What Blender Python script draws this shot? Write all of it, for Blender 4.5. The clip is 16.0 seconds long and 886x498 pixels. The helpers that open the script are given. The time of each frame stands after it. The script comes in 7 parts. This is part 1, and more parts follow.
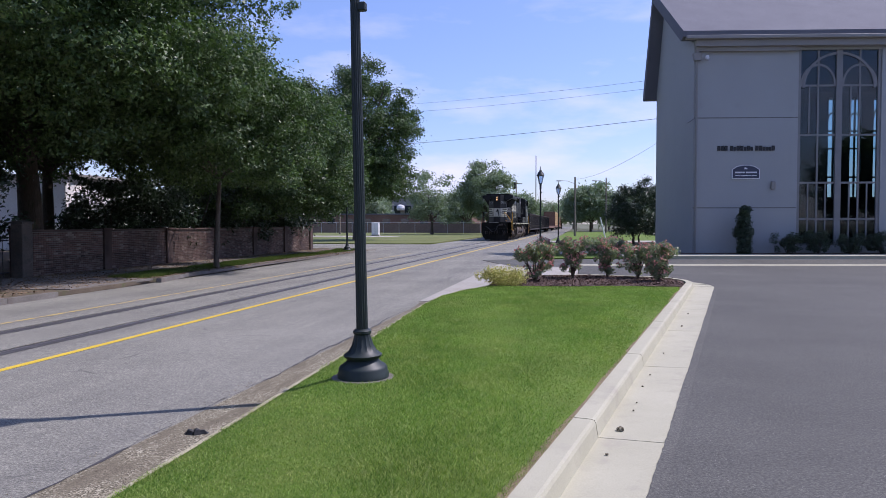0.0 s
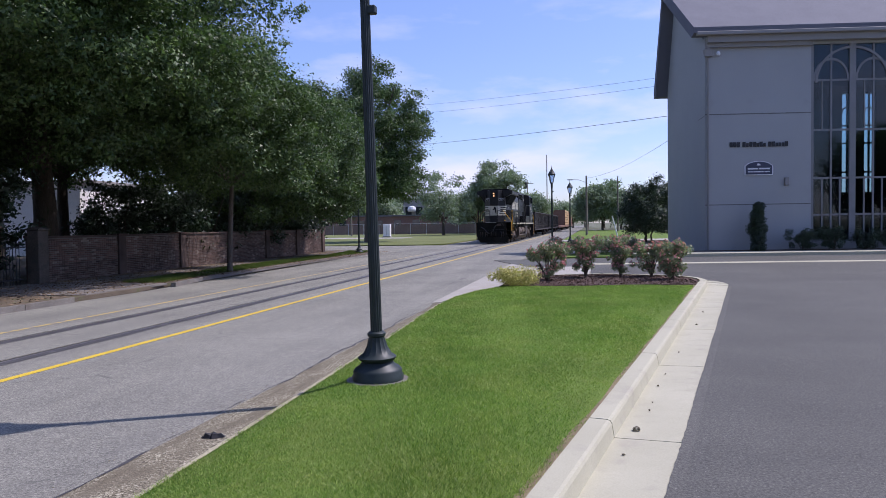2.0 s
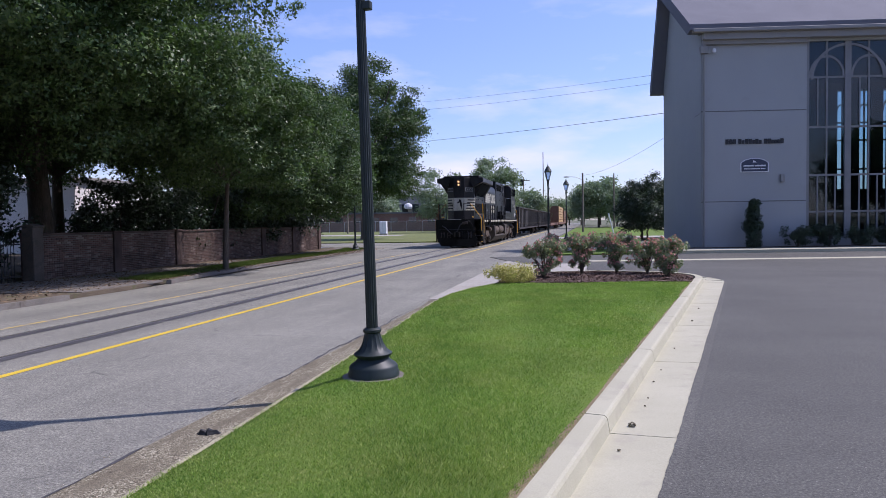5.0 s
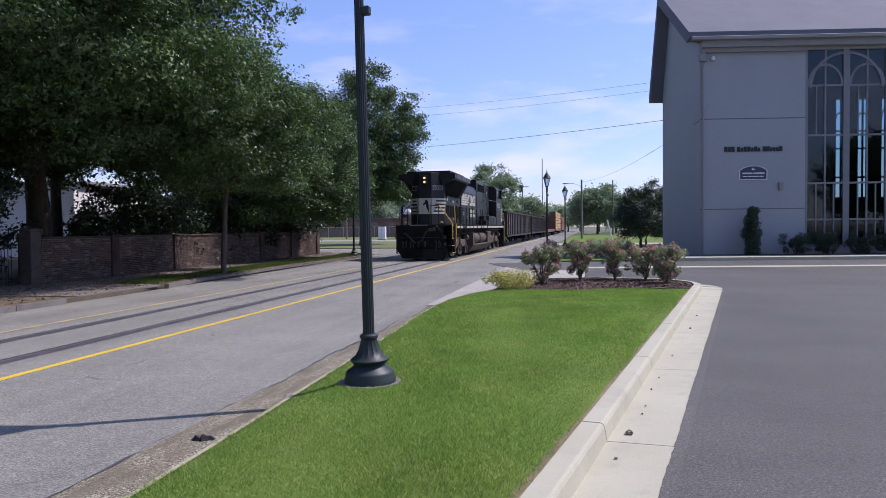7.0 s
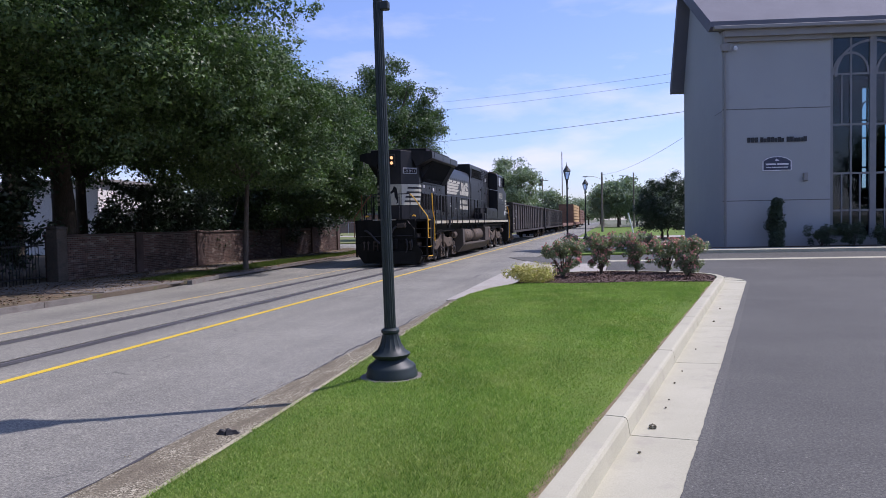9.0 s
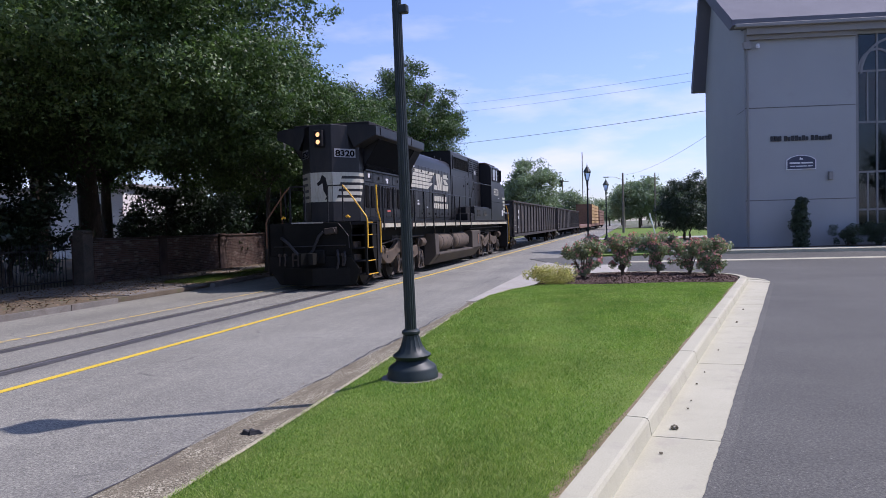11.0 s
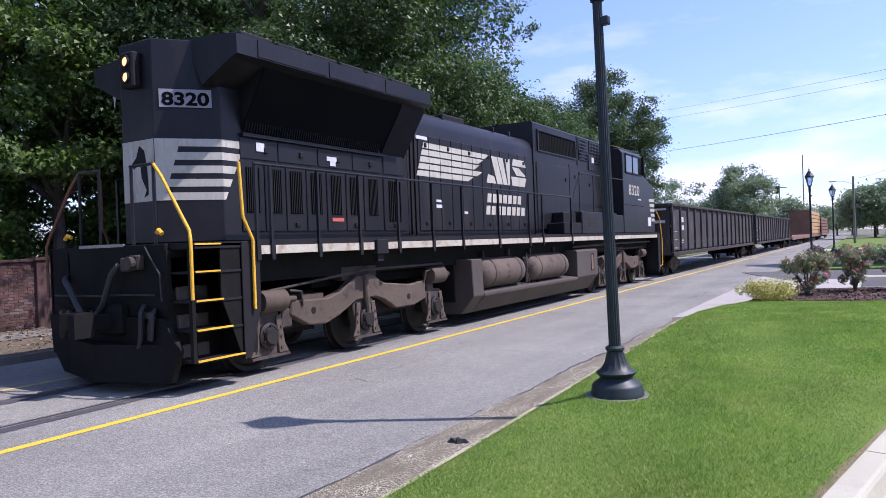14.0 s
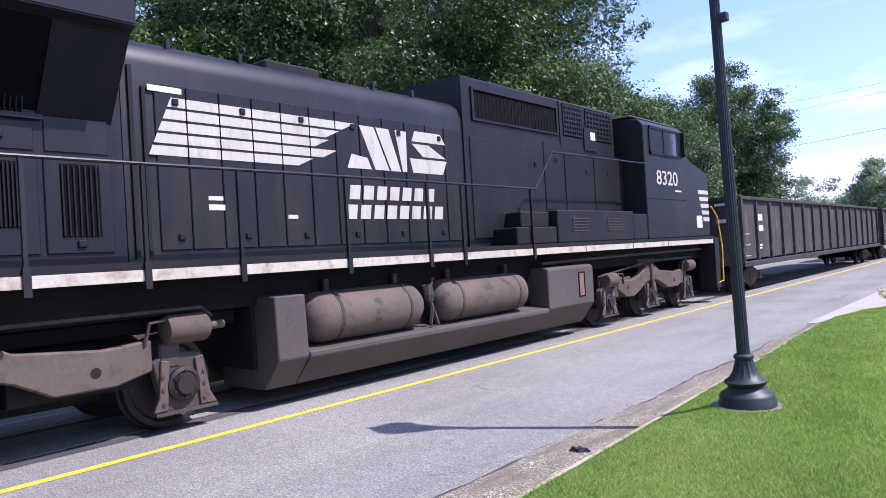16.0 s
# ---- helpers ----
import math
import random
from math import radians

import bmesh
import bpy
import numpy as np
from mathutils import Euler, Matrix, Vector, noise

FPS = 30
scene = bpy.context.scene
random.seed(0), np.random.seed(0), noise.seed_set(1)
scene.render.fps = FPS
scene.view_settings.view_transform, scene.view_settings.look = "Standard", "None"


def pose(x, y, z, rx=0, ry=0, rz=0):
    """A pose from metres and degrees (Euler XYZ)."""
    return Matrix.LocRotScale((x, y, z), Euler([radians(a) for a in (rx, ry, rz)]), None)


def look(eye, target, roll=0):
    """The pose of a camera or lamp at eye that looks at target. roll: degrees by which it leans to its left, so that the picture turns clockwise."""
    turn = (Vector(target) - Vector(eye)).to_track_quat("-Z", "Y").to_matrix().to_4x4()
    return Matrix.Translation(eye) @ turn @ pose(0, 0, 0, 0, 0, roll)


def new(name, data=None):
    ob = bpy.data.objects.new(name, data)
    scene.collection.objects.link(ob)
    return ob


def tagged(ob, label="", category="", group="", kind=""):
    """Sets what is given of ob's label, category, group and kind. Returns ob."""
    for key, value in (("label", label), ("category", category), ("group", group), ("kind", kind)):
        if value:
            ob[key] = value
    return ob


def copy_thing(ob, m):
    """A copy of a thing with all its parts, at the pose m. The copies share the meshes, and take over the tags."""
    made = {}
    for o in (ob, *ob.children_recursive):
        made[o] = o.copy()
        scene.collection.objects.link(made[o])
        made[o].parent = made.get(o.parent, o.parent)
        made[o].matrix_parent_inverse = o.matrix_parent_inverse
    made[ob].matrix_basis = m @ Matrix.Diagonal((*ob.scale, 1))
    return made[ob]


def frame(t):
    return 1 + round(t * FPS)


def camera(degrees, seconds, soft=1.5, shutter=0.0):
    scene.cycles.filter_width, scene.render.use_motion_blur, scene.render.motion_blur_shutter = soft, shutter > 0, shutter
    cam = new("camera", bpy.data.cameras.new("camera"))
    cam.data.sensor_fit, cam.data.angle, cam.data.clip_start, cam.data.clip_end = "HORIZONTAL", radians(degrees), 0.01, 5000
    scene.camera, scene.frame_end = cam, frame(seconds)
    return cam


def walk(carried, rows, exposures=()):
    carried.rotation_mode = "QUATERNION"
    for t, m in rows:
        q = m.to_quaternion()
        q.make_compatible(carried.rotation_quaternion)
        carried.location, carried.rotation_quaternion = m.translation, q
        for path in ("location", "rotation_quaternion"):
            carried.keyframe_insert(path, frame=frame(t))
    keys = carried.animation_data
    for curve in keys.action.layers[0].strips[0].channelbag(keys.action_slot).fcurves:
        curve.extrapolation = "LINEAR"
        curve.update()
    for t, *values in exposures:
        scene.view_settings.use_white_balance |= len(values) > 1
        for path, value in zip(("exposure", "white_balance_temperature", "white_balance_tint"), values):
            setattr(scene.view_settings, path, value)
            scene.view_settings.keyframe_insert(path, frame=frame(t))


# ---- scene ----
cam = camera(64.73, 16.0, soft=0.8)
PATH = [
    (0.0, pose(0.000, -0.000, 1.736, 87.942, 0.087, 11.305)),
    (0.5, pose(-0.007, -0.005, 1.741, 88.141, 0.437, 11.612)),
    (1.0, pose(-0.001, -0.006, 1.735, 88.263, 0.695, 11.822)),
    (1.5, pose(-0.004, 0.001, 1.742, 88.131, 0.834, 11.915)),
    (2.0, pose(-0.012, -0.008, 1.745, 88.005, 0.874, 12.229)),
    (2.5, pose(-0.002, 0.003, 1.739, 87.926, 1.027, 12.675)),
    (3.0, pose(0.000, 0.013, 1.736, 88.022, 1.273, 12.729)),
    (3.5, pose(-0.004, 0.005, 1.737, 87.796, 0.963, 12.431)),
    (4.0, pose(-0.008, -0.001, 1.734, 87.708, 0.975, 12.239)),
    (6.5, pose(-0.001, 0.015, 1.733, 88.061, 0.624, 11.623)),
    (7.0, pose(0.002, 0.026, 1.733, 88.257, 0.584, 11.850)),
    (7.5, pose(0.004, 0.032, 1.732, 88.614, 0.761, 11.862)),
    (8.0, pose(-0.004, 0.012, 1.732, 88.427, 0.899, 11.481)),
    (8.5, pose(-0.004, 0.004, 1.735, 87.944, 0.793, 12.495)),
    (9.0, pose(-0.006, 0.025, 1.732, 87.831, 1.092, 13.455)),
    (11.5, pose(0.005, -0.019, 1.725, 88.033, 1.668, 16.367)),
    (12.0, pose(-0.002, -0.032, 1.719, 87.772, 1.768, 18.205)),
    (12.5, pose(-0.002, -0.038, 1.724, 87.554, 1.926, 19.225)),
    (13.0, pose(0.006, -0.086, 1.727, 88.031, 2.260, 23.572)),
    (13.5, pose(-0.003, -0.075, 1.729, 88.710, 2.467, 28.027)),
    (14.0, pose(-0.026, -0.059, 1.745, 89.599, 2.099, 31.118)),
    (14.5, pose(-0.043, -0.066, 1.750, 90.027, 2.000, 32.805)),
    (15.0, pose(-0.025, -0.115, 1.750, 89.937, 3.206, 39.610)),
    (15.5, pose(-0.005, -0.161, 1.746, 90.060, 4.034, 42.849)),
    (16.0, pose(-0.000, -0.155, 1.767, 90.642, 3.444, 40.336)),
]
walk(cam, PATH, [(0.0, 0.26, 5970, 26), (9.0, 0.28, 6000, 26), (12.5, 0.46, 5980, 26), (14.0, 0.70, 5850, 29), (15.0, 0.93, 5800, 30), (16.0, 1.03, 5740, 31)])


# ---------------------------------------------------------------- light
SUN_DIR = Vector((3.46, 1.66, 5.6)).normalized()          # towards the sun
world = bpy.data.worlds.new("world")
scene.world = world
world.use_nodes = True


def build_sky():
    nt = world.node_tree
    nt.nodes.clear()
    out = nt.nodes.new("ShaderNodeOutputWorld")
    bg = nt.nodes.new("ShaderNodeBackground")
    sky = nt.nodes.new("ShaderNodeTexSky")
    sky.sky_type = 'NISHITA'
    sky.sun_disc = False
    sky.sun_elevation = math.asin(SUN_DIR.z)
    sky.sun_rotation = math.atan2(SUN_DIR.x, SUN_DIR.y)
    sky.air_density, sky.dust_density, sky.ozone_density = 1.0, 0.5, 2.8
    # thin cumulus and streaks of high cloud
    tc = nt.nodes.new("ShaderNodeTexCoord")
    mp = nt.nodes.new("ShaderNodeMapping")
    mp.inputs["Scale"].default_value = (2.2, 2.2, 7.5)
    mp.inputs["Location"].default_value = (0.35, 0.1, 0.2)
    n = nt.nodes.new("ShaderNodeTexNoise")
    n.inputs["Scale"].default_value, n.inputs["Detail"].default_value, n.inputs["Roughness"].default_value = 1.7, 8, 0.55
    ramp = nt.nodes.new("ShaderNodeValToRGB")
    ramp.color_ramp.elements[0].position, ramp.color_ramp.elements[1].position = 0.47, 0.70
    sep = nt.nodes.new("ShaderNodeSeparateXYZ")
    low = nt.nodes.new("ShaderNodeMapRange")
    low.inputs["From Min"].default_value, low.inputs["From Max"].default_value = 0.42, 0.05
    low.inputs["To Min"].default_value, low.inputs["To Max"].default_value = 0.14, 0.92
    mul = nt.nodes.new("ShaderNodeMath")
    mul.operation = 'MULTIPLY'
    tint = nt.nodes.new("ShaderNodeMixRGB")
    tint.blend_type = 'MULTIPLY'
    tint.inputs["Fac"].default_value = 1.0
    # the air near the horizon is hazier and less bright than a clear sky
    rise = nt.nodes.new("ShaderNodeMapRange")
    rise.inputs["From Min"].default_value, rise.inputs["From Max"].default_value = 0.0, 0.34
    haze = nt.nodes.new("ShaderNodeMixRGB")
    haze.inputs["Color1"].default_value, haze.inputs["Color2"].default_value = (0.74, 0.75, 0.88, 1), (0.95, 0.93, 1.03, 1)
    mix = nt.nodes.new("ShaderNodeMixRGB")
    mix.inputs["Color2"].default_value = (5.3, 5.3, 6.2, 1)
    for a, b in ((tc.outputs["Generated"], mp.inputs["Vector"]), (mp.outputs[0], n.inputs["Vector"]), (n.outputs["Fac"], ramp.inputs[0]),
                 (tc.outputs["Generated"], sep.inputs[0]), (sep.outputs["Z"], low.inputs[0]), (ramp.outputs[0], mul.inputs[0]),
                 (low.outputs[0], mul.inputs[1]), (mul.outputs[0], mix.inputs["Fac"]), (sky.outputs[0], tint.inputs["Color1"]), (tint.outputs[0], mix.inputs["Color1"]),
                 (sep.outputs["Z"], rise.inputs[0]), (rise.outputs[0], haze.inputs["Fac"]), (haze.outputs[0], tint.inputs["Color2"]), (mix.outputs[0], bg.inputs["Color"]), (bg.outputs[0], out.inputs["Surface"])):
        nt.links.new(a, b)
    bg.inputs["Strength"].default_value = 0.147


build_sky()
sun = new("sun", bpy.data.lights.new("sun", 'SUN'))
sun.data.energy, sun.data.angle, sun.data.color = 3.9, radians(0.53), (1.0, 0.95, 0.87)
sun.matrix_world = look(SUN_DIR * 80, (0, 0, 0))
scene.view_settings.exposure = 0.0


# ---------------------------------------------------------------- materials
def nodes_of(name, rough=0.7, metal=0.0, spec=0.5):
    m = bpy.data.materials.new(name)
    m.use_nodes = True
    nt = m.node_tree
    b = nt.nodes["Principled BSDF"]
    b.inputs["Roughness"].default_value, b.inputs["Metallic"].default_value = rough, metal
    b.inputs["Specular IOR Level"].default_value = spec
    return m, nt, b


def noise_node(nt, scale, detail=4, rough=0.6, stretch=None, obj=False):
    tc = nt.nodes.new("ShaderNodeTexCoord")
    src = tc.outputs["Object"]
    if stretch:
        mp = nt.nodes.new("ShaderNodeMapping")
        mp.inputs["Scale"].default_value = stretch
        nt.links.new(src, mp.inputs["Vector"])
        src = mp.outputs[0]
    n = nt.nodes.new("ShaderNodeTexNoise")
    n.inputs["Scale"].default_value, n.inputs["Detail"].default_value, n.inputs["Roughness"].default_value = scale, detail, rough
    nt.links.new(src, n.inputs["Vector"])
    return n.outputs["Fac"]


def ramp_node(nt, fac, stops):
    r = nt.nodes.new("ShaderNodeValToRGB")
    e = r.color_ramp.elements
    while len(e) < len(stops):
        e.new(0.5)
    for k, (p, c) in enumerate(stops):
        e[k].position = p
        e[k].color = (*c, 1) if len(c) == 3 else c
    nt.links.new(fac, r.inputs[0])
    return r.outputs[0]


def mix_node(nt, kind, fac, a, b):
    m = nt.nodes.new("ShaderNodeMixRGB")
    m.blend_type = kind
    for v, s in ((fac, "Fac"), (a, "Color1"), (b, "Color2")):
        if hasattr(v, "is_output"):
            nt.links.new(v, m.inputs[s])
        elif s == "Fac":
            m.inputs[s].default_value = v
        else:
            m.inputs[s].default_value = (*v, 1)
    return m.outputs[0]


def bump_node(nt, bsdf, height, strength=0.3, dist=0.01):
    b = nt.nodes.new("ShaderNodeBump")
    b.inputs["Strength"].default_value, b.inputs["Distance"].default_value = strength, dist
    nt.links.new(height, b.inputs["Height"])
    nt.links.new(b.outputs[0], bsdf.inputs["Normal"])


def rgb(*v):
    return tuple(v)


def surface(name, c1, c2, big=0.4, fine=60, rough=0.8, metal=0.0, bump=0.25, bdist=0.004, stain=None, stain_at=(0.55, 0.75), stretch=None, spec=0.4,
            stain_scale=None, amp=0.33):
    """A surface with slow and fine variation between two colours and, if given, stains of a third."""
    m, nt, b = nodes_of(name, rough, metal, spec)
    slow = ramp_node(nt, noise_node(nt, big, 5, 0.6, stretch), [(0.3, c1), (0.7, c2)])
    grain = noise_node(nt, fine, 3, 0.7, stretch)
    g = ramp_node(nt, grain, [(0.28, (1 - amp,) * 3), (0.72, (1 + amp * 0.85,) * 3)])
    col = mix_node(nt, 'MULTIPLY', 1.0, slow, g)
    if stain:
        f = ramp_node(nt, noise_node(nt, stain_scale or big * 3.1, 6, 0.65, stretch), [(stain_at[0], (0, 0, 0)), (stain_at[1], (1, 1, 1))])
        col = mix_node(nt, 'MIX', f, col, stain)
    nt.links.new(col, b.inputs["Base Color"])
    bump_node(nt, b, grain, bump, bdist)
    return m


def varied(name, cols, rough=0.7, island=True, fine=30, spec=0.35, trans=0.0, lo=0.75, hi=1.2, patchy=0.0):
    """Colour picked at random for each loose piece of a mesh (or for each object)."""
    m, nt, b = nodes_of(name, rough, 0, spec)
    if island:
        g = nt.nodes.new("ShaderNodeNewGeometry")
        f = g.outputs["Random Per Island"]
    else:
        g = nt.nodes.new("ShaderNodeObjectInfo")
        f = g.outputs["Random"]
    k = len(cols)
    col = ramp_node(nt, f, [(i / max(1, k - 1), c) for i, c in enumerate(cols)])
    gr = ramp_node(nt, noise_node(nt, fine, 3), [(0.3, (lo,) * 3), (0.7, (hi,) * 3)])
    col = mix_node(nt, 'MULTIPLY', 1.0, col, gr)
    if patchy:
        wide = noise_node(nt, patchy, 5, 0.65)
        col = mix_node(nt, 'MULTIPLY', 1.0, col, ramp_node(nt, wide, [(0.34, (0.90, 0.99, 0.92)), (0.5, (1.08, 1.06, 1.08)), (0.68, (1.42, 1.18, 1.5))]))
    nt.links.new(col, b.inputs["Base Color"])
    if trans:
        tr = nt.nodes.new("ShaderNodeBsdfTranslucent")
        bright = mix_node(nt, 'MULTIPLY', 1.0, col, (1.25, 1.6, 0.85))
        nt.links.new(bright, tr.inputs["Color"])
        mx = nt.nodes.new("ShaderNodeMixShader")
        mx.inputs[0].default_value = trans
        nt.links.new(b.outputs[0], mx.inputs[1])
        nt.links.new(tr.outputs[0], mx.inputs[2])
        nt.links.new(mx.outputs[0], nt.nodes["Material Output"].inputs["Surface"])
    return m


def road_material():
    """Old bleached asphalt with pale aggregate, long cracks and darker patches."""
    m, nt, b = nodes_of("old_asphalt", 0.85, 0, 0.3)
    slow = ramp_node(nt, noise_node(nt, 0.35, 6, 0.6), [(0.3, (0.168, 0.164, 0.139)), (0.7, (0.230, 0.225, 0.189))])
    wheel = ramp_node(nt, noise_node(nt, 0.9, 4, 0.6, (1.0, 0.06, 1.0)), [(0.35, (0.86, 0.86, 0.87)), (0.65, (1.1, 1.1, 1.09))])
    col = mix_node(nt, 'MULTIPLY', 1.0, slow, wheel)
    grain = noise_node(nt, 42, 5, 0.9)
    col = mix_node(nt, 'MULTIPLY', 1.0, col, ramp_node(nt, grain, [(0.33, (0.33, 0.33, 0.33)), (0.5, (0.98, 0.98, 0.97)), (0.64, (1.95, 1.92, 1.85))]))
    mott = noise_node(nt, 9, 4, 0.7)
    col = mix_node(nt, 'MULTIPLY', 1.0, col, ramp_node(nt, mott, [(0.3, (0.82, 0.82, 0.83)), (0.7, (1.16, 1.16, 1.15))]))
    spots = ramp_node(nt, noise_node(nt, 5.5, 5, 0.6), [(0.66, (0, 0, 0)), (0.72, (1, 1, 1))])
    col = mix_node(nt, 'MIX', mix_node(nt, 'MULTIPLY', 1.0, spots, (0.35, 0.35, 0.35)), col, (0.10, 0.10, 0.105))
    tc = nt.nodes.new("ShaderNodeTexCoord")
    warp = nt.nodes.new("ShaderNodeTexNoise")
    warp.inputs["Scale"].default_value = 1.3
    wm = nt.nodes.new("ShaderNodeMixRGB")
    wm.inputs["Fac"].default_value = 0.25
    vo = nt.nodes.new("ShaderNodeTexVoronoi")
    vo.feature = 'DISTANCE_TO_EDGE'
    vo.inputs["Scale"].default_value = 0.33
    nt.links.new(tc.outputs["Object"], warp.inputs["Vector"])
    nt.links.new(tc.outputs["Object"], wm.inputs["Color1"])
    nt.links.new(warp.outputs["Color"], wm.inputs["Color2"])
    nt.links.new(wm.outputs[0], vo.inputs["Vector"])
    crack = ramp_node(nt, vo.outputs["Distance"], [(0.0, (1, 1, 1)), (0.006, (0, 0, 0))])
    broken = ramp_node(nt, noise_node(nt, 1.1, 3), [(0.5, (0, 0, 0)), (0.62, (0.7, 0.7, 0.7))])
    col = mix_node(nt, 'MIX', mix_node(nt, 'MULTIPLY', 1.0, crack, broken), col, (0.045, 0.045, 0.045))
    nt.links.new(col, b.inputs["Base Color"])
    bump_node(nt, b, grain, 0.5, 0.006)
    return m


def lot_material():
    """Newer dark asphalt: fine grain, scattered pale stones, broad scuffs and faint tyre marks."""
    m, nt, b = nodes_of("dark_asphalt", 0.82, 0, 0.3)
    slow = ramp_node(nt, noise_node(nt, 0.22, 6, 0.65), [(0.3, (0.070, 0.069, 0.061)), (0.7, (0.098, 0.097, 0.086))])
    scuff = ramp_node(nt, noise_node(nt, 0.5, 5, 0.6, (0.25, 1.6, 1.0)), [(0.38, (0.95, 0.95, 0.95)), (0.66, (1.05, 1.05, 1.04))])
    col = mix_node(nt, 'MULTIPLY', 1.0, slow, scuff)
    grain = noise_node(nt, 48, 5, 0.9)
    col = mix_node(nt, 'MULTIPLY', 1.0, col, ramp_node(nt, grain, [(0.33, (0.42, 0.42, 0.42)), (0.5, (1.0, 1.0, 0.98)), (0.65, (1.95, 1.92, 1.82))]))
    tc = nt.nodes.new("ShaderNodeTexCoord")
    vo = nt.nodes.new("ShaderNodeTexVoronoi")
    vo.inputs["Scale"].default_value = 26
    nt.links.new(tc.outputs["Object"], vo.inputs["Vector"])
    stone = ramp_node(nt, vo.outputs["Distance"], [(0.10, (1, 1, 1)), (0.16, (0, 0, 0))])
    few = ramp_node(nt, noise_node(nt, 9, 3, 0.6), [(0.50, (0, 0, 0)), (0.58, (0.85, 0.85, 0.85))])
    col = mix_node(nt, 'MIX', mix_node(nt, 'MULTIPLY', 1.0, stone, few), col, (0.26, 0.25, 0.22))
    nt.links.new(col, b.inputs["Base Color"])
    bump_node(nt, b, grain, 0.35, 0.003)
    return m


def gutter_material():
    """Exposed aggregate: beige and grey pebbles in brown dirt."""
    m, nt, b = nodes_of("worn_gutter", 0.9, 0, 0.25)
    tc = nt.nodes.new("ShaderNodeTexCoord")
    vo = nt.nodes.new("ShaderNodeTexVoronoi")
    vo.inputs["Scale"].default_value = 85
    nt.links.new(tc.outputs["Object"], vo.inputs["Vector"])
    sep = nt.nodes.new("ShaderNodeSeparateXYZ")
    nt.links.new(vo.outputs["Color"], sep.inputs[0])
    stone = ramp_node(nt, sep.outputs["X"], [(0.0, (0.08, 0.069, 0.045)), (0.35, (0.215, 0.192, 0.130)), (0.7, (0.34, 0.312, 0.220)), (1.0, (0.58, 0.545, 0.41))])
    gap = ramp_node(nt, vo.outputs["Distance"], [(0.3, (1, 1, 1)), (0.7, (0.6, 0.58, 0.55))])
    col = mix_node(nt, 'MULTIPLY', 1.0, stone, gap)
    dirt = ramp_node(nt, noise_node(nt, 60, 4, 0.7), [(0.3, (0.100, 0.083, 0.055)), (0.7, (0.195, 0.168, 0.115))])
    f = ramp_node(nt, noise_node(nt, 2.2, 5, 0.65, (2.2, 0.5, 1.0)), [(0.42, (0, 0, 0)), (0.62, (1, 1, 1))])
    col = mix_node(nt, 'MIX', f, col, dirt)
    nt.links.new(col, b.inputs["Base Color"])
    bump_node(nt, b, vo.outputs["Distance"], 0.5, 0.01)
    return m


M = {}
M["road"] = road_material()
M["lot"] = lot_material()
M["patch"] = surface("tar_strip", (0.045, 0.044, 0.045), (0.075, 0.073, 0.073), 1.5, 60, 0.8, 0, 0.4, 0.006, (0.14, 0.135, 0.13), (0.58, 0.72))
M["concrete"] = surface("pale_concrete", (0.372, 0.356, 0.250), (0.450, 0.432, 0.312), 0.8, 90, 0.85, 0, 0.15, 0.002, (0.33, 0.305, 0.235), (0.54, 0.74), amp=0.13)
M["gutter"] = gutter_material()
# Held dark: missing tree shade on apron, far pavement and kerb is coloured in.
M["stained"] = surface("dark_stained_concrete", (0.14, 0.128, 0.110), (0.21, 0.194, 0.168), 1.2, 70, 0.9, 0, 0.6, 0.008, (0.13, 0.11, 0.09), (0.5, 0.7))
M["sidewalk"] = surface("old_concrete", (0.31, 0.29, 0.245), (0.39, 0.368, 0.315), 0.6, 60, 0.88, 0, 0.3, 0.003, (0.24, 0.22, 0.19), (0.55, 0.75))
M["edging"] = surface("crumbling_edging", (0.33, 0.295, 0.19), (0.46, 0.42, 0.28), 1.4, 60, 0.92, 0, 0.6, 0.006, (0.17, 0.15, 0.09), (0.52, 0.66))
M["yellow"] = surface("yellow_paint", (0.62, 0.43, 0.035), (0.70, 0.50, 0.05), 1.4, 60, 0.6, 0, 0.3, 0.002, (0.33, 0.27, 0.14), (0.62, 0.72))
M["yellow_worn"] = surface("worn_yellow_paint", (0.48, 0.35, 0.10), (0.55, 0.42, 0.14), 1.4, 60, 0.7, 0, 0.3, 0.002, (0.22, 0.21, 0.19), (0.45, 0.6))
M["white_line"] = surface("white_road_paint", (0.68, 0.68, 0.66), (0.78, 0.78, 0.76), 1.4, 60, 0.6, 0, 0.2, 0.002, (0.4, 0.4, 0.39), (0.66, 0.75))
M["lawn"] = surface("turf", (0.095, 0.150, 0.024), (0.140, 0.205, 0.038), 0.7, 140, 0.95, 0, 0.6, 0.012, (0.12, 0.15, 0.03), (0.55, 0.75), spec=0.2)
M["blade"] = varied("grass_blade", [(0.060, 0.120, 0.015), (0.136, 0.220, 0.033), (0.200, 0.288, 0.058), (0.34, 0.385, 0.135)], 0.7, True, 1.1, 0.3, 0.4, 0.85, 1.18, 1.5)
M["ground"] = surface("dry_ground", (0.13, 0.125, 0.085), (0.19, 0.18, 0.125), 0.05, 4, 0.95, 0, 0.3, 0.02, (0.07, 0.10, 0.03), (0.45, 0.6))
# Also held dark, with part of the verge's tree shade in the colour.
M["dirt"] = surface("leaf_strewn_dirt", (0.095, 0.074, 0.050), (0.155, 0.122, 0.083), 0.9, 40, 0.95, 0, 0.6, 0.02, (0.09, 0.10, 0.04), (0.55, 0.7))
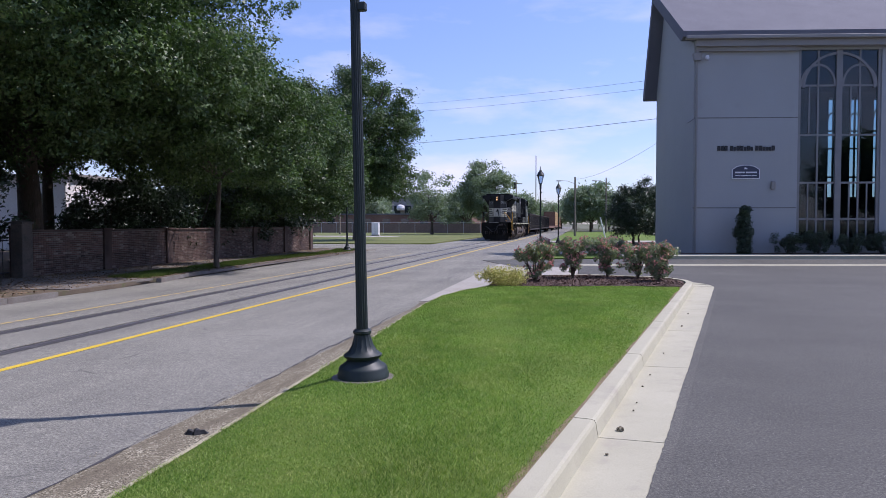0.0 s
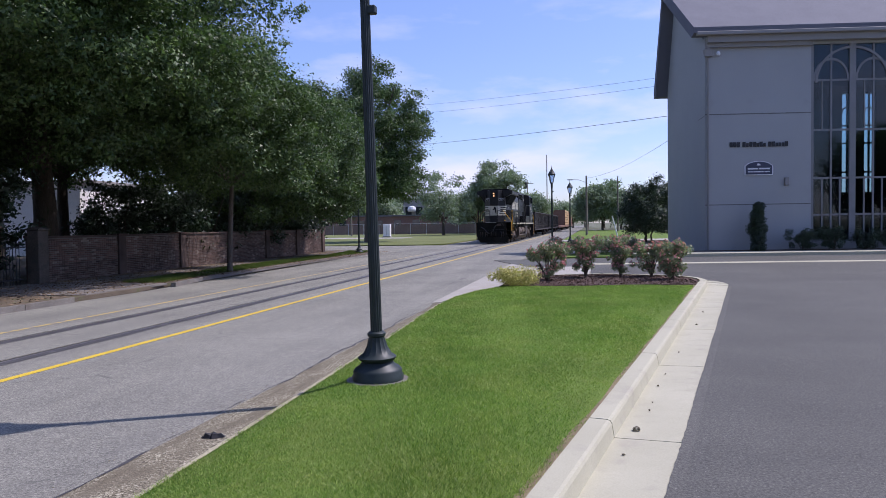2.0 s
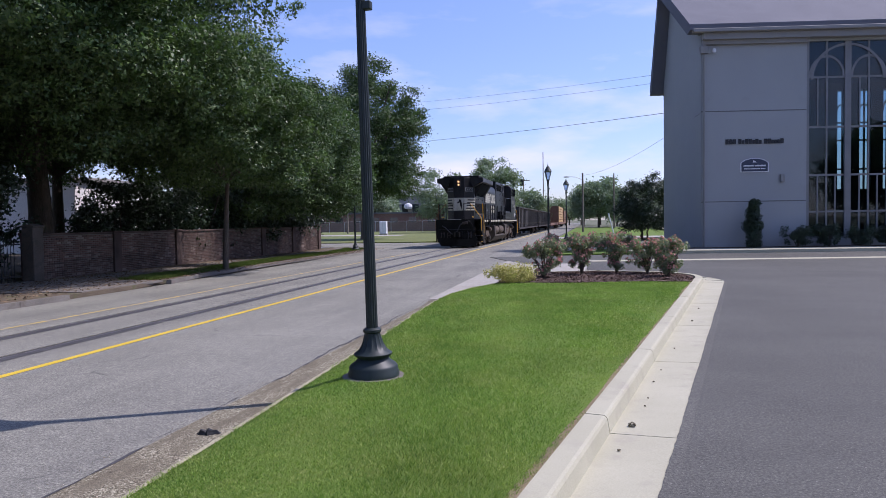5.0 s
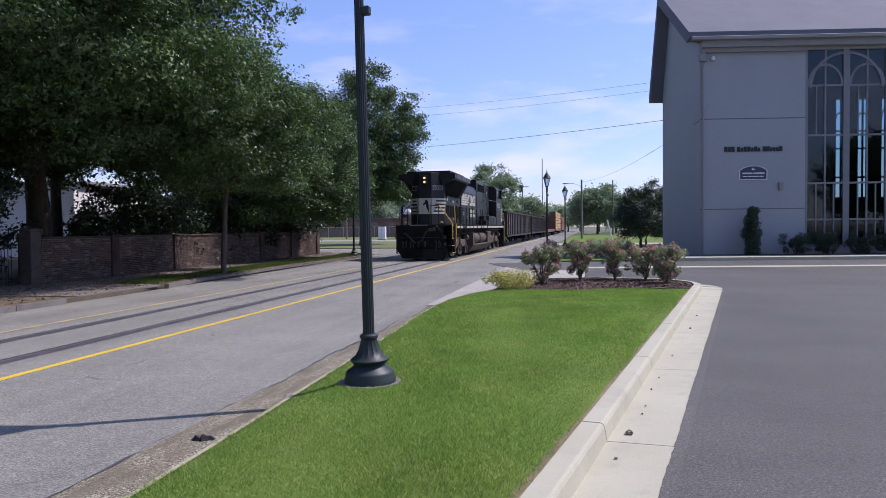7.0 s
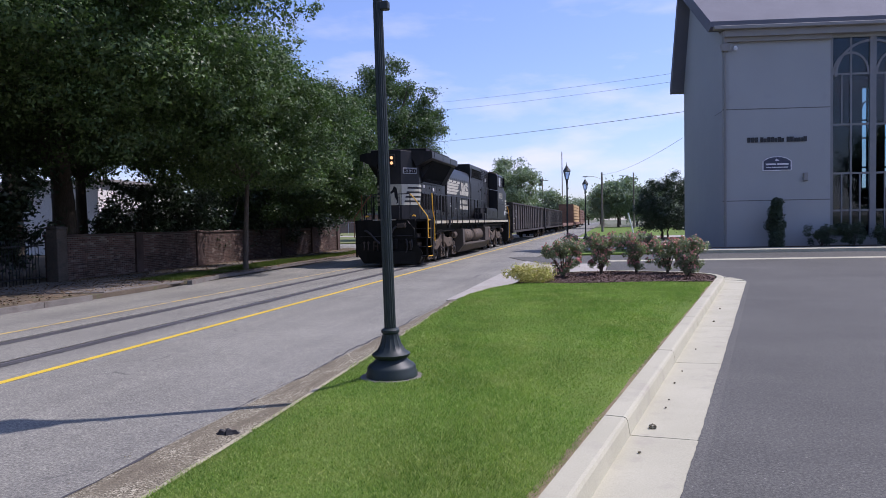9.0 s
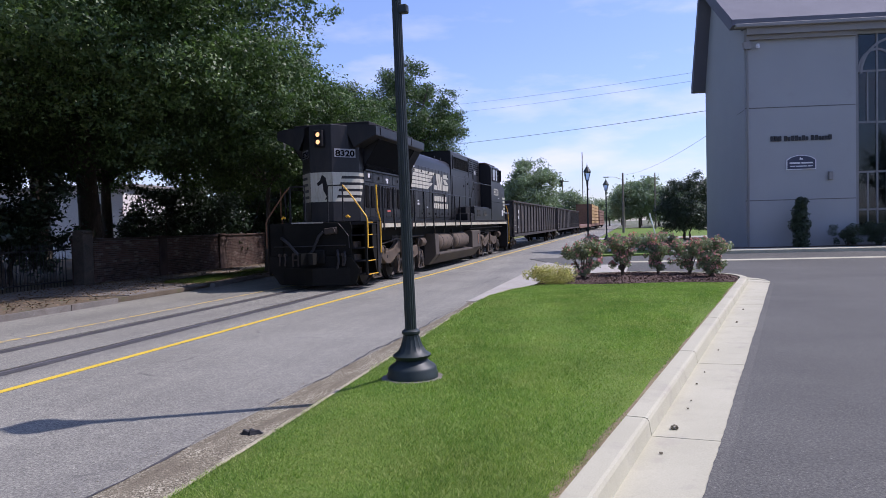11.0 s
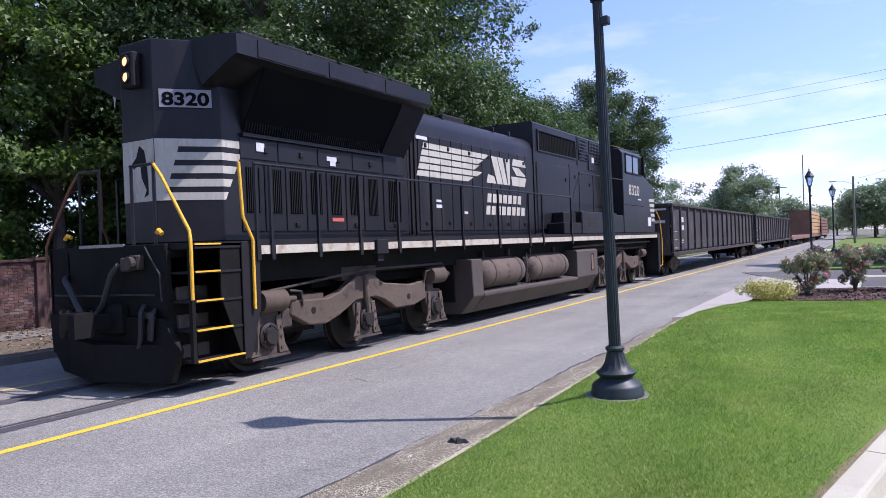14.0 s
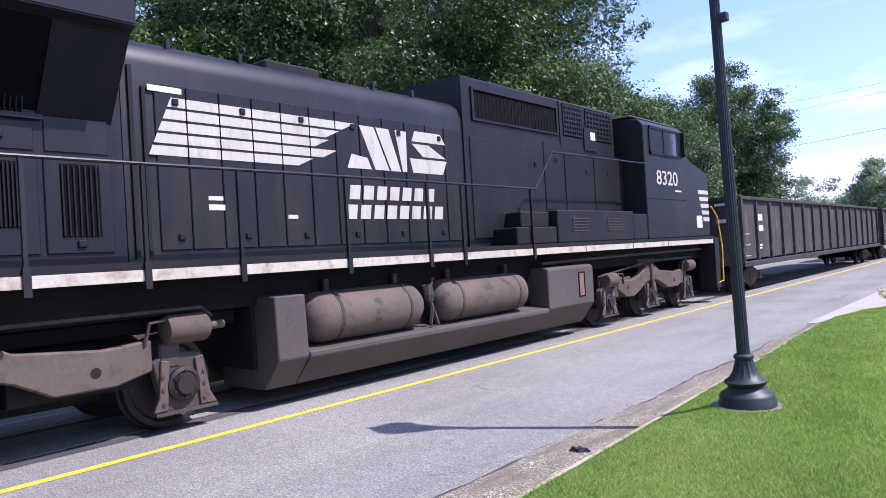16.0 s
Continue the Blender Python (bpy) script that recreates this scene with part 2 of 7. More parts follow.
M["mulch"] = surface("bark_mulch", (0.06, 0.035, 0.024), (0.11, 0.068, 0.05), 2.5, 50, 0.95, 0, 0.8, 0.03, (0.17, 0.12, 0.10), (0.6, 0.7))
M["mortar"] = surface("mortar", (0.24, 0.205, 0.17), (0.34, 0.30, 0.25), 1.5, 80, 0.95, 0, 0.5, 0.004)
M["brick"] = varied("red_brick", [(0.17, 0.070, 0.048), (0.31, 0.115, 0.072), (0.38, 0.155, 0.10), (0.24, 0.096, 0.066), (0.40, 0.27, 0.20)], 0.9, False, 40)
# Joined courses are duller than single bricks: tree shade put into their colour.
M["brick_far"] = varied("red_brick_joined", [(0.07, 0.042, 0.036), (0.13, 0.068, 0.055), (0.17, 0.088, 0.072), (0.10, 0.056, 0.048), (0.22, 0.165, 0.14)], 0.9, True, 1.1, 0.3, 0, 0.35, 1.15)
# Stained brick and mortar of the long wall, darkened in colour for tree shade.
M["brick_sooty"] = varied("shaded_brick", [(0.070, 0.046, 0.036), (0.125, 0.072, 0.054), (0.16, 0.098, 0.074), (0.095, 0.060, 0.046), (0.24, 0.19, 0.15)], 0.95, False, 40)
M["brick_sooty_far"] = varied("shaded_brick_joined", [(0.062, 0.044, 0.036), (0.105, 0.066, 0.052), (0.14, 0.090, 0.070), (0.085, 0.056, 0.045), (0.22, 0.175, 0.14)], 0.95, True, 1.1, 0.3, 0, 0.5, 1.2)
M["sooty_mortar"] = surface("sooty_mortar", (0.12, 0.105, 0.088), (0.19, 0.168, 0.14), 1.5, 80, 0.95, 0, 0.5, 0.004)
M["stucco"] = surface("grey_stucco", (0.338, 0.348, 0.338), (0.366, 0.377, 0.365), 0.35, 110, 0.9, 0, 0.25, 0.003, (0.30, 0.305, 0.295), (0.6, 0.85), amp=0.10)
M["trim"] = surface("grey_trim", (0.25, 0.24, 0.225), (0.28, 0.27, 0.25), 0.5, 60, 0.7, 0, 0.1, 0.002, amp=0.10)
M["rooftop"] = surface("grey_roof", (0.125, 0.128, 0.145), (0.155, 0.158, 0.175), 0.6, 40, 0.85, 0, 0.3, 0.006)
M["bark"] = surface("bark", (0.075, 0.058, 0.045), (0.13, 0.105, 0.082), 2.0, 26, 0.95, 0, 0.9, 0.04, (0.05, 0.06, 0.035), (0.55, 0.7), (1, 1, 0.25))
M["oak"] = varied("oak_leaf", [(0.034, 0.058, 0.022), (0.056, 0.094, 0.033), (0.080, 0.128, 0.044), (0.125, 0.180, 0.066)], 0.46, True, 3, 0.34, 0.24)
# Lit copy of the oak leaf, with sunlight put into its colour.
M["oak_lit"] = varied("oak_leaf_sunlit", [(0.036, 0.062, 0.022), (0.062, 0.104, 0.035), (0.088, 0.140, 0.047), (0.135, 0.190, 0.068)], 0.46, True, 3, 0.34, 0.26)
M["elm"] = varied("bright_leaf", [(0.045, 0.085, 0.015), (0.07, 0.125, 0.022), (0.10, 0.16, 0.03), (0.13, 0.18, 0.04)], 0.5, True, 3, 0.45, 0.3)
M["holly"] = varied("dark_leaf", [(0.022, 0.040, 0.020), (0.034, 0.058, 0.028), (0.052, 0.080, 0.040)], 0.4, True, 3, 0.5, 0.12)
# Distant leaves are paler and greyer, with haze put into the colour.
M["hazed_leaf"] = varied("distant_hazed_leaf", [(0.17, 0.215, 0.14), (0.21, 0.255, 0.17), (0.25, 0.295, 0.20)], 0.6, True, 3, 0.3, 0.25)
M["rose_leaf"] = varied("rose_leaf", [(0.16, 0.185, 0.115), (0.23, 0.255, 0.165), (0.33, 0.31, 0.22)], 0.45, True, 3, 0.45, 0.42)
M["rose"] = varied("rose_petal", [(0.64, 0.27, 0.29), (0.74, 0.44, 0.44), (0.58, 0.20, 0.23), (0.76, 0.55, 0.52)], 0.6, True, 8, 0.3, 0.25)
M["gold_leaf"] = varied("golden_leaf", [(0.40, 0.33, 0.11), (0.52, 0.44, 0.17), (0.30, 0.28, 0.08), (0.58, 0.51, 0.24)], 0.6, True, 8, 0.3, 0.3)
M["lamp_paint"] = surface("dark_green_enamel", (0.010, 0.018, 0.016), (0.016, 0.026, 0.023), 3, 60, 0.52, 0.0, 0.06, 0.001, (0.035, 0.042, 0.038), (0.62, 0.8), spec=0.5, amp=0.10)
M["rail"] = surface("rail_steel", (0.19, 0.17, 0.155), (0.30, 0.28, 0.265), 3, 60, 0.35, 0.9, 0.1, 0.001)
M["galv"] = surface("galvanised", (0.42, 0.43, 0.44), (0.52, 0.53, 0.54), 3, 60, 0.5, 0.5, 0.05, 0.001)
M["pole_wood"] = surface("pole_wood", (0.15, 0.125, 0.10), (0.22, 0.19, 0.155), 2, 30, 0.9, 0, 0.4, 0.006, None, (0.5, 0.7), (1, 1, 0.1))
M["white_wall"] = surface("white_render", (0.70, 0.69, 0.66), (0.78, 0.77, 0.74), 0.5, 60, 0.85, 0, 0.1, 0.002, (0.6, 0.58, 0.54), (0.65, 0.85))
M["iron"] = surface("black_iron", (0.012, 0.012, 0.013), (0.022, 0.022, 0.022), 3, 60, 0.5, 0.2, 0.1, 0.001)


# ---------------------------------------------------------------- mesh helpers
def mesh_ob(name, bm, mat, smooth=False):
    me = bpy.data.meshes.new(name)
    bm.normal_update()
    bm.to_mesh(me)
    bm.free()
    for m in (mat if isinstance(mat, (list, tuple)) else [mat]):
        me.materials.append(M[m] if isinstance(m, str) else m)
    if smooth:
        me.polygons.foreach_set("use_smooth", [True] * len(me.polygons))
        me.set_sharp_from_angle(angle=radians(38))
    return new(name, me)


def part(name, bm, mat, parent, label="", smooth=False):
    ob = mesh_ob(name, bm, mat, smooth)
    ob.parent = parent
    if label:
        ob["label"] = label
    return ob


def share(name, ob, parent, m):
    """One more piece on the mesh of ob."""
    o = new(name, ob.data)
    o.parent = parent
    o.matrix_basis = m
    return o


def thing(name, label, category, m=None, group="", kind=""):
    ob = new(name)
    ob.empty_display_size = 0.2
    if m is not None:
        ob.matrix_basis = m
    return tagged(ob, label, category, group, kind)


def B():
    return bmesh.new()


def add_box(bm, lo, hi, bevel=0.0, mat=0):
    x0, y0, z0 = lo
    x1, y1, z1 = hi
    v = [bm.verts.new(p) for p in ((x0, y0, z0), (x1, y0, z0), (x1, y1, z0), (x0, y1, z0), (x0, y0, z1), (x1, y0, z1), (x1, y1, z1), (x0, y1, z1))]
    fs = [bm.faces.new([v[i] for i in q]) for q in ((3, 2, 1, 0), (4, 5, 6, 7), (0, 1, 5, 4), (1, 2, 6, 5), (2, 3, 7, 6), (3, 0, 4, 7))]
    for f in fs:
        f.material_index = mat
    if bevel:
        es = list({e for f in fs for e in f.edges})
        bmesh.ops.bevel(bm, geom=es, offset=bevel, segments=1, affect='EDGES')
    return v


def add_prism(bm, pts, axis, a, b, bevel=0.0):
    """A polygon of (p, q) pairs swept along an axis from a to b. axis x: (y, z); y: (x, z); z: (x, y)."""
    def at(p, q, w):
        return {"x": (w, p, q), "y": (p, w, q), "z": (p, q, w)}[axis]
    lo = [bm.verts.new(at(p, q, a)) for p, q in pts]
    hi = [bm.verts.new(at(p, q, b)) for p, q in pts]
    n = len(pts)
    fs = [bm.faces.new(lo[::-1]), bm.faces.new(hi)]
    for i in range(n):
        fs.append(bm.faces.new((lo[i], lo[(i + 1) % n], hi[(i + 1) % n], hi[i])))
    bmesh.ops.recalc_face_normals(bm, faces=fs)
    if bevel:
        es = list({e for f in fs for e in f.edges})
        bmesh.ops.bevel(bm, geom=es, offset=bevel, segments=1, affect='EDGES')
    return fs


def add_lathe(bm, prof, at=(0, 0, 0), n=20, axis="z", squash=1.0):
    """A turned form: prof is (radius, height) from the bottom up."""
    rings = []
    for r, h in prof:
        ring = []
        for k in range(n):
            a = 2 * math.pi * k / n
            p = (r * math.cos(a), r * math.sin(a) * squash, h)
            if axis == "y":
                p = (p[0], p[2], p[1])
            elif axis == "x":
                p = (p[2], p[0], p[1])
            ring.append(bm.verts.new((at[0] + p[0], at[1] + p[1], at[2] + p[2])))
        rings.append(ring)
    fs = [bm.faces.new(rings[0][::-1]), bm.faces.new(rings[-1])]
    for a, b in zip(rings, rings[1:]):
        for k in range(n):
            fs.append(bm.faces.new((a[k], a[(k + 1) % n], b[(k + 1) % n], b[k])))
    bmesh.ops.recalc_face_normals(bm, faces=fs)
    return fs


def add_tube(bm, pts, r, n=8, r2=None):
    """A round bar along a polyline, tapering to r2."""
    pts = [Vector(p) for p in pts]
    rings = []
    side = None
    for i, p in enumerate(pts):
        d = (pts[min(i + 1, len(pts) - 1)] - pts[max(i - 1, 0)]).normalized()
        if side is None:
            side = d.orthogonal().normalized()
        side = (side - d * side.dot(d)).normalized()
        up = d.cross(side)
        rad = r if r2 is None else r + (r2 - r) * i / (len(pts) - 1)
        rings.append([bm.verts.new(p + side * rad * math.cos(2 * math.pi * k / n) + up * rad * math.sin(2 * math.pi * k / n)) for k in range(n)])
    bm.faces.new(rings[0][::-1])
    bm.faces.new(rings[-1])
    for a, b in zip(rings, rings[1:]):
        for k in range(n):
            bm.faces.new((a[k], a[(k + 1) % n], b[(k + 1) % n], b[k]))


def sheet(bm, pts, z, depth=0.0):
    """A flat piece of ground from outline points (counter-clockwise), with sides of the given depth."""
    top = [bm.verts.new((x, y, z)) for x, y in pts]
    f = bm.faces.new(top)
    if depth:
        low = [bm.verts.new((x, y, z - depth)) for x, y in pts]
        n = len(pts)
        for i in range(n):
            bm.faces.new((top[(i + 1) % n], top[i], low[i], low[(i + 1) % n]))
    bm.normal_update()
    if f.normal.z < 0:
        bmesh.ops.reverse_faces(bm, faces=bm.faces[:])
    return f


def soup(name, verts, faces_per, mat, parent=None):
    """A mesh of many loose flat pieces: verts (n, k, 3), each row one polygon."""
    n, k, _ = verts.shape
    me = bpy.data.meshes.new(name)
    me.vertices.add(n * k)
    me.vertices.foreach_set("co", verts.astype(np.float32).ravel())
    me.loops.add(n * k)
    me.loops.foreach_set("vertex_index", np.arange(n * k, dtype=np.int32))
    me.polygons.add(n)
    me.polygons.foreach_set("loop_start", np.arange(0, n * k, k, dtype=np.int32))
    me.update(calc_edges=True)
    me.materials.append(M[mat])
    ob = new(name, me)
    if parent:
        ob.parent = parent
    return ob


def P(name, mat, parent, fill, label="", smooth=False):
    bm = B()
    fill(bm)
    return part(name, bm, mat, parent, label, smooth)


def boxes(*bs):
    def fill(bm):
        for b in bs:
            add_box(bm, *b)
    return fill


# ---------------------------------------------------------------- ground, street and kerbs
TRACK = -8.513                       # centre line of the track
RAILS = (TRACK - 0.7175, TRACK + 0.7175)
NEAR, FAR = -40.0, 420.0


def strip(name, x0, x1, y0, y1, z, mat, label, category, n=1):
    bm = B()
    sheet(bm, [(x0, y0), (x1, y0), (x1, y1), (x0, y1)], z, 0.12)
    return tagged(mesh_ob(name, bm, mat), label, category, kind="structure")


bm = B()
sheet(bm, [(-2500, -2500), (2500, -2500), (2500, 2500), (-2500, 2500)], -0.10)
tagged(mesh_ob("ground", bm, "ground"), "dry grassy ground that runs to the horizon", "ground", kind="structure")

GAP = 0.075
strip("road", -12.6, RAILS[0] - GAP, NEAR, FAR, 0.0, "road", "bleached grey asphalt of the street beyond the track", "road")
strip("road", RAILS[0] + GAP, RAILS[1] - GAP, NEAR, FAR, 0.0, "road", "bleached grey asphalt between the two street rails", "road")
strip("road", RAILS[1] + GAP, -3.45, NEAR, FAR, 0.0, "road", "bleached grey asphalt street lane beside the track", "road")


def rails():
    for x in RAILS:
        bm = B()
        prof = [(-0.07, -0.10), (0.07, -0.10), (0.02, -0.075), (0.02, -0.04), (0.036, -0.03), (0.036, -0.004), (0.028, 0.002), (-0.028, 0.002), (-0.036, -0.004),
                (-0.036, -0.03), (-0.02, -0.04), (-0.02, -0.075)]
        add_prism(bm, [(x + p, q) for p, q in prof], "y", NEAR, FAR)
        tagged(mesh_ob("rail", bm, "rail"), "worn steel rail set flush in the street", "rail", "street rails", "structure")
        for a, b in ((GAP, 0.22),):
            bm = B()
            y = NEAR
            left, right = [], []
            while y < 130:
                left.append((x + a - (random.uniform(0, 0.05) if a < -0.1 else 0), y))
                right.append((x + b + (random.uniform(0, 0.05) if b > 0.1 else 0), y))
                y += random.uniform(0.6, 1.6)
            sheet(bm, left + right[::-1], 0.005)
            tagged(mesh_ob("tar_strip", bm, "patch"), "dark tar strip patched along a street rail", "road patch", "tar strips", "structure")


rails()


def line(name, x, w, mat, label, y0, y1):
    bm = B()
    sheet(bm, [(x - w / 2, y0), (x + w / 2, y0), (x + w / 2, y1), (x - w / 2, y1)], 0.004)
    tagged(mesh_ob(name, bm, mat), label, "road marking", kind="structure")


line("yellow_line", -6.79, 0.125, "yellow", "bright yellow line painted beside the track", NEAR, 110)
line("yellow_line", -9.96, 0.11, "yellow_worn", "worn yellow line painted beyond the track", NEAR, 40)

# outline of the lawn island
KERB_SLOPE = 0.2005                  # sideways for each metre along the street
KERB_X, KERB_Y = 0.112, 5.72         # a joint on the front edge of the driveway kerb
KERB_DIR = Vector((KERB_SLOPE, 1.0, 0)).normalized()
KERB_N = Vector((KERB_DIR.y, -KERB_DIR.x, 0))


def kerb_line(y, off=0.0):
    """A point on the front edge of the driveway kerb, moved sideways by off (to the driveway)."""
    p = Vector((KERB_X, KERB_Y, 0)) + KERB_DIR * ((y - KERB_Y) / KERB_DIR.y)
    return p + KERB_N * off


LEFT_EDGE = [(-2.56, -8.0), (-2.70, 0.0), (-2.83, 5.0), (-2.99, 9.5), (-3.18, 13.5), (-3.17, 15.4), (-2.92, 16.8), (-2.50, 17.9)]


def lawn_z(x, y):
    """Height of the turf: a low dome that falls to both edges and to the planting bed."""
    left = np.interp(y, [q[1] for q in LEFT_EDGE], [q[0] for q in LEFT_EDGE])
    right = KERB_X + (y - KERB_Y) * KERB_SLOPE - 0.17

    def ease(v):
        v = np.clip(v, 0.0, 1.0)
        return v * v * (3 - 2 * v)
    return 0.115 + 0.10 * ease((x - left) / 0.6) * ease((right - x) / 0.9) * ease((18.4 - y) / 5.0)


def island():
    # turf with a domed top, in rows across the island
    bm = B()
    ys = [-8 + 0.4 * k for k in range(64)] + [17.4, 17.7, 18.0, 18.25, 18.45, 18.6]
    grid = []
    for y in ys:
        x0 = float(np.interp(y, [q[1] for q in LEFT_EDGE], [q[0] for q in LEFT_EDGE])) + 0.055
        if y > 18.0:
            x0 = float(np.interp(y, [18.0, 18.15, 18.25, 18.62], [-2.44, -1.6, -0.2, 1.2]))
        x1 = kerb_line(y, -0.17).x
        row = []
        for k in (0, 0.04, 0.09, 0.15, 0.25, 0.4, 0.6, 0.75, 0.85, 0.93, 1.0):
            x = x0 + (x1 - x0) * k
            row.append(bm.verts.new((x, y, float(lawn_z(x, y)))))
        grid.append(row)
    for a, b in zip(grid, grid[1:]):
        for k in range(len(a) - 1):
            bm.faces.new((a[k], a[k + 1], b[k + 1], b[k]))
    rim = [r[0] for r in grid] + [r[-1] for r in grid[::-1]]
    for a, b in zip(rim, rim[1:]):
        bm.faces.new((a, b, bm.verts.new(b.co - Vector((0, 0, 0.15))), bm.verts.new(a.co - Vector((0, 0, 0.15)))))
    for f in bm.faces:
        f.smooth = True
    tagged(mesh_ob("lawn", bm, "lawn"), "mown bright green lawn island between street and driveway", "lawn", kind="structure")
    # bare brown strip where the turf meets the kerb
    bm = B()
    a = [tuple(kerb_line(y, -0.175).xy) for y in (-8, 6, 18.55)]
    b = [tuple(kerb_line(y, -0.26 - 0.03 * math.sin(y * 1.7)).xy) for y in [18.5 - 0.5 * k for k in range(53)]]
    sheet(bm, a + b, 0.121)
    M["dry_edge"] = surface("dry_turf_edge", (0.17, 0.125, 0.075), (0.27, 0.21, 0.12), 3.0, 60, 0.95, 0, 0.7, 0.012, (0.11, 0.12, 0.04), (0.52, 0.64))
    tagged(mesh_ob("bare_edge", bm, "dry_edge"), "bare brown earth between turf and kerb", "earth", kind="structure")
    # planting bed beyond the lawn
    bm = B()
    bed = [(-2.45, 18.0), (-1.6, 18.15), (-0.2, 18.25), (1.2, 18.62), tuple(kerb_line(18.6, -0.17).xy), tuple(kerb_line(20.6, -0.3).xy), (2.2, 21.9), (1.2, 22.3), (-0.4, 22.2), (-2.1, 21.2)]
    sheet(bm, bed, 0.13, 0.15)
    tagged(mesh_ob("planting_bed", bm, "mulch"), "bed of brown bark mulch under the roses", "planting bed", kind="structure")


island()


def kerb_run(parent, pts, width, top, base, mat, joint=0.008):
    """Kerb stones between successive points; each leans back a little and has a rounded nose."""
    for a, b in zip(pts, pts[1:]):
        a, b = Vector((*a, 0)), Vector((*b, 0))
        d = (b - a).normalized()
        n = Vector((d.y, -d.x, 0))
        a2, b2 = a + d * joint, b - d * joint
        prof = [(-width, base), (0.03, base), (0.0, top - 0.03), (-0.012, top - 0.008), (-0.035, top), (-width, top)]
        bm = B()
        lo = [bm.verts.new(a2 + n * p + Vector((0, 0, q))) for p, q in prof]
        hi = [bm.verts.new(b2 + n * p + Vector((0, 0, q))) for p, q in prof]
        k = len(prof)
        bm.faces.new(lo)
        bm.faces.new(hi[::-1])
        for i in range(k):
            bm.faces.new((lo[i], hi[i], hi[(i + 1) % k], lo[(i + 1) % k]))
        bmesh.ops.recalc_face_normals(bm, faces=bm.faces[:])
        part("kerb_stone", bm, mat, parent)


def driveway_kerb():
    k = thing("kerb", "pale cast concrete kerb and gutter of the driveway", "kerb", kind="structure")
    ys = [KERB_Y + 3.0 * i for i in range(-4, 6)]
    pts = [tuple(kerb_line(y).xy) for y in ys if y < 19]
    e = kerb_line(19.6)
    pts.append(tuple(e.xy))
    # the nose of the island
    cen = e - KERB_N * 1.5
    for a in (14, 28, 42, 56, 70, 84):
        t = radians(a)
        p = cen + KERB_N * 1.5 * math.cos(t) + KERB_DIR * 1.9 * math.sin(t)
        pts.append(tuple(p.xy))
    pts += [(0.2, 22.35), (-1.9, 21.6)]
    kerb_run(k, pts, 0.18, 0.155, -0.05, "concrete")
    # gutter pans
    for a, b in zip(pts[:13], pts[1:14]):
        a, b = Vector((*a, 0)), Vector((*b, 0))
        d = (b - a).normalized()
        n = Vector((d.y, -d.x, 0))
        bm = B()
        q = [a + d * 0.006, b - d * 0.006]
        w = 0.545
        v = [bm.verts.new(p) for p in (q[0] + n * 0.012 + Vector((0, 0, 0.012)), q[0] + n * w + Vector((0, 0, 0.03)), q[1] + n * w + Vector((0, 0, 0.03)), q[1] + n * 0.012 + Vector((0, 0, 0.012)))]
        u = [bm.verts.new(x.co - Vector((0, 0, 0.12))) for x in v]
        bm.faces.new(v)
        for i in range(4):
            bm.faces.new((v[(i + 1) % 4], v[i], u[i], u[(i + 1) % 4]))
        bmesh.ops.recalc_face_normals(bm, faces=bm.faces[:])
        part("gutter_pan", bm, "concrete", k)
    # driveway asphalt
    bm = B()
    pts2 = [tuple((kerb_line(y, 0.515)).xy) for y in (-25, 19.6)] + [(3.3, 20.9), (2.4, 22.4), (-0.12, 22.6), (-0.16, 28.1), (-2.57, 27.5), (-4.7, 33.0), (-3.0, 33.6), (-0.48, 34.5), (39.9, 41.2), (40, -25)]
    sheet(bm, pts2[::-1], 0.018, 0.12)
    tagged(mesh_ob("driveway", bm, "lot"), "smooth dark grey asphalt of driveway and lot", "driveway", kind="structure")
    rnd = random.Random(17)
    bm = B()
    inner, outer = [], []
    y = -6.0
    while y < 19.5:
        inner.append(kerb_line(y, 0.532 + 0.003 * math.sin(y * 2.3) + rnd.uniform(-0.004, 0.004)))
        outer.append(kerb_line(y, 0.62))
        y += 0.07
    for (a, b), (c, d) in zip(zip(inner, outer), zip(inner[1:], outer[1:])):
        lip = [bm.verts.new((*q.xy, z)) for q, z in ((a, 0.036), (b, 0.0195), (d, 0.0195), (c, 0.036))]
        bm.faces.new(lip)
        bm.faces.new((lip[0], lip[3], bm.verts.new((*c.xy, 0.02)), bm.verts.new((*a.xy, 0.02))))
    tagged(mesh_ob("asphalt_lip", bm, "lot"), "ragged edge of asphalt along the gutter", "driveway edge", kind="structure")


driveway_kerb()


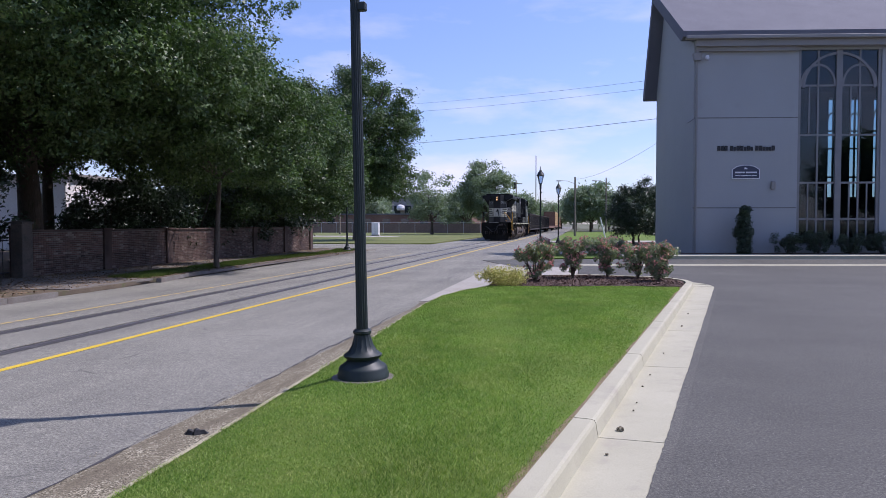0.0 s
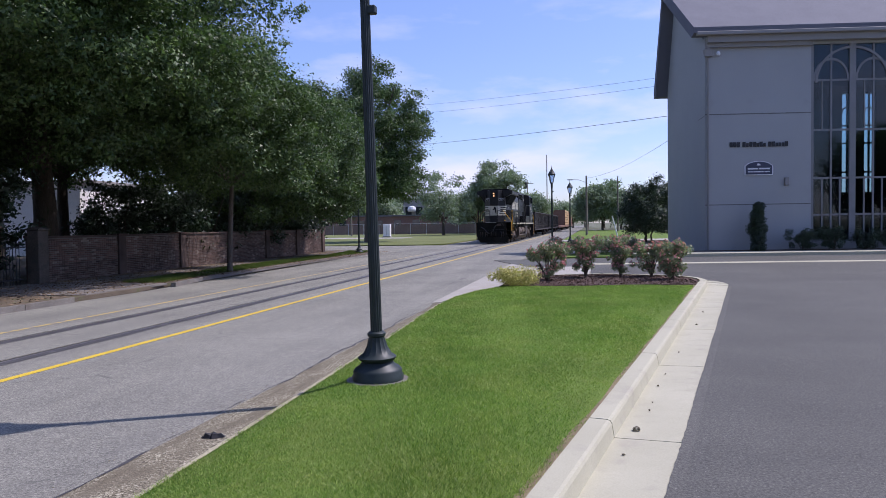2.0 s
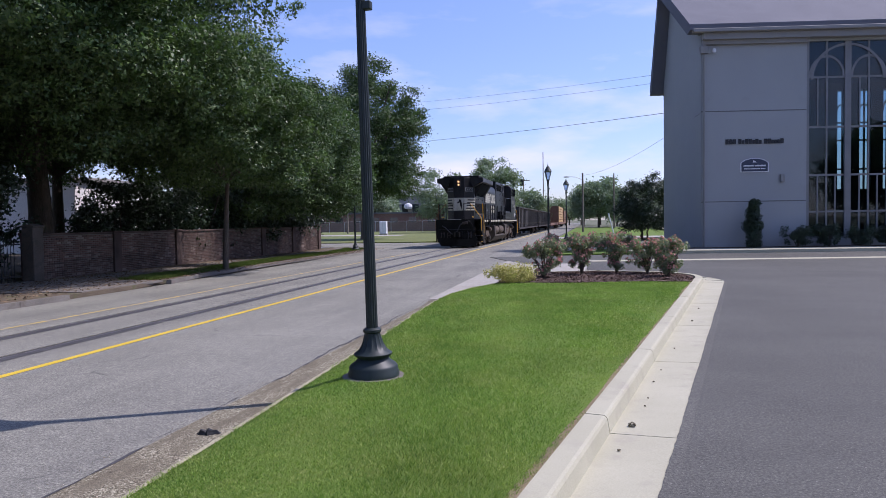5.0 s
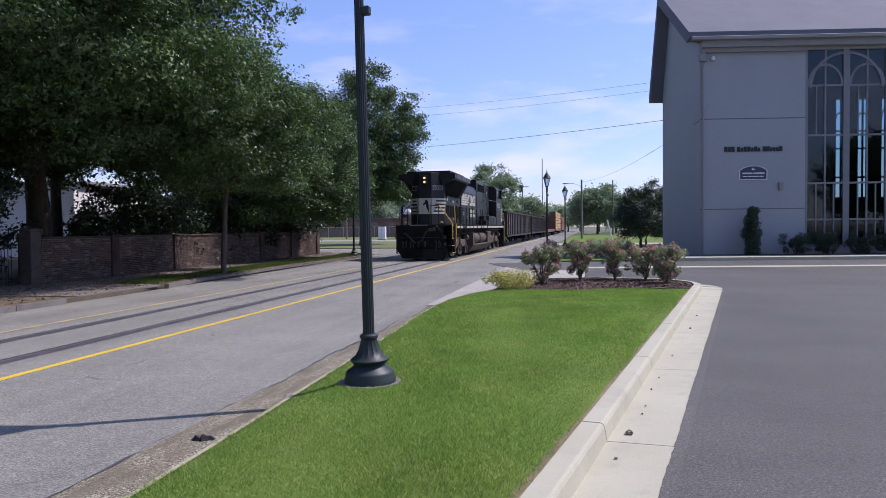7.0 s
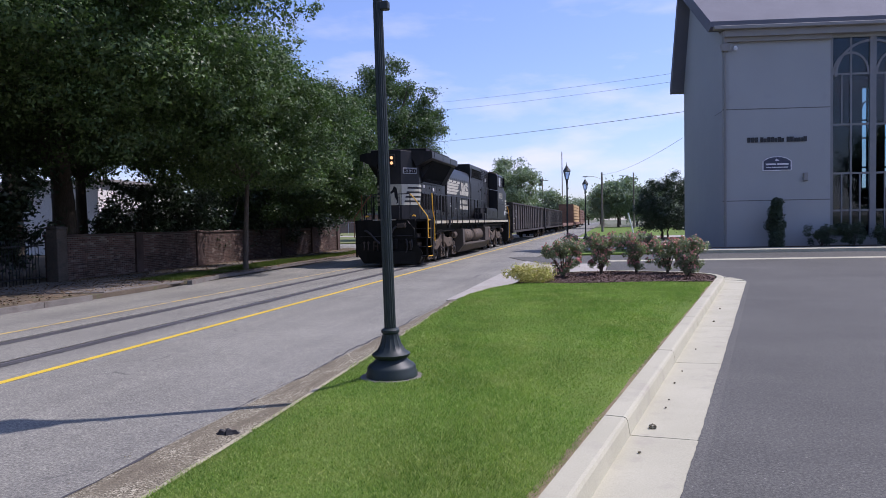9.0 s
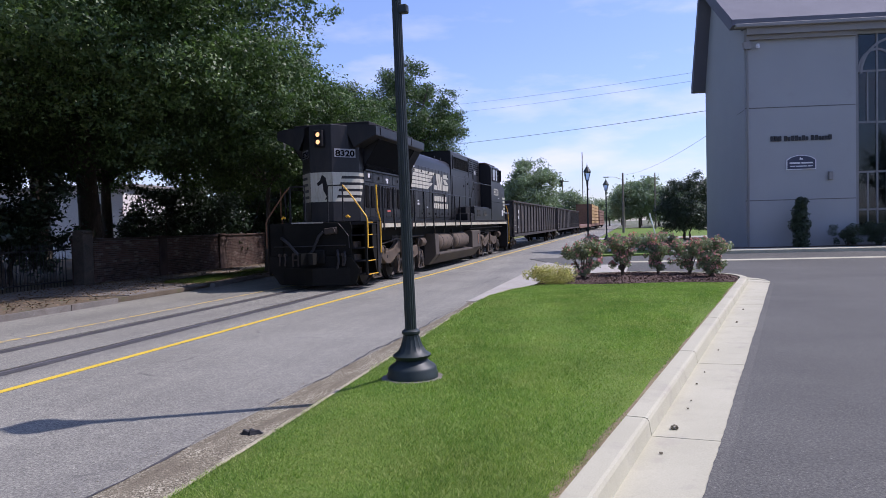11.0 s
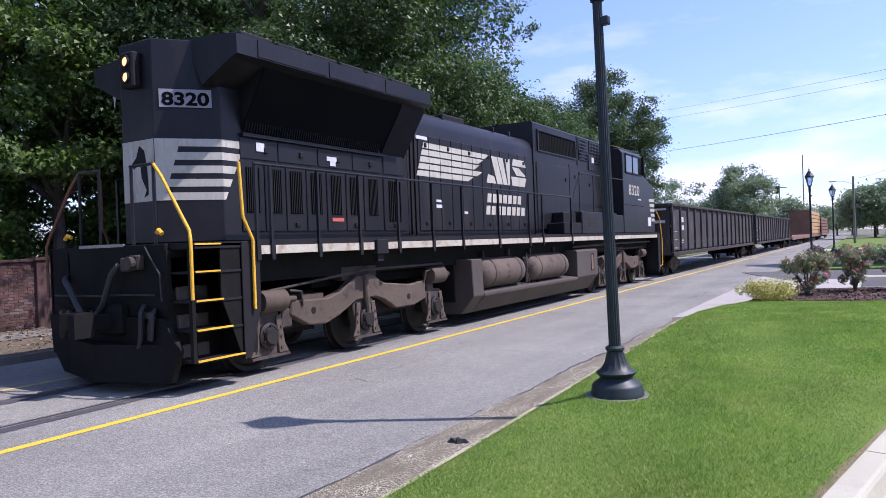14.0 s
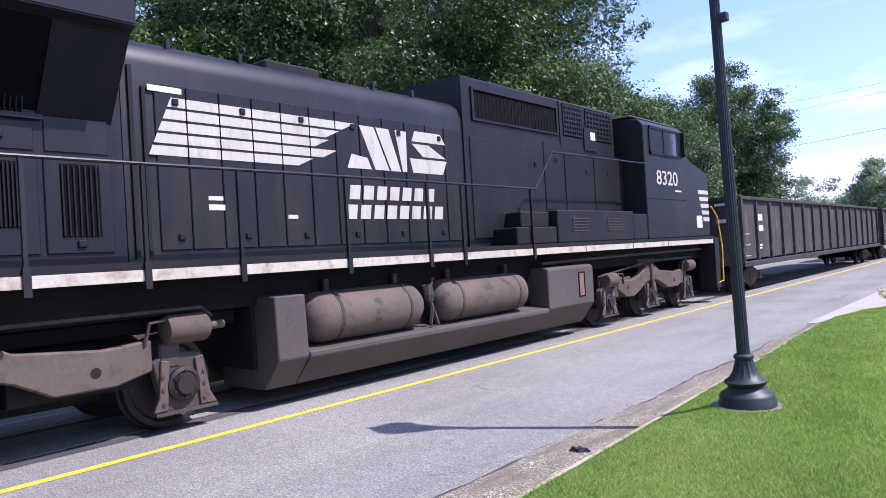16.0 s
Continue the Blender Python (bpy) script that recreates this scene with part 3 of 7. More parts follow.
def street_gutter():
    # broken concrete gutter between the street and the lawn
    bm = B()
    sheet(bm, [(-3.45, NEAR), (-2.55, NEAR)] + [(x + 0.02, y) for x, y in LEFT_EDGE[:6]] + [(-3.6, 16.2), (-3.45, 14)], 0.003, 0.1)
    tagged(mesh_ob("street_gutter", bm, "gutter"), "worn brown gravelly gutter along the street", "gutter", kind="structure")
    k = thing("lawn_edging", "thin broken concrete edging between gutter and lawn", "edging", kind="structure")
    pts = []
    for (x0, y0), (x1, y1) in zip(LEFT_EDGE, LEFT_EDGE[1:]):
        n = max(1, round((y1 - y0) / 1.5))
        pts += [(x0 + (x1 - x0) * i / n, y0 + (y1 - y0) * i / n) for i in range(n)]
    pts.append(LEFT_EDGE[-1])
    kerb_run(k, [(x + 0.005, y) for x, y in pts[::-1]], 0.065, 0.122, -0.06, "edging")
    # ragged dark crack where the asphalt meets the gutter
    bm = B()
    rnd = random.Random(8)
    left, right = [], []
    y = -3.0
    while y < 15.0:
        c = -3.47 + 0.03 * math.sin(y * 1.9) + 0.012 * math.sin(y * 6.1) + rnd.uniform(-.02, .02)
        w = rnd.uniform(0.001, 0.024) * (1.0 if math.sin(y * 0.8) > -0.6 else 0.3)
        left.append((c - w, y))
        right.append((c + w, y))
        y += 0.16
    for (a, b), (c, d) in zip(zip(left, right), zip(left[1:], right[1:])):
        bm.faces.new([bm.verts.new((*q, 0.0065)) for q in (a, b, d, c)])
    tagged(mesh_ob("gutter_crack", bm, "patch"), "ragged dark crack along the gutter", "crack", kind="structure")
    # flared concrete ramp and pavement across the driveway mouth
    bm = B()
    sheet(bm, [(-3.55, 15.0), (-3.22, 15.3), (-2.98, 16.9), (-2.5, 18.05), (-2.1, 21.4), (-0.2, 22.3), (-0.13, 28.13), (-2.57, 27.53), (-3.5, 29.9), (-3.55, 20)], 0.022, 0.1)
    tagged(mesh_ob("pavement", bm, "sidewalk"), "pale concrete pavement across the driveway mouth", "pavement", kind="structure")


street_gutter()


# ---------------------------------------------------------------- beyond the street: verge, pavement, brick wall
bm = B()
sheet(bm, [(-12.6, NEAR), (-12.4, NEAR), (-12.4, 17), (-12.9, 21), (-13.4, 30), (-13.4, 40), (-14.2, 43.5), (-16.8, 45.5), (-12.6, 45.5)][::-1], 0.006, 0.1)
tagged(mesh_ob("road_margin", bm, "road"), "asphalt margin at the far kerb", "road", kind="structure")
bm = B()
sheet(bm, [(-12.4, NEAR), (-12.4, 17), (-12.9, 21), (-13.4, 30), (-13.4, 40), (-14.2, 43.5), (-16.6, 45.0), (-60, 45.0), (-60, NEAR)][::-1], 0.11, 0.2)
tagged(mesh_ob("verge", bm, "dirt"), "shaded verge of dirt, dry leaves and thin grass", "verge", kind="structure")
bm = B()
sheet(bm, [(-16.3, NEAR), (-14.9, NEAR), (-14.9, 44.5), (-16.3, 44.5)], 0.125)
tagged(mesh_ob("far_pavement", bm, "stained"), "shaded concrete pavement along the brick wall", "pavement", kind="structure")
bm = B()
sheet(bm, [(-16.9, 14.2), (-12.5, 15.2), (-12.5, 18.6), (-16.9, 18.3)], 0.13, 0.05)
tagged(mesh_ob("drive_apron", bm, "stained"), "stained concrete apron of a gated drive, darkened for shade", "pavement", kind="structure")


def far_kerb():
    k = thing("far_kerb", "low worn concrete kerb across the street, darkened for shade", "kerb", kind="structure")
    pts = [(-12.4, y) for y in range(-20, 15, 3)] + [(-12.4, 14.5)]
    kerb_run(k, pts[::-1], 0.15, 0.13, -0.05, "stained")
    pts = [(-12.45, 18.7), (-12.9, 21), (-13.1, 24), (-13.3, 27), (-13.4, 30), (-13.4, 33), (-13.4, 36), (-13.4, 40), (-13.7, 42.2), (-14.4, 43.8), (-16.6, 45.0)]
    kerb_run(k, pts[::-1], 0.15, 0.13, -0.05, "stained")


far_kerb()

BRICK_L, BRICK_H, BRICK_D = 0.203, 0.0575, 0.09
brick_meshes = {}


def brick_mesh(seed, mat):
    rnd = random.Random(seed)
    bm = B()
    v = add_box(bm, (-BRICK_L / 2 + 0.005, -0.012, -BRICK_H / 2 + 0.005), (BRICK_L / 2 - 0.005, BRICK_D, BRICK_H / 2 - 0.005))
    for q in v:
        q.co += Vector((rnd.uniform(-.003, .003), rnd.uniform(-.006, .003), rnd.uniform(-.003, .003)))
    me = bpy.data.meshes.new("brick")
    bm.to_mesh(me)
    bm.free()
    me.materials.append(M[mat])
    return me


def brick_wall(name, y0, y1, x, top, near, label, mat, joined):
    """A garden wall along y at x: a mortar core with bricks on the street face, piers and a projecting cap. near: stretch of y with single bricks."""
    w = thing(name, label, "garden wall", kind="structure")
    z0 = 0.08
    bm = B()
    add_box(bm, (x - 0.24, y0, z0), (x - 0.012, y1, top))
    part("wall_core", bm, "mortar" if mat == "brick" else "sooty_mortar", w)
    if mat not in brick_meshes:
        brick_meshes[mat] = [brick_mesh(s, mat) for s in range(5)]
    rnd = random.Random(int(abs(y0) * 10) + 3)
    rows = int((top - z0) / 0.0665)
    far = []
    for r in range(rows):
        z = z0 + 0.034 + r * 0.0665
        y = y0 + (0.11 if r % 2 else 0.0)
        while y < y1 - 0.1:
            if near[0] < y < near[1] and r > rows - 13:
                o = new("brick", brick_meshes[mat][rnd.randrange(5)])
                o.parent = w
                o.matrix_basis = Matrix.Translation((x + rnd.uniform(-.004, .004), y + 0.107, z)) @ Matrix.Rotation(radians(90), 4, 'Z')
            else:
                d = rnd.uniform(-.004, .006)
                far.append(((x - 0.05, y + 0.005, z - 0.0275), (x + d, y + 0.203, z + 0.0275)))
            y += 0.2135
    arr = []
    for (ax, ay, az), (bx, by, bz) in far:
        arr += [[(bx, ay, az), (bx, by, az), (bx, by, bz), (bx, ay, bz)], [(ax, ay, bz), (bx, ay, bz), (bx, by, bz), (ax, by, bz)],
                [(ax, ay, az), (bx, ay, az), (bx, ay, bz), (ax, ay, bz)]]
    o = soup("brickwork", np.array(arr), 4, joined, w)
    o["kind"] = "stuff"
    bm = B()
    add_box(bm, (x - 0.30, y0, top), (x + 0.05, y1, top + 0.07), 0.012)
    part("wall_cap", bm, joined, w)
    y = y0
    while y < y1 + 0.1:
        bm = B()
        add_box(bm, (x - 0.3, y - 0.2, z0), (x + 0.08, y + 0.2, top + 0.02), 0.01)
        add_box(bm, (x - 0.34, y - 0.25, top + 0.02), (x + 0.12, y + 0.25, top + 0.1), 0.015)
        part("pier", bm, joined, w)
        y += (y1 - y0) / max(1, round((y1 - y0) / 4.2))
    return w


def gate_pier():
    # Stone darkened in colour, since the trees cast too little shade on it.
    M["pier"] = surface("shaded_stone", (0.070, 0.056, 0.043), (0.11, 0.090, 0.070), 1.5, 40, 0.95, 0, 0.6, 0.01, (0.05, 0.05, 0.04), (0.5, 0.7))
    p = thing("gate_pier", "square stained gate pier at the wall's end, darkened for shade", "pier", pose(-16.75, 18.35, 0.1))
    bm = B()
    add_box(bm, (-0.21, -0.21, 0), (0.21, 0.21, 1.66), 0.02)
    part("shaft", bm, "pier", p)
    bm = B()
    add_prism(bm, [(-0.24, 1.66), (0.24, 1.66), (0.24, 1.71), (0.0, 1.76), (-0.24, 1.71)], "y", -0.24, 0.24)
    part("capstone", bm, "pier", p)


gate_pier()


def iron_fence(y0, y1, x):
    f = thing("iron_fence", "black wrought iron gate fence in deep shade", "fence", pose(x, y0, 0.12))
    n = int((y1 - y0) / 0.12)
    base = None
    for i in range(n):
        if base is None:
            bm = B()
            add_tube(bm, [(0, 0, 0), (0, 0, 1.25)], 0.011, 5)
            add_lathe(bm, [(0.018, 1.25), (0.012, 1.28), (0.002, 1.34)], n=5)
            base = part("picket", bm, "iron", f)
        else:
            share("picket", base, f, pose(0, i * 0.12, 0))
    for z in (0.15, 1.12):
        bm = B()
        add_box(bm, (-0.015, -0.05, z), (0.015, y1 - y0, z + 0.04))
        part("fence_rail", bm, "iron", f)


iron_fence(14.3, 18.0, -16.9)


# ---------------------------------------------------------------- corner building
BPOS = pose(5.78, 39.52, 0, 0, 0, 9.5)


def clear_glass():
    """Tinted plate glass: see-through, with a mirror gloss that grows at a slant."""
    m, nt, b = nodes_of("window_glass", 0.02, 0, 0.5)
    clear = nt.nodes.new("ShaderNodeBsdfTransparent")
    clear.inputs["Color"].default_value = (0.46, 0.60, 0.64, 1)
    shine = nt.nodes.new("ShaderNodeBsdfGlossy")
    shine.inputs["Roughness"].default_value = 0.015
    f = nt.nodes.new("ShaderNodeFresnel")
    f.inputs["IOR"].default_value = 1.5
    mx = nt.nodes.new("ShaderNodeMixShader")
    for p, q in ((f.outputs[0], mx.inputs[0]), (clear.outputs[0], mx.inputs[1]), (shine.outputs[0], mx.inputs[2]), (mx.outputs[0], nt.nodes["Material Output"].inputs["Surface"])):
        nt.links.new(p, q)
    return m


M["glass"] = clear_glass()
M["mullion"] = surface("grey_window_frame", (0.19, 0.19, 0.185), (0.23, 0.23, 0.225), 2, 60, 0.5, 0.0, 0.03, 0.001, amp=0.1)
M["joint"] = surface("stucco_joint", (0.13, 0.125, 0.12), (0.17, 0.165, 0.155), 2, 60, 0.9)
# Room surfaces near black, so the dimness indoors is in the colour.
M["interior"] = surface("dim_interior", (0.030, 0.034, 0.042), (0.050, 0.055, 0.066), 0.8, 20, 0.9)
M["sign_blue"] = surface("sign_blue", (0.05, 0.055, 0.085), (0.06, 0.066, 0.10), 3, 60, 0.5)
M["sign_white"] = surface("sign_white", (0.66, 0.66, 0.66), (0.76, 0.76, 0.76), 3, 60, 0.5)
M["letter"] = surface("bronze_letter", (0.03, 0.03, 0.032), (0.04, 0.04, 0.042), 3, 60, 0.4, 0.4)


def corner_building():
    h = thing("office_building", "grey stucco two storey building with tall arched window", "building", BPOS)
    W, D, E = 17.0, 7.3, 11.45          # width, depth, eaves
    a, b, z0, z1 = 5.5, 9.85, 0.55, 10.95
    bm = B()
    add_box(bm, (0, 0, -0.2), (a, 0.35, E))
    add_box(bm, (b, 0, -0.2), (W, 0.35, E))
    add_box(bm, (a, 0, -0.2), (b, 0.35, z0))
    add_box(bm, (a, 0, z1), (b, 0.35, E))
    part("front_wall", bm, "stucco", h)
    bm = B()
    add_prism(bm, [(0.35, -0.2), (D, -0.2), (D, 9.9), (5.6, 15.3), (0.35, E)], "x", 0.0, 0.35)
    part("gable_wall", bm, "stucco", h)
    bm = B()
    add_prism(bm, [(0.35, -0.2), (D, -0.2), (D, 9.9), (5.6, 15.3), (0.35, E)], "x", W - 0.35, W)
    part("gable_wall", bm, "stucco", h)
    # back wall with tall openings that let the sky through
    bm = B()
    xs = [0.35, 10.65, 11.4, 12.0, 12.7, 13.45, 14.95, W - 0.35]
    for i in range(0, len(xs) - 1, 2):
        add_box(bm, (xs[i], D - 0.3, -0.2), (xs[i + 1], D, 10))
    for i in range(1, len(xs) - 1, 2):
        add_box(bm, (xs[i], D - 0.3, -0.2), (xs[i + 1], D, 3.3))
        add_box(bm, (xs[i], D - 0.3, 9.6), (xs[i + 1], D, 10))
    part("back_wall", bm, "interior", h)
    for i in range(1, len(xs) - 1, 2):
        bm = B()
        for z in (3.3, 4.6, 6.4, 7.5):
            add_box(bm, (xs[i], D - 0.2, z), (xs[i + 1], D - 0.12, z + 0.10))
        m = (xs[i] + xs[i + 1]) / 2
        add_box(bm, (m - 0.05, D - 0.2, 3.3), (m + 0.05, D - 0.12, 9.6))
        # arched heads
        wide = xs[i + 1] - xs[i]
        for k in range(10):
            t0, t1 = math.pi * k / 10, math.pi * (k + 1) / 10
            ring = [(m + r * math.cos(t), 8.3 + 1.2 * r * math.sin(t)) for r, t in ((wide / 2 - 0.08, t0), (wide / 2, t0), (wide / 2, t1), (wide / 2 - 0.08, t1))]
            add_prism(bm, ring, "y", D - 0.2, D - 0.12)
        part("back_window_frame", bm, "mullion", h)
    bm = B()
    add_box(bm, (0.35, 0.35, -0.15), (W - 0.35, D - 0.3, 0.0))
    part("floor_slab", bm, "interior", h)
    # roof: long front slope, short steep rear slope, thick overhanging verge
    bm = B()
    prof = [(-0.55, 11.55), (-0.55, 11.85), (5.6, 15.95), (7.75, 10.0), (7.75, 9.6), (7.4, 9.65), (5.6, 15.2), (-0.1, 11.42)]
    add_prism(bm, prof, "x", -0.75, W + 0.7)
    part("roof", bm, "rooftop", h)
    bm = B()
    add_box(bm, (0.02, -0.42, 11.08), (W, -0.004, 11.42))
    add_box(bm, (0.02, -0.22, 10.86), (a - 0.01, -0.004, 11.08))
    add_box(bm, (-0.6, -0.66, 11.42), (W + 0.6, -0.36, 11.60), 0.02)
    part("cornice", bm, "trim", h)
    for z in (7.35, 2.55):
        bm = B()
        add_box(bm, (0.0, -0.012, z), (a - 0.02, 0.0, z + 0.045))
        part("reveal_strip", bm, "joint", h)
    # rain pipe with hopper at the corner
    pipe = part("rain_pipe", (lambda q: (add_tube(q, [(0.12, -0.09, 0.1), (0.12, -0.09, 10.45)], 0.06, 8), q)[1])(B()), "trim", h)
    bm = B()
    add_prism(bm, [(-0.06, 10.4), (0.30, 10.4), (0.36, 10.75), (-0.12, 10.75)], "y", -0.26, -0.01)
    add_box(bm, (0.03, -0.2, 10.75), (0.22, -0.02, 11.6))
    part("hopper", bm, "trim", pipe)
    bm = B()
    add_lathe(bm, [(0.09, 0), (0.11, 0.1), (0.07, 0.22)], (0.62, -0.2, 10.42), 10)
    part("camera_lamp", bm, "sign_white", h)
    bm = B()
    add_box(bm, (4.1, -0.16, 3.55), (4.32, -0.005, 3.98), 0.03)
    part("wall_light", bm, "trim", h)
    # arched window: frame, mullions, panes
    return h, (a, b, z0, z1)


def big_window(h, span):
    a, b, z0, z1 = span
    mid = (a + b) / 2
    bm = B()
    y0, y1 = 0.10, 0.20
    for x, w in ((a, 0.16), (mid - 0.16, 0.32), (b - 0.16, 0.16)):
        add_box(bm, (x, y0 - 0.04, z0), (x + w, y1, z1))
    frame_ob = part("window_frame", bm, "mullion", h)
    rows = [z0, 1.92, 3.86, 6.40, 9.02]
    for x0, x1 in ((a + 0.16, mid - 0.16), (mid + 0.16, b - 0.16)):
        bm = B()
        xm = (x0 + x1) / 2
        for z in rows:
            add_box(bm, (x0, y0, z), (x1, y1 - 0.02, z + 0.10))
        add_box(bm, (xm - 0.045, y0, z0), (xm + 0.045, y1 - 0.02, z1))
        for s in (-1, 1):
            xq = xm + s * (x1 - x0) * 0.25
            if s < 0:
                add_box(bm, (xq - 0.035, y0, 6.40), (xq + 0.035, y1 - 0.02, 9.02))
            add_box(bm, (xq - 0.035, y0, z0), (xq + 0.035, y1 - 0.02, 3.86))
        # round arch over each bay, in straight pieces
        r0, r1 = (x1 - x0) / 2 - 0.10, (x1 - x0) / 2
        for k in range(12):
            t0, t1 = math.pi * k / 12, math.pi * (k + 1) / 12
            pts = [(xm + r * math.cos(t), 9.10 + 1.22 * r * math.sin(t)) for r, t in ((r0, t0), (r1, t0), (r1, t1), (r0, t1))]
            add_prism(bm, pts, "y", y0, y1 - 0.02)
        part("mullions", bm, "mullion", frame_ob)
        zs = rows + [z1]
        for k in range(len(zs) - 1):
            for p, q in ((x0, xm), (xm, x1)):
                g = B()
                add_box(g, (p, 0.14, zs[k]), (q, 0.148, zs[k + 1]))
                pane = part("pane", g, "glass", frame_ob)
                pane.visible_shadow = False
    # one large arch spans both bays
    bm = B()
    R0 = (b - a) / 2 - 0.25
    for k in range(18):
        t0, t1 = math.pi * k / 18, math.pi * (k + 1) / 18
        pts = [(mid + r * math.cos(t), 8.95 + 0.98 * r * math.sin(t)) for r, t in ((R0 - 0.12, t0), (R0, t0), (R0, t1), (R0 - 0.12, t1))]
        add_prism(bm, pts, "y", 0.07, 0.2)
    part("arch", bm, "mullion", frame_ob)


def bars_of(parent, x0, x1, z0, z1, widths, mat, y0, y1):
    """Unreadable or withheld writing: plain bars of the words' size."""
    total = sum(widths)
    x = x0
    for i, w in enumerate(widths):
        wide = (x1 - x0) * w / total
        if i % 2 == 0:
            bm = B()
            add_box(bm, (x, y0, z0), (x + wide, y1, z1))
            part("lettering_bar", bm, mat, parent)
        x += wide


def building_signs():
    s = thing("wall_lettering", "row of raised dark bars for lettering on stucco", "lettering", BPOS)
    x = 1.27
    for word in ("TTT", "TsTTsTs", "TTsssT"):
        for c in word:
            w = 0.155 if c == "T" else 0.125
            P("lettering_bar", "letter", s, boxes(((x, -0.05, 5.62), (x + w, -0.004, 5.88 if c == "T" else 5.82))))
            x += w + 0.035
        x += 0.10
    q = thing("wall_plaque", "dark blue arched plaque with white border and bars", "sign", BPOS)
    arch = [(-0.74, 0.0), (0.74, 0.0), (0.74, 0.5), (0.5, 0.66), (0.2, 0.74), (-0.2, 0.74), (-0.5, 0.66), (-0.74, 0.5)]
    bm = B()
    add_prism(bm, [(2.78 + x, 4.12 + z) for x, z in arch], "y", -0.05, -0.002)
    part("plaque_border", bm, "sign_white", q)
    bm = B()
    add_prism(bm, [(2.78 + x * 0.93, 4.16 + z * 0.9) for x, z in arch], "y", -0.056, -0.051)
    part("plaque_face", bm, "sign_blue", q)
    bars_of(q, 2.20, 3.36, 4.42, 4.50, [5, 0.5, 5.5], "sign_white", -0.062, -0.057)
    bars_of(q, 2.22, 3.34, 4.27, 4.32, [3, 0.4, 7, 0.4, 3], "sign_white", -0.062, -0.057)
    bm = B()
    add_prism(bm, [(2.68, 4.63), (2.88, 4.63), (2.82, 4.72), (2.78, 4.70), (2.72, 4.76)], "y", -0.062, -0.057)
    part("plaque_emblem", bm, "sign_white", q)


hb, span = corner_building()
big_window(hb, span)
building_signs()

# kerb, pavement and planting strip in front of the building
BROT = Matrix.Rotation(radians(9.5), 3, 'Z')


def lot_pt(s, d):
    p = BPOS @ Vector((s, d, 0))
    return (p.x, p.y)


bm = B()
sheet(bm, [lot_pt(-4.5, -3.9), lot_pt(34, -3.9), lot_pt(34, -2.0), lot_pt(-4.5, -2.0)], 0.17, 0.2)
tagged(mesh_ob("building_pavement", bm, "concrete"), "pale concrete kerb and walk before the building", "pavement", kind="structure")
bm = B()
sheet(bm, [lot_pt(-2.5, -2.0), lot_pt(34, -2.0), lot_pt(34, 0.0), lot_pt(-0.6, 0.0), lot_pt(-0.6, 9), lot_pt(-2.5, 9)], 0.15, 0.2)
tagged(mesh_ob("foundation_bed", bm, "mulch"), "dark mulched bed along the building", "planting bed", kind="structure")
bm = B()
sheet(bm, [lot_pt(-7.4, -9.35), lot_pt(34, -9.35), lot_pt(34, -8.4), lot_pt(-7.4, -8.4)], 0.024)
tagged(mesh_ob("valley_gutter", bm, "concrete"), "pale concrete valley gutter across the dark lot", "gutter", kind="structure")
for name_pts in ([(-3.0, 33.5), lot_pt(-7.0, -3.9), lot_pt(-4.6, -3.9), lot_pt(-2.6, 3.0), lot_pt(-2.6, 22.0), (-3.0, 61.4)], [(-3.0, 68.8), (40.0, 76.8), (40.0, 150.0), (-3.0, 150.0)]):
    bm = B()
    sheet(bm, name_pts, 0.09, 0.2)
    tagged(mesh_ob("far_lawn", bm, "lawn"), "green lawn beside the street past the building", "lawn", kind="structure")
bm = B()
sheet(bm, [(-3.1, 37.5), (-1.2, 38.0), lot_pt(-1.5, 3), lot_pt(-1.5, 5.5), (-1.2, 42), (-3.1, 42)], 0.105, 0.15)
tagged(mesh_ob("side_pavement", bm, "sidewalk"), "pale concrete path across the lawn", "pavement", kind="structure")
bm = B()
sheet(bm, [(-3.4, 62), (40, 70), (40, 76), (-3.4, 68)], 0.105, 0.15)
tagged(mesh_ob("side_street", bm, "sidewalk"), "pale concrete side drive crossing the lawn", "pavement", kind="structure")


# ---------------------------------------------------------------- street lamps
def lamp_glass():
    m, nt, b = nodes_of("lantern_glass", 0.08, 0, 0.5)
    b.inputs["Base Color"].default_value = (0.75, 0.78, 0.74, 1)
    b.inputs["Transmission Weight"].default_value = 0.85
    return m


M["lantern_glass"] = lamp_glass()


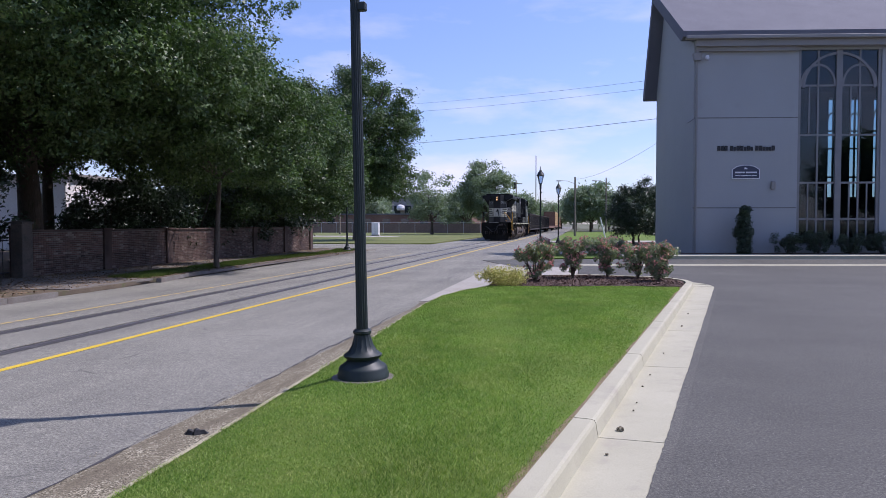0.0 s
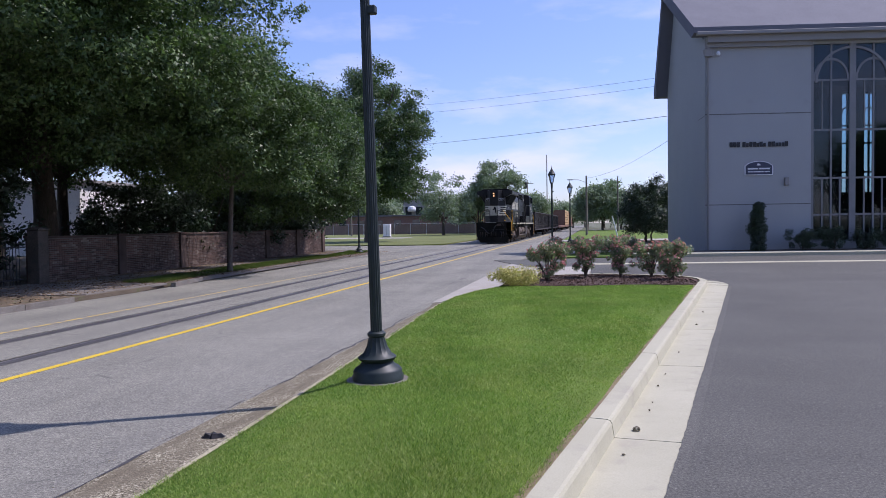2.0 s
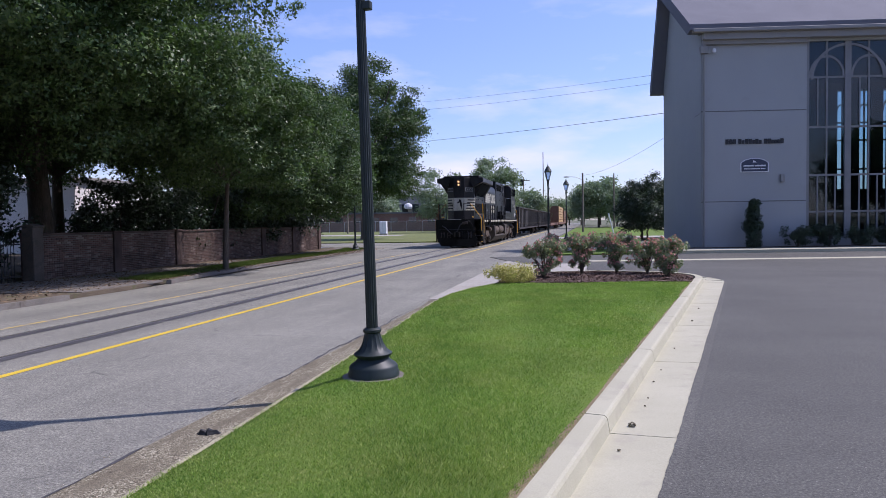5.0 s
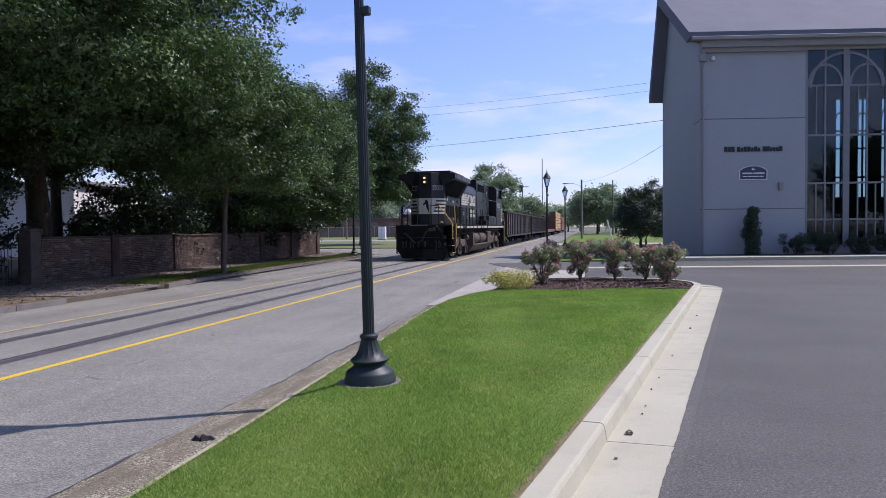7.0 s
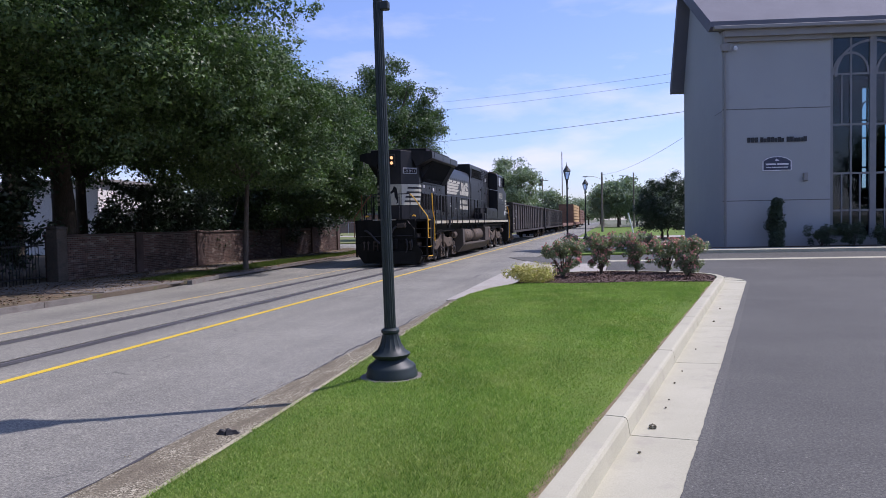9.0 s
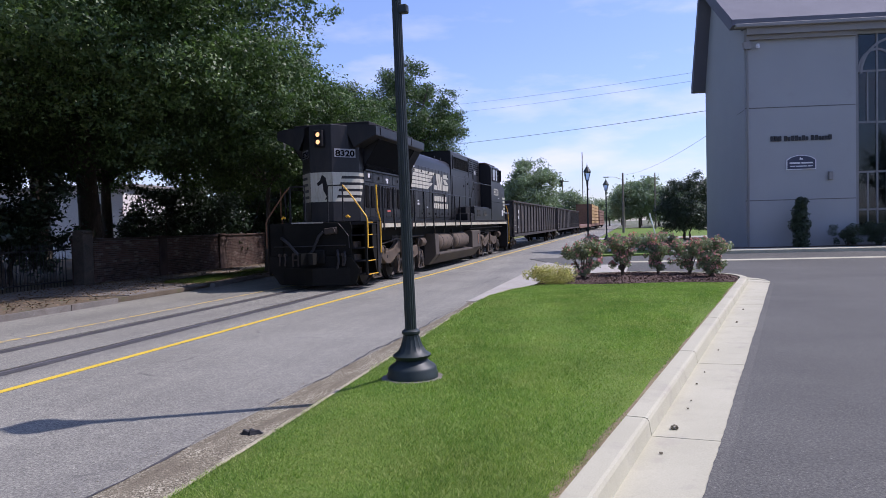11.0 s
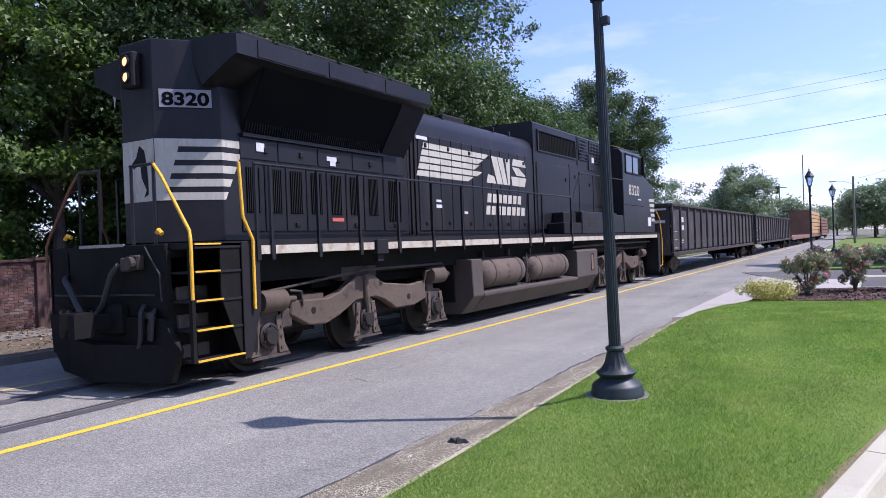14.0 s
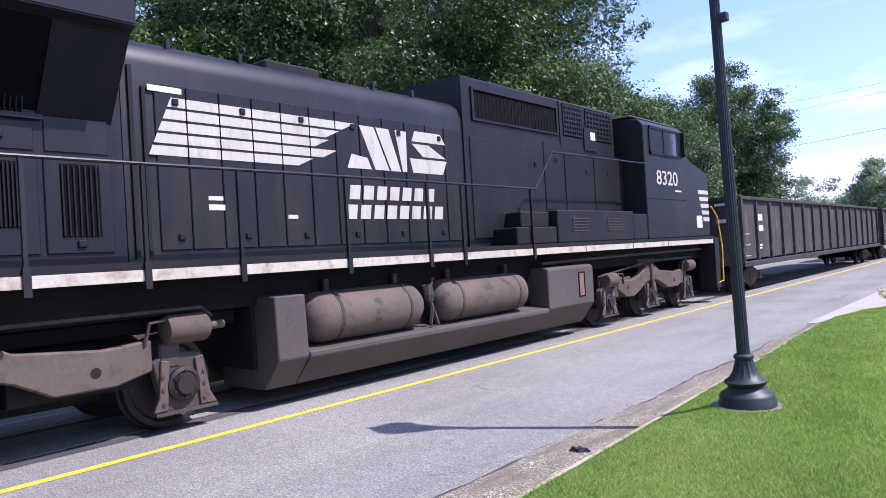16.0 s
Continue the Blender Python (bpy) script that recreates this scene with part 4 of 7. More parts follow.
def street_lamp(m, label):
    s = thing("street_lamp", label, "street lamp", m, "street lamps")
    bm = B()
    add_lathe(bm, [(0.275, 0.0), (0.275, 0.055), (0.262, 0.075), (0.262, 0.11), (0.245, 0.135), (0.19, 0.17), (0.165, 0.205), (0.20, 0.235), (0.205, 0.255), (0.155, 0.29),
                   (0.115, 0.36), (0.092, 0.44), (0.084, 0.47), (0.098, 0.485), (0.098, 0.51), (0.072, 0.53)], n=28)
    # flutes round the bell
    for v in bm.verts:
        k = round(math.atan2(v.co.y, v.co.x) / (2 * math.pi) * 28)
        if 0.28 < v.co.z < 0.46 and k % 2:
            v.co.x, v.co.y = v.co.x * 0.9, v.co.y * 0.9
    part("base", bm, "lamp_paint", s, smooth=True)
    bm = B()
    n = 32
    rings = []
    for z, r in ((0.53, 0.062), (2.2, 0.058), (4.35, 0.048)):
        rings.append([bm.verts.new(((r - (0.006 if k % 2 else 0)) * math.cos(2 * math.pi * k / n), (r - (0.006 if k % 2 else 0)) * math.sin(2 * math.pi * k / n), z)) for k in range(n)])
    for a, b in zip(rings, rings[1:]):
        for k in range(n):
            bm.faces.new((a[k], a[(k + 1) % n], b[(k + 1) % n], b[k]))
    pole = part("pole", bm, "lamp_paint", s)
    bm = B()
    add_box(bm, (0.03, -0.04, 3.86), (0.12, 0.04, 3.95), 0.01)
    part("outlet_box", bm, "lamp_paint", pole)
    bm = B()
    add_lathe(bm, [(0.07, 4.12), (0.075, 4.15), (0.062, 4.18), (0.075, 4.35), (0.082, 4.38), (0.05, 4.42)], n=16)
    part("collar", bm, "lamp_paint", pole)
    # lantern: tapered glass cage with a domed cap
    head = new("lantern")
    head.parent = s
    bm = B()
    add_lathe(bm, [(0.05, 4.40), (0.09, 4.45), (0.11, 4.50), (0.10, 4.52)], n=12)
    for k in range(4):
        a = math.pi / 4 + k * math.pi / 2
        c, d = math.cos(a), math.sin(a)
        add_tube(bm, [(0.115 * c, 0.115 * d, 4.50), (0.255 * c, 0.255 * d, 5.05)], 0.013, 5)
    add_prism(bm, [(-0.2, -0.2), (0.2, -0.2), (0.2, 0.2), (-0.2, 0.2)], "z", 5.03, 5.07)
    add_lathe(bm, [(0.27, 5.07), (0.25, 5.10), (0.15, 5.27), (0.11, 5.30), (0.12, 5.33), (0.06, 5.42), (0.03, 5.45), (0.045, 5.49), (0.02, 5.53), (0.008, 5.66)], n=12)
    part("cage", bm, "lamp_paint", head)
    bm = B()
    q0, q1 = 0.078, 0.175
    lo = [bm.verts.new((x * q0, y * q0, 4.51)) for x, y in ((-1, -1), (1, -1), (1, 1), (-1, 1))]
    hi = [bm.verts.new((x * q1, y * q1, 5.035)) for x, y in ((-1, -1), (1, -1), (1, 1), (-1, 1))]
    for k in range(4):
        bm.faces.new((lo[k], lo[(k + 1) % 4], hi[(k + 1) % 4], hi[k]))
    part("lantern_pane", bm, "lantern_glass", head)
    return s


LAMP_AT = (-2.139, 6.632)
lamp = street_lamp(pose(*LAMP_AT, 0.205, 1.2, 0.0, 0) @ pose(0, 0, 0, 0, -0.6, 0) @ Matrix.Scale(0.93, 4), "dark green cast street lamp leaning slightly on the lawn")
copy_thing(lamp, pose(-2.62, 44.4, 0.08, 0, 0, 20))["label"] = "dark green lantern street lamp beside the driveway"
copy_thing(lamp, pose(-2.05, 60.5, 0.08, 0, 0, 50))["label"] = "dark green lantern street lamp beside the far lawn"
copy_thing(lamp, pose(-13.9, 40.1, 0.1, 0, 0, 10))["label"] = "dark green lantern street lamp under the trees"
bm = B()
add_lathe(bm, [(0.315, 0.05), (0.315, 0.212), (0.305, 0.216)], (*LAMP_AT, 0), 24)
tagged(mesh_ob("lamp_footing", bm, "stained"), "round concrete footing of the lamp in the lawn", "footing", kind="structure")


# ---------------------------------------------------------------- trees and shrubs
def leaf_soup(centres, radii, count, size, seed, flat=0.75, shell=0.66, per=1):
    """Leaves in the outer part of a set of clumps, in sprays of about per leaves: single bent rhombs (n, 4, 3), or three-cornered in sprays (n, 3, 3)."""
    rng = np.random.default_rng(seed)
    c = np.array(centres, float)
    r = np.array(radii, float)
    w = r ** 2
    sprays = max(1, count // per)
    pick = rng.choice(len(c), sprays, p=w / w.sum())
    d = rng.normal(size=(sprays, 3))
    d /= np.linalg.norm(d, axis=1)[:, None]
    rad = r[pick] * (shell + (1 - shell) * rng.random(sprays) ** 0.7) * (1 + 0.08 * rng.normal(size=sprays))
    p = c[pick] + d * rad[:, None] * np.array([1, 1, flat])
    if per > 1:
        wide = size * (1.5 + 2.3 * rng.random(sprays))
        d = np.repeat(d, per, 0)
        p = np.repeat(p, per, 0) + rng.normal(size=(sprays * per, 3)) * np.repeat(wide, per)[:, None] * np.array([1, 1, 0.6])
    n_all = len(p)
    # leaf frame: normal leans outwards and up
    n = d * 0.6 + rng.normal(size=(n_all, 3)) * 0.50 + np.array([0, 0, 0.42])
    n /= np.linalg.norm(n, axis=1)[:, None]
    t = np.cross(n, rng.normal(size=(n_all, 3)))
    t /= np.linalg.norm(t, axis=1)[:, None]
    b = np.cross(n, t)
    s = size * (0.6 + 0.8 * rng.random(n_all))[:, None]
    droop = n * s * 0.15
    if per > 1:
        return np.stack([p - t * s - droop, p + t * s * 0.45 + b * s * 0.62, p + t * s * 0.8 - b * s * 0.55 - droop], 1)
    return np.stack([p - t * s - droop, p - b * s * 0.45, p + t * s - droop, p + b * s * 0.45], 1)


def tree(name, label, m, height, spread, trunk_r, seed, leaves, leaf_size, mat="oak", clear=0.28, clumps=70, flat=0.8, lean=(0, 0), trunks=1, category="tree", group="", low=0.0):
    """A tapered trunk, forking limbs and a crown of leaf clumps round the limb ends."""
    rnd = random.Random(seed)
    tr = thing(name, label, category, m, group)
    bm = B()
    ends, rads = [], []
    top = Vector((lean[0], lean[1], height))
    fork_z = height * clear
    for k in range(trunks):
        off = Vector((rnd.uniform(-.2, .2), rnd.uniform(-.2, .2), 0)) * (trunks > 1) * 3
        fork = Vector((lean[0] * 0.2, lean[1] * 0.2, fork_z)) + off
        mid = fork * 0.5 + Vector((rnd.uniform(-.1, .1), rnd.uniform(-.1, .1), 0)) * trunk_r * 2
        add_tube(bm, [off * 0.6 + Vector((0, 0, -0.1)), off * 0.6 + Vector((0, 0, 0.25)), mid, fork], trunk_r * 1.25, 10, trunk_r * 0.75)
        for i in range(7 if trunks == 1 else 3):
            a = 2 * math.pi * (i + rnd.random() * 0.7) / (7 if trunks == 1 else 3) + k
            up = rnd.uniform(0.15, 0.95)
            reach = spread * (0.45 + 0.45 * rnd.random()) * math.sqrt(max(0.1, 1 - (up - 0.35) ** 2))
            tip = fork + Vector((math.cos(a) * reach, math.sin(a) * reach, (height - fork_z) * up * 0.85)) + Vector((lean[0], lean[1], 0)) * 0.5
            bend = fork.lerp(tip, 0.5) + Vector((rnd.uniform(-.4, .4), rnd.uniform(-.4, .4), reach * 0.12))
            add_tube(bm, [fork - Vector((0, 0, trunk_r)), bend, tip], trunk_r * 0.5, 6, trunk_r * 0.12)
            for j in range(3):
                b2 = bend.lerp(tip, rnd.random()) + Vector((rnd.uniform(-1, 1), rnd.uniform(-1, 1), rnd.uniform(-.3, .7))) * spread * 0.3
                add_tube(bm, [bend.lerp(tip, 0.2 + 0.25 * j), b2], trunk_r * 0.16, 5, trunk_r * 0.04)
                ends.append(b2)
            ends.append(tip)
    part("trunk", bm, "bark", tr, smooth=True)
    # crown clumps on a lumpy dome
    cz = fork_z + (height - fork_z) * 0.42 - low * 0.5
    half = (height - cz)
    cs = []
    for i in range(clumps):
        u, a = rnd.uniform(-0.62, 0.97), rnd.uniform(0, 2 * math.pi)
        q = math.sqrt(1 - u * u)
        k = rnd.uniform(0.62, 0.95)
        z = cz + half * u * k * (1.0 if u > 0 else 0.75 + low)
        cs.append(Vector((math.cos(a) * spread * q * k + lean[0] * 0.7, math.sin(a) * spread * q * k + lean[1] * 0.7, z)))
        rads.append(spread * rnd.uniform(0.10, 0.22))
    for i in range(int(clumps * low)):
        a, k = rnd.uniform(0, 2 * math.pi), rnd.uniform(0.3, 0.9)
        cs.append(Vector((math.cos(a) * spread * k + lean[0] * 0.5, math.sin(a) * spread * k + lean[1] * 0.5, fork_z + (height - fork_z) * rnd.uniform(-0.02, 0.3))))
        rads.append(spread * rnd.uniform(0.12, 0.2))
    cs += ends
    rads += [spread * rnd.uniform(0.12, 0.2) for _ in ends]
    v = leaf_soup(cs, rads, int(leaves * 1.5), leaf_size * 0.80, seed, flat * 0.8, 0.5, 22)
    v[:, :, 2] = np.maximum(v[:, :, 2], 0.05)
    o = soup("crown", v, 3, mat, tr)
    return tr


OAK = "broad live oak with dense dark green crown"
tree("tree", OAK + " behind the wall", pose(-21.4, 23.9, 0.1), 18.5, 9.0, 0.46, 11, 190000, 0.082, clumps=200, clear=0.24, low=0.65, lean=(2.2, -3.2))
tree("tree", OAK + " leaning over the wall", pose(-18.8, 35.0, 0.1), 9.4, 5.0, 0.32, 12, 80000, 0.090, clumps=120, clear=0.26, low=0.4, lean=(3.8, 0.6))
tree("tree", OAK + " over the street", pose(-20.5, 15.6, 0.1), 15.5, 8.2, 0.5, 13, 215000, 0.082, "oak_lit", clumps=230, clear=0.33, low=0.5, lean=(5.6, 3.3))
tree("tree", OAK + " before the white house", pose(-23.6, 27.4, 0.1), 10.0, 5.6, 0.26, 21, 52000, 0.10, clumps=90, clear=0.42, low=0.3)
tree("tree", OAK + " at wall's end", pose(-23.0, 46.5, 0.1), 11.6, 6.4, 0.42, 14, 62000, 0.145, "oak_lit", clumps=110, clear=0.24, low=0.4, lean=(2.0, 0))
tree("tree", OAK + " behind others", pose(-31.0, 31.0, 0.1), 19.5, 9.0, 0.5, 15, 32000, 0.22, clumps=90, low=0.3)
tree("tree", OAK + " past side street", pose(-23.2, 70.0, 0.0), 19.2, 5.6, 0.42, 16, 80000, 0.14, clumps=130, flat=1.1, low=0.7, lean=(1.3, 0))
tree("tree", OAK + " in the garden", pose(-27.0, 14.0, 0.1), 17.0, 8.0, 0.5, 17, 34000, 0.19, clumps=80, low=0.5)
tree("tree", "slender street tree with round crown before the brick wall", pose(-13.35, 23.8, 0.1), 8.5, 4.0, 0.10, 18, 52000, 0.072, "oak_lit", clear=0.40, clumps=80, low=0.5, lean=(0.4, 0.8))
tree("tree", OAK + " near the gate", pose(-25.0, -3.0, 0.1), 15.0, 7.4, 0.45, 19, 26000, 0.17, clumps=90)
tree("tree", "sunlit broadleaf tree behind the brick wall", pose(-24.5, 7.0, 0.1), 10.0, 4.8, 0.25, 20, 20000, 0.13, "elm", clear=0.3, clumps=45, low=0.3)
tree("tree", "bright green leafy young tree leaning over the wall", pose(-18.5, 13.2, 0.1), 4.6, 1.7, 0.06, 23, 9000, 0.075, "elm", clear=0.3, clumps=34, low=0.4)
tree("tree", "bright green tall broadleaf tree beside the gate", pose(-18.9, 10.9, 0.1), 9.5, 3.2, 0.2, 24, 26000, 0.10, "elm", clear=0.35, clumps=60, low=0.3)


# ---------------------------------------------------------------- the train
M["loco_black"] = surface("black_loco_paint", (0.0105, 0.0105, 0.0120), (0.0165, 0.0160, 0.0170), 1.1, 25, 0.40, 0.0, 0.03, 0.001, (0.033, 0.029, 0.026), (0.50, 0.80), (1, 1, 0.3), spec=0.28, stain_scale=1.6, amp=0.12)
M["loco_dark"] = surface("sooty_black", (0.008, 0.008, 0.009), (0.015, 0.014, 0.014), 1.2, 50, 0.75, 0.0, 0.1, 0.002, (0.022, 0.019, 0.017), (0.6, 0.8), spec=0.25, amp=0.15)
M["grime"] = surface("brown_road_grime", (0.078, 0.058, 0.041), (0.118, 0.090, 0.066), 1.1, 18, 0.8, 0.0, 0.15, 0.003, (0.026, 0.022, 0.019), (0.54, 0.74), spec=0.3, amp=0.13)
M["grime_dark"] = surface("dark_road_grime", (0.044, 0.035, 0.028), (0.074, 0.060, 0.048), 1.4, 18, 0.8, 0.0, 0.15, 0.003, (0.013, 0.012, 0.011), (0.55, 0.75), spec=0.3, amp=0.13)
M["tank_grime"] = surface("dull_tank_grime", (0.062, 0.052, 0.043), (0.088, 0.074, 0.060), 0.9, 18, 0.8, 0.0, 0.1, 0.002, (0.034, 0.029, 0.025), (0.58, 0.8), spec=0.3, amp=0.1)
M["loco_white"] = surface("white_loco_paint", (0.42, 0.40, 0.315), (0.50, 0.475, 0.38), 2.0, 30, 0.5, 0.0, 0.03, 0.001, (0.29, 0.26, 0.185), (0.52, 0.76), (1, 1, 0.3), amp=0.08)
M["sill_white"] = surface("rust_streaked_white", (0.40, 0.37, 0.27), (0.51, 0.475, 0.355), 1.3, 20, 0.6, 0.0, 0.05, 0.001, (0.27, 0.17, 0.10), (0.50, 0.70), amp=0.14)
M["safety_yellow"] = surface("safety_yellow", (0.70, 0.37, 0.018), (0.80, 0.45, 0.03), 3, 50, 0.5, 0.0, 0.05, 0.001, (0.35, 0.20, 0.05), (0.68, 0.8))
M["gondola"] = surface("rusty_gondola_black", (0.026, 0.023, 0.022), (0.052, 0.045, 0.041), 0.8, 30, 0.8, 0.0, 0.2, 0.002, (0.15, 0.105, 0.08), (0.56, 0.70), spec=0.3)
M["screen_black"] = surface("black_screen", (0.003, 0.003, 0.003), (0.005, 0.005, 0.005), 2, 30, 0.9, spec=0.1)
M["chalk"] = surface("faded_white_stencil", (0.50, 0.50, 0.50), (0.62, 0.62, 0.62), 3, 40, 0.7)
M["deck_wood"] = surface("flatcar_brown", (0.15, 0.08, 0.055), (0.21, 0.12, 0.08), 0.8, 30, 0.85)
M["lumber"] = surface("yellow_lumber", (0.42, 0.27, 0.12), (0.52, 0.35, 0.17), 0.9, 20, 0.8, 0, 0.2, 0.004, (0.30, 0.17, 0.08), (0.5, 0.7))
M["red_sticker"] = surface("red_sticker", (0.50, 0.10, 0.07), (0.58, 0.14, 0.10), 3, 50, 0.5)
M["rubber"] = surface("hose_rubber", (0.019, 0.019, 0.019), (0.038, 0.037, 0.036), 3, 60, 0.6)
M["wheel_steel"] = surface("wheel_steel", (0.017, 0.014, 0.012), (0.034, 0.028, 0.023), 3, 50, 0.6, 0.3, 0.1, 0.002)
# The shade of the turned-away front and under the deck is in this black.
M["pilot_black"] = surface("shaded_black", (0.0095, 0.0098, 0.0085), (0.017, 0.0165, 0.0145), 1.5, 30, 0.7, 0.0, 0.1, 0.002, (0.013, 0.012, 0.010), (0.6, 0.8), spec=0.08, amp=0.2)
# Dull brown for the far-side rails: tree shade put into their colour.
M["rusty_rail"] = surface("shaded_rail_paint", (0.14, 0.065, 0.03), (0.20, 0.10, 0.05), 4, 50, 0.8)
M["board_grey"] = surface("number_board_grey", (0.23, 0.235, 0.25), (0.27, 0.275, 0.29), 3, 40, 0.5, amp=0.08)
M["gondola_panel"] = surface("streaked_gondola_grey", (0.030, 0.028, 0.027), (0.080, 0.074, 0.070), 1.6, 24, 0.8, 0.0, 0.2, 0.002, (0.17, 0.125, 0.095), (0.56, 0.72), (1, 1, 0.15), spec=0.25)
M["cab_glass"] = surface("dark_cab_glass", (0.02, 0.025, 0.03), (0.03, 0.036, 0.042), 3, 50, 0.05, 0.0, 0.0, 0.001, spec=0.8)


def glow(name, colour, power):
    m, nt, b = nodes_of(name, 0.3)
    b.inputs["Base Color"].default_value = (*colour, 1)
    b.inputs["Emission Color"].default_value = (*colour, 1)
    b.inputs["Emission Strength"].default_value = power
    return m


M["headlight"] = glow("lit_headlight", (1.0, 0.52, 0.21), 1.15)


def train_y(t):
    """Where the leading end of the train stands on the track after t seconds."""
    return 71.443 - 5.19974 * t + 0.041375 * t * t + 0.0000945 * t ** 3


WHEELS = []          # (wheelset, place on its car, axle height)


def prism(pts, axis, a, b, bevel=0.0):
    return lambda bm: add_prism(bm, pts, axis, a, b, bevel)


def tube(pts, r, n=8):
    return lambda bm: add_tube(bm, pts, r, n)


def mirror_x(pts):
    return [(-p[0], *p[1:]) for p in pts]


def text_mesh(txt, height, mat, parent, m, bold=0.012):
    """Writing in the built-in font as a thin mesh, height metres tall, at pose m (letters in the local xz plane after the pose)."""
    cu = bpy.data.curves.new("text", 'FONT')
    cu.body, cu.size, cu.align_x, cu.offset, cu.extrude = txt, height / 0.72, 'CENTER', bold, 0.002
    tmp = bpy.data.objects.new("text", cu)
    scene.collection.objects.link(tmp)
    bpy.context.view_layer.update()
    me = bpy.data.meshes.new_from_object(tmp.evaluated_get(bpy.context.evaluated_depsgraph_get()))
    bpy.data.objects.remove(tmp)
    me.materials.clear()
    me.materials.append(M[mat])
    o = new("number", me)
    o.parent = parent
    o.matrix_basis = m
    return o


def wheelset(car, u, r=0.53, gauge=0.76, parent=None):
    bm = B()
    for s in (-1, 1):
        add_lathe(bm, [(r * 0.25, s * (gauge - 0.04)), (r * 0.8, s * (gauge - 0.03)), (r * 0.86, s * (gauge - 0.06)), (r + 0.025, s * (gauge - 0.075)), (r + 0.025, s * (gauge - 0.045)), (r, s * (gauge - 0.035)),
                       (r - 0.01, s * (gauge + 0.06)), (r * 0.86, s * (gauge + 0.06)), (r * 0.8, s * (gauge + 0.02)), (r * 0.3, s * (gauge + 0.045)), (r * 0.28, s * (gauge + 0.11))], (0, 0, 0), 32, "x")
    add_tube(bm, [(-gauge, 0, 0), (gauge, 0, 0)], 0.09, 10)
    w = part("wheelset", bm, "wheel_steel", car, smooth=True)
    w.matrix_basis = pose(0, u, r)
    WHEELS.append((w, u, r))
    return w


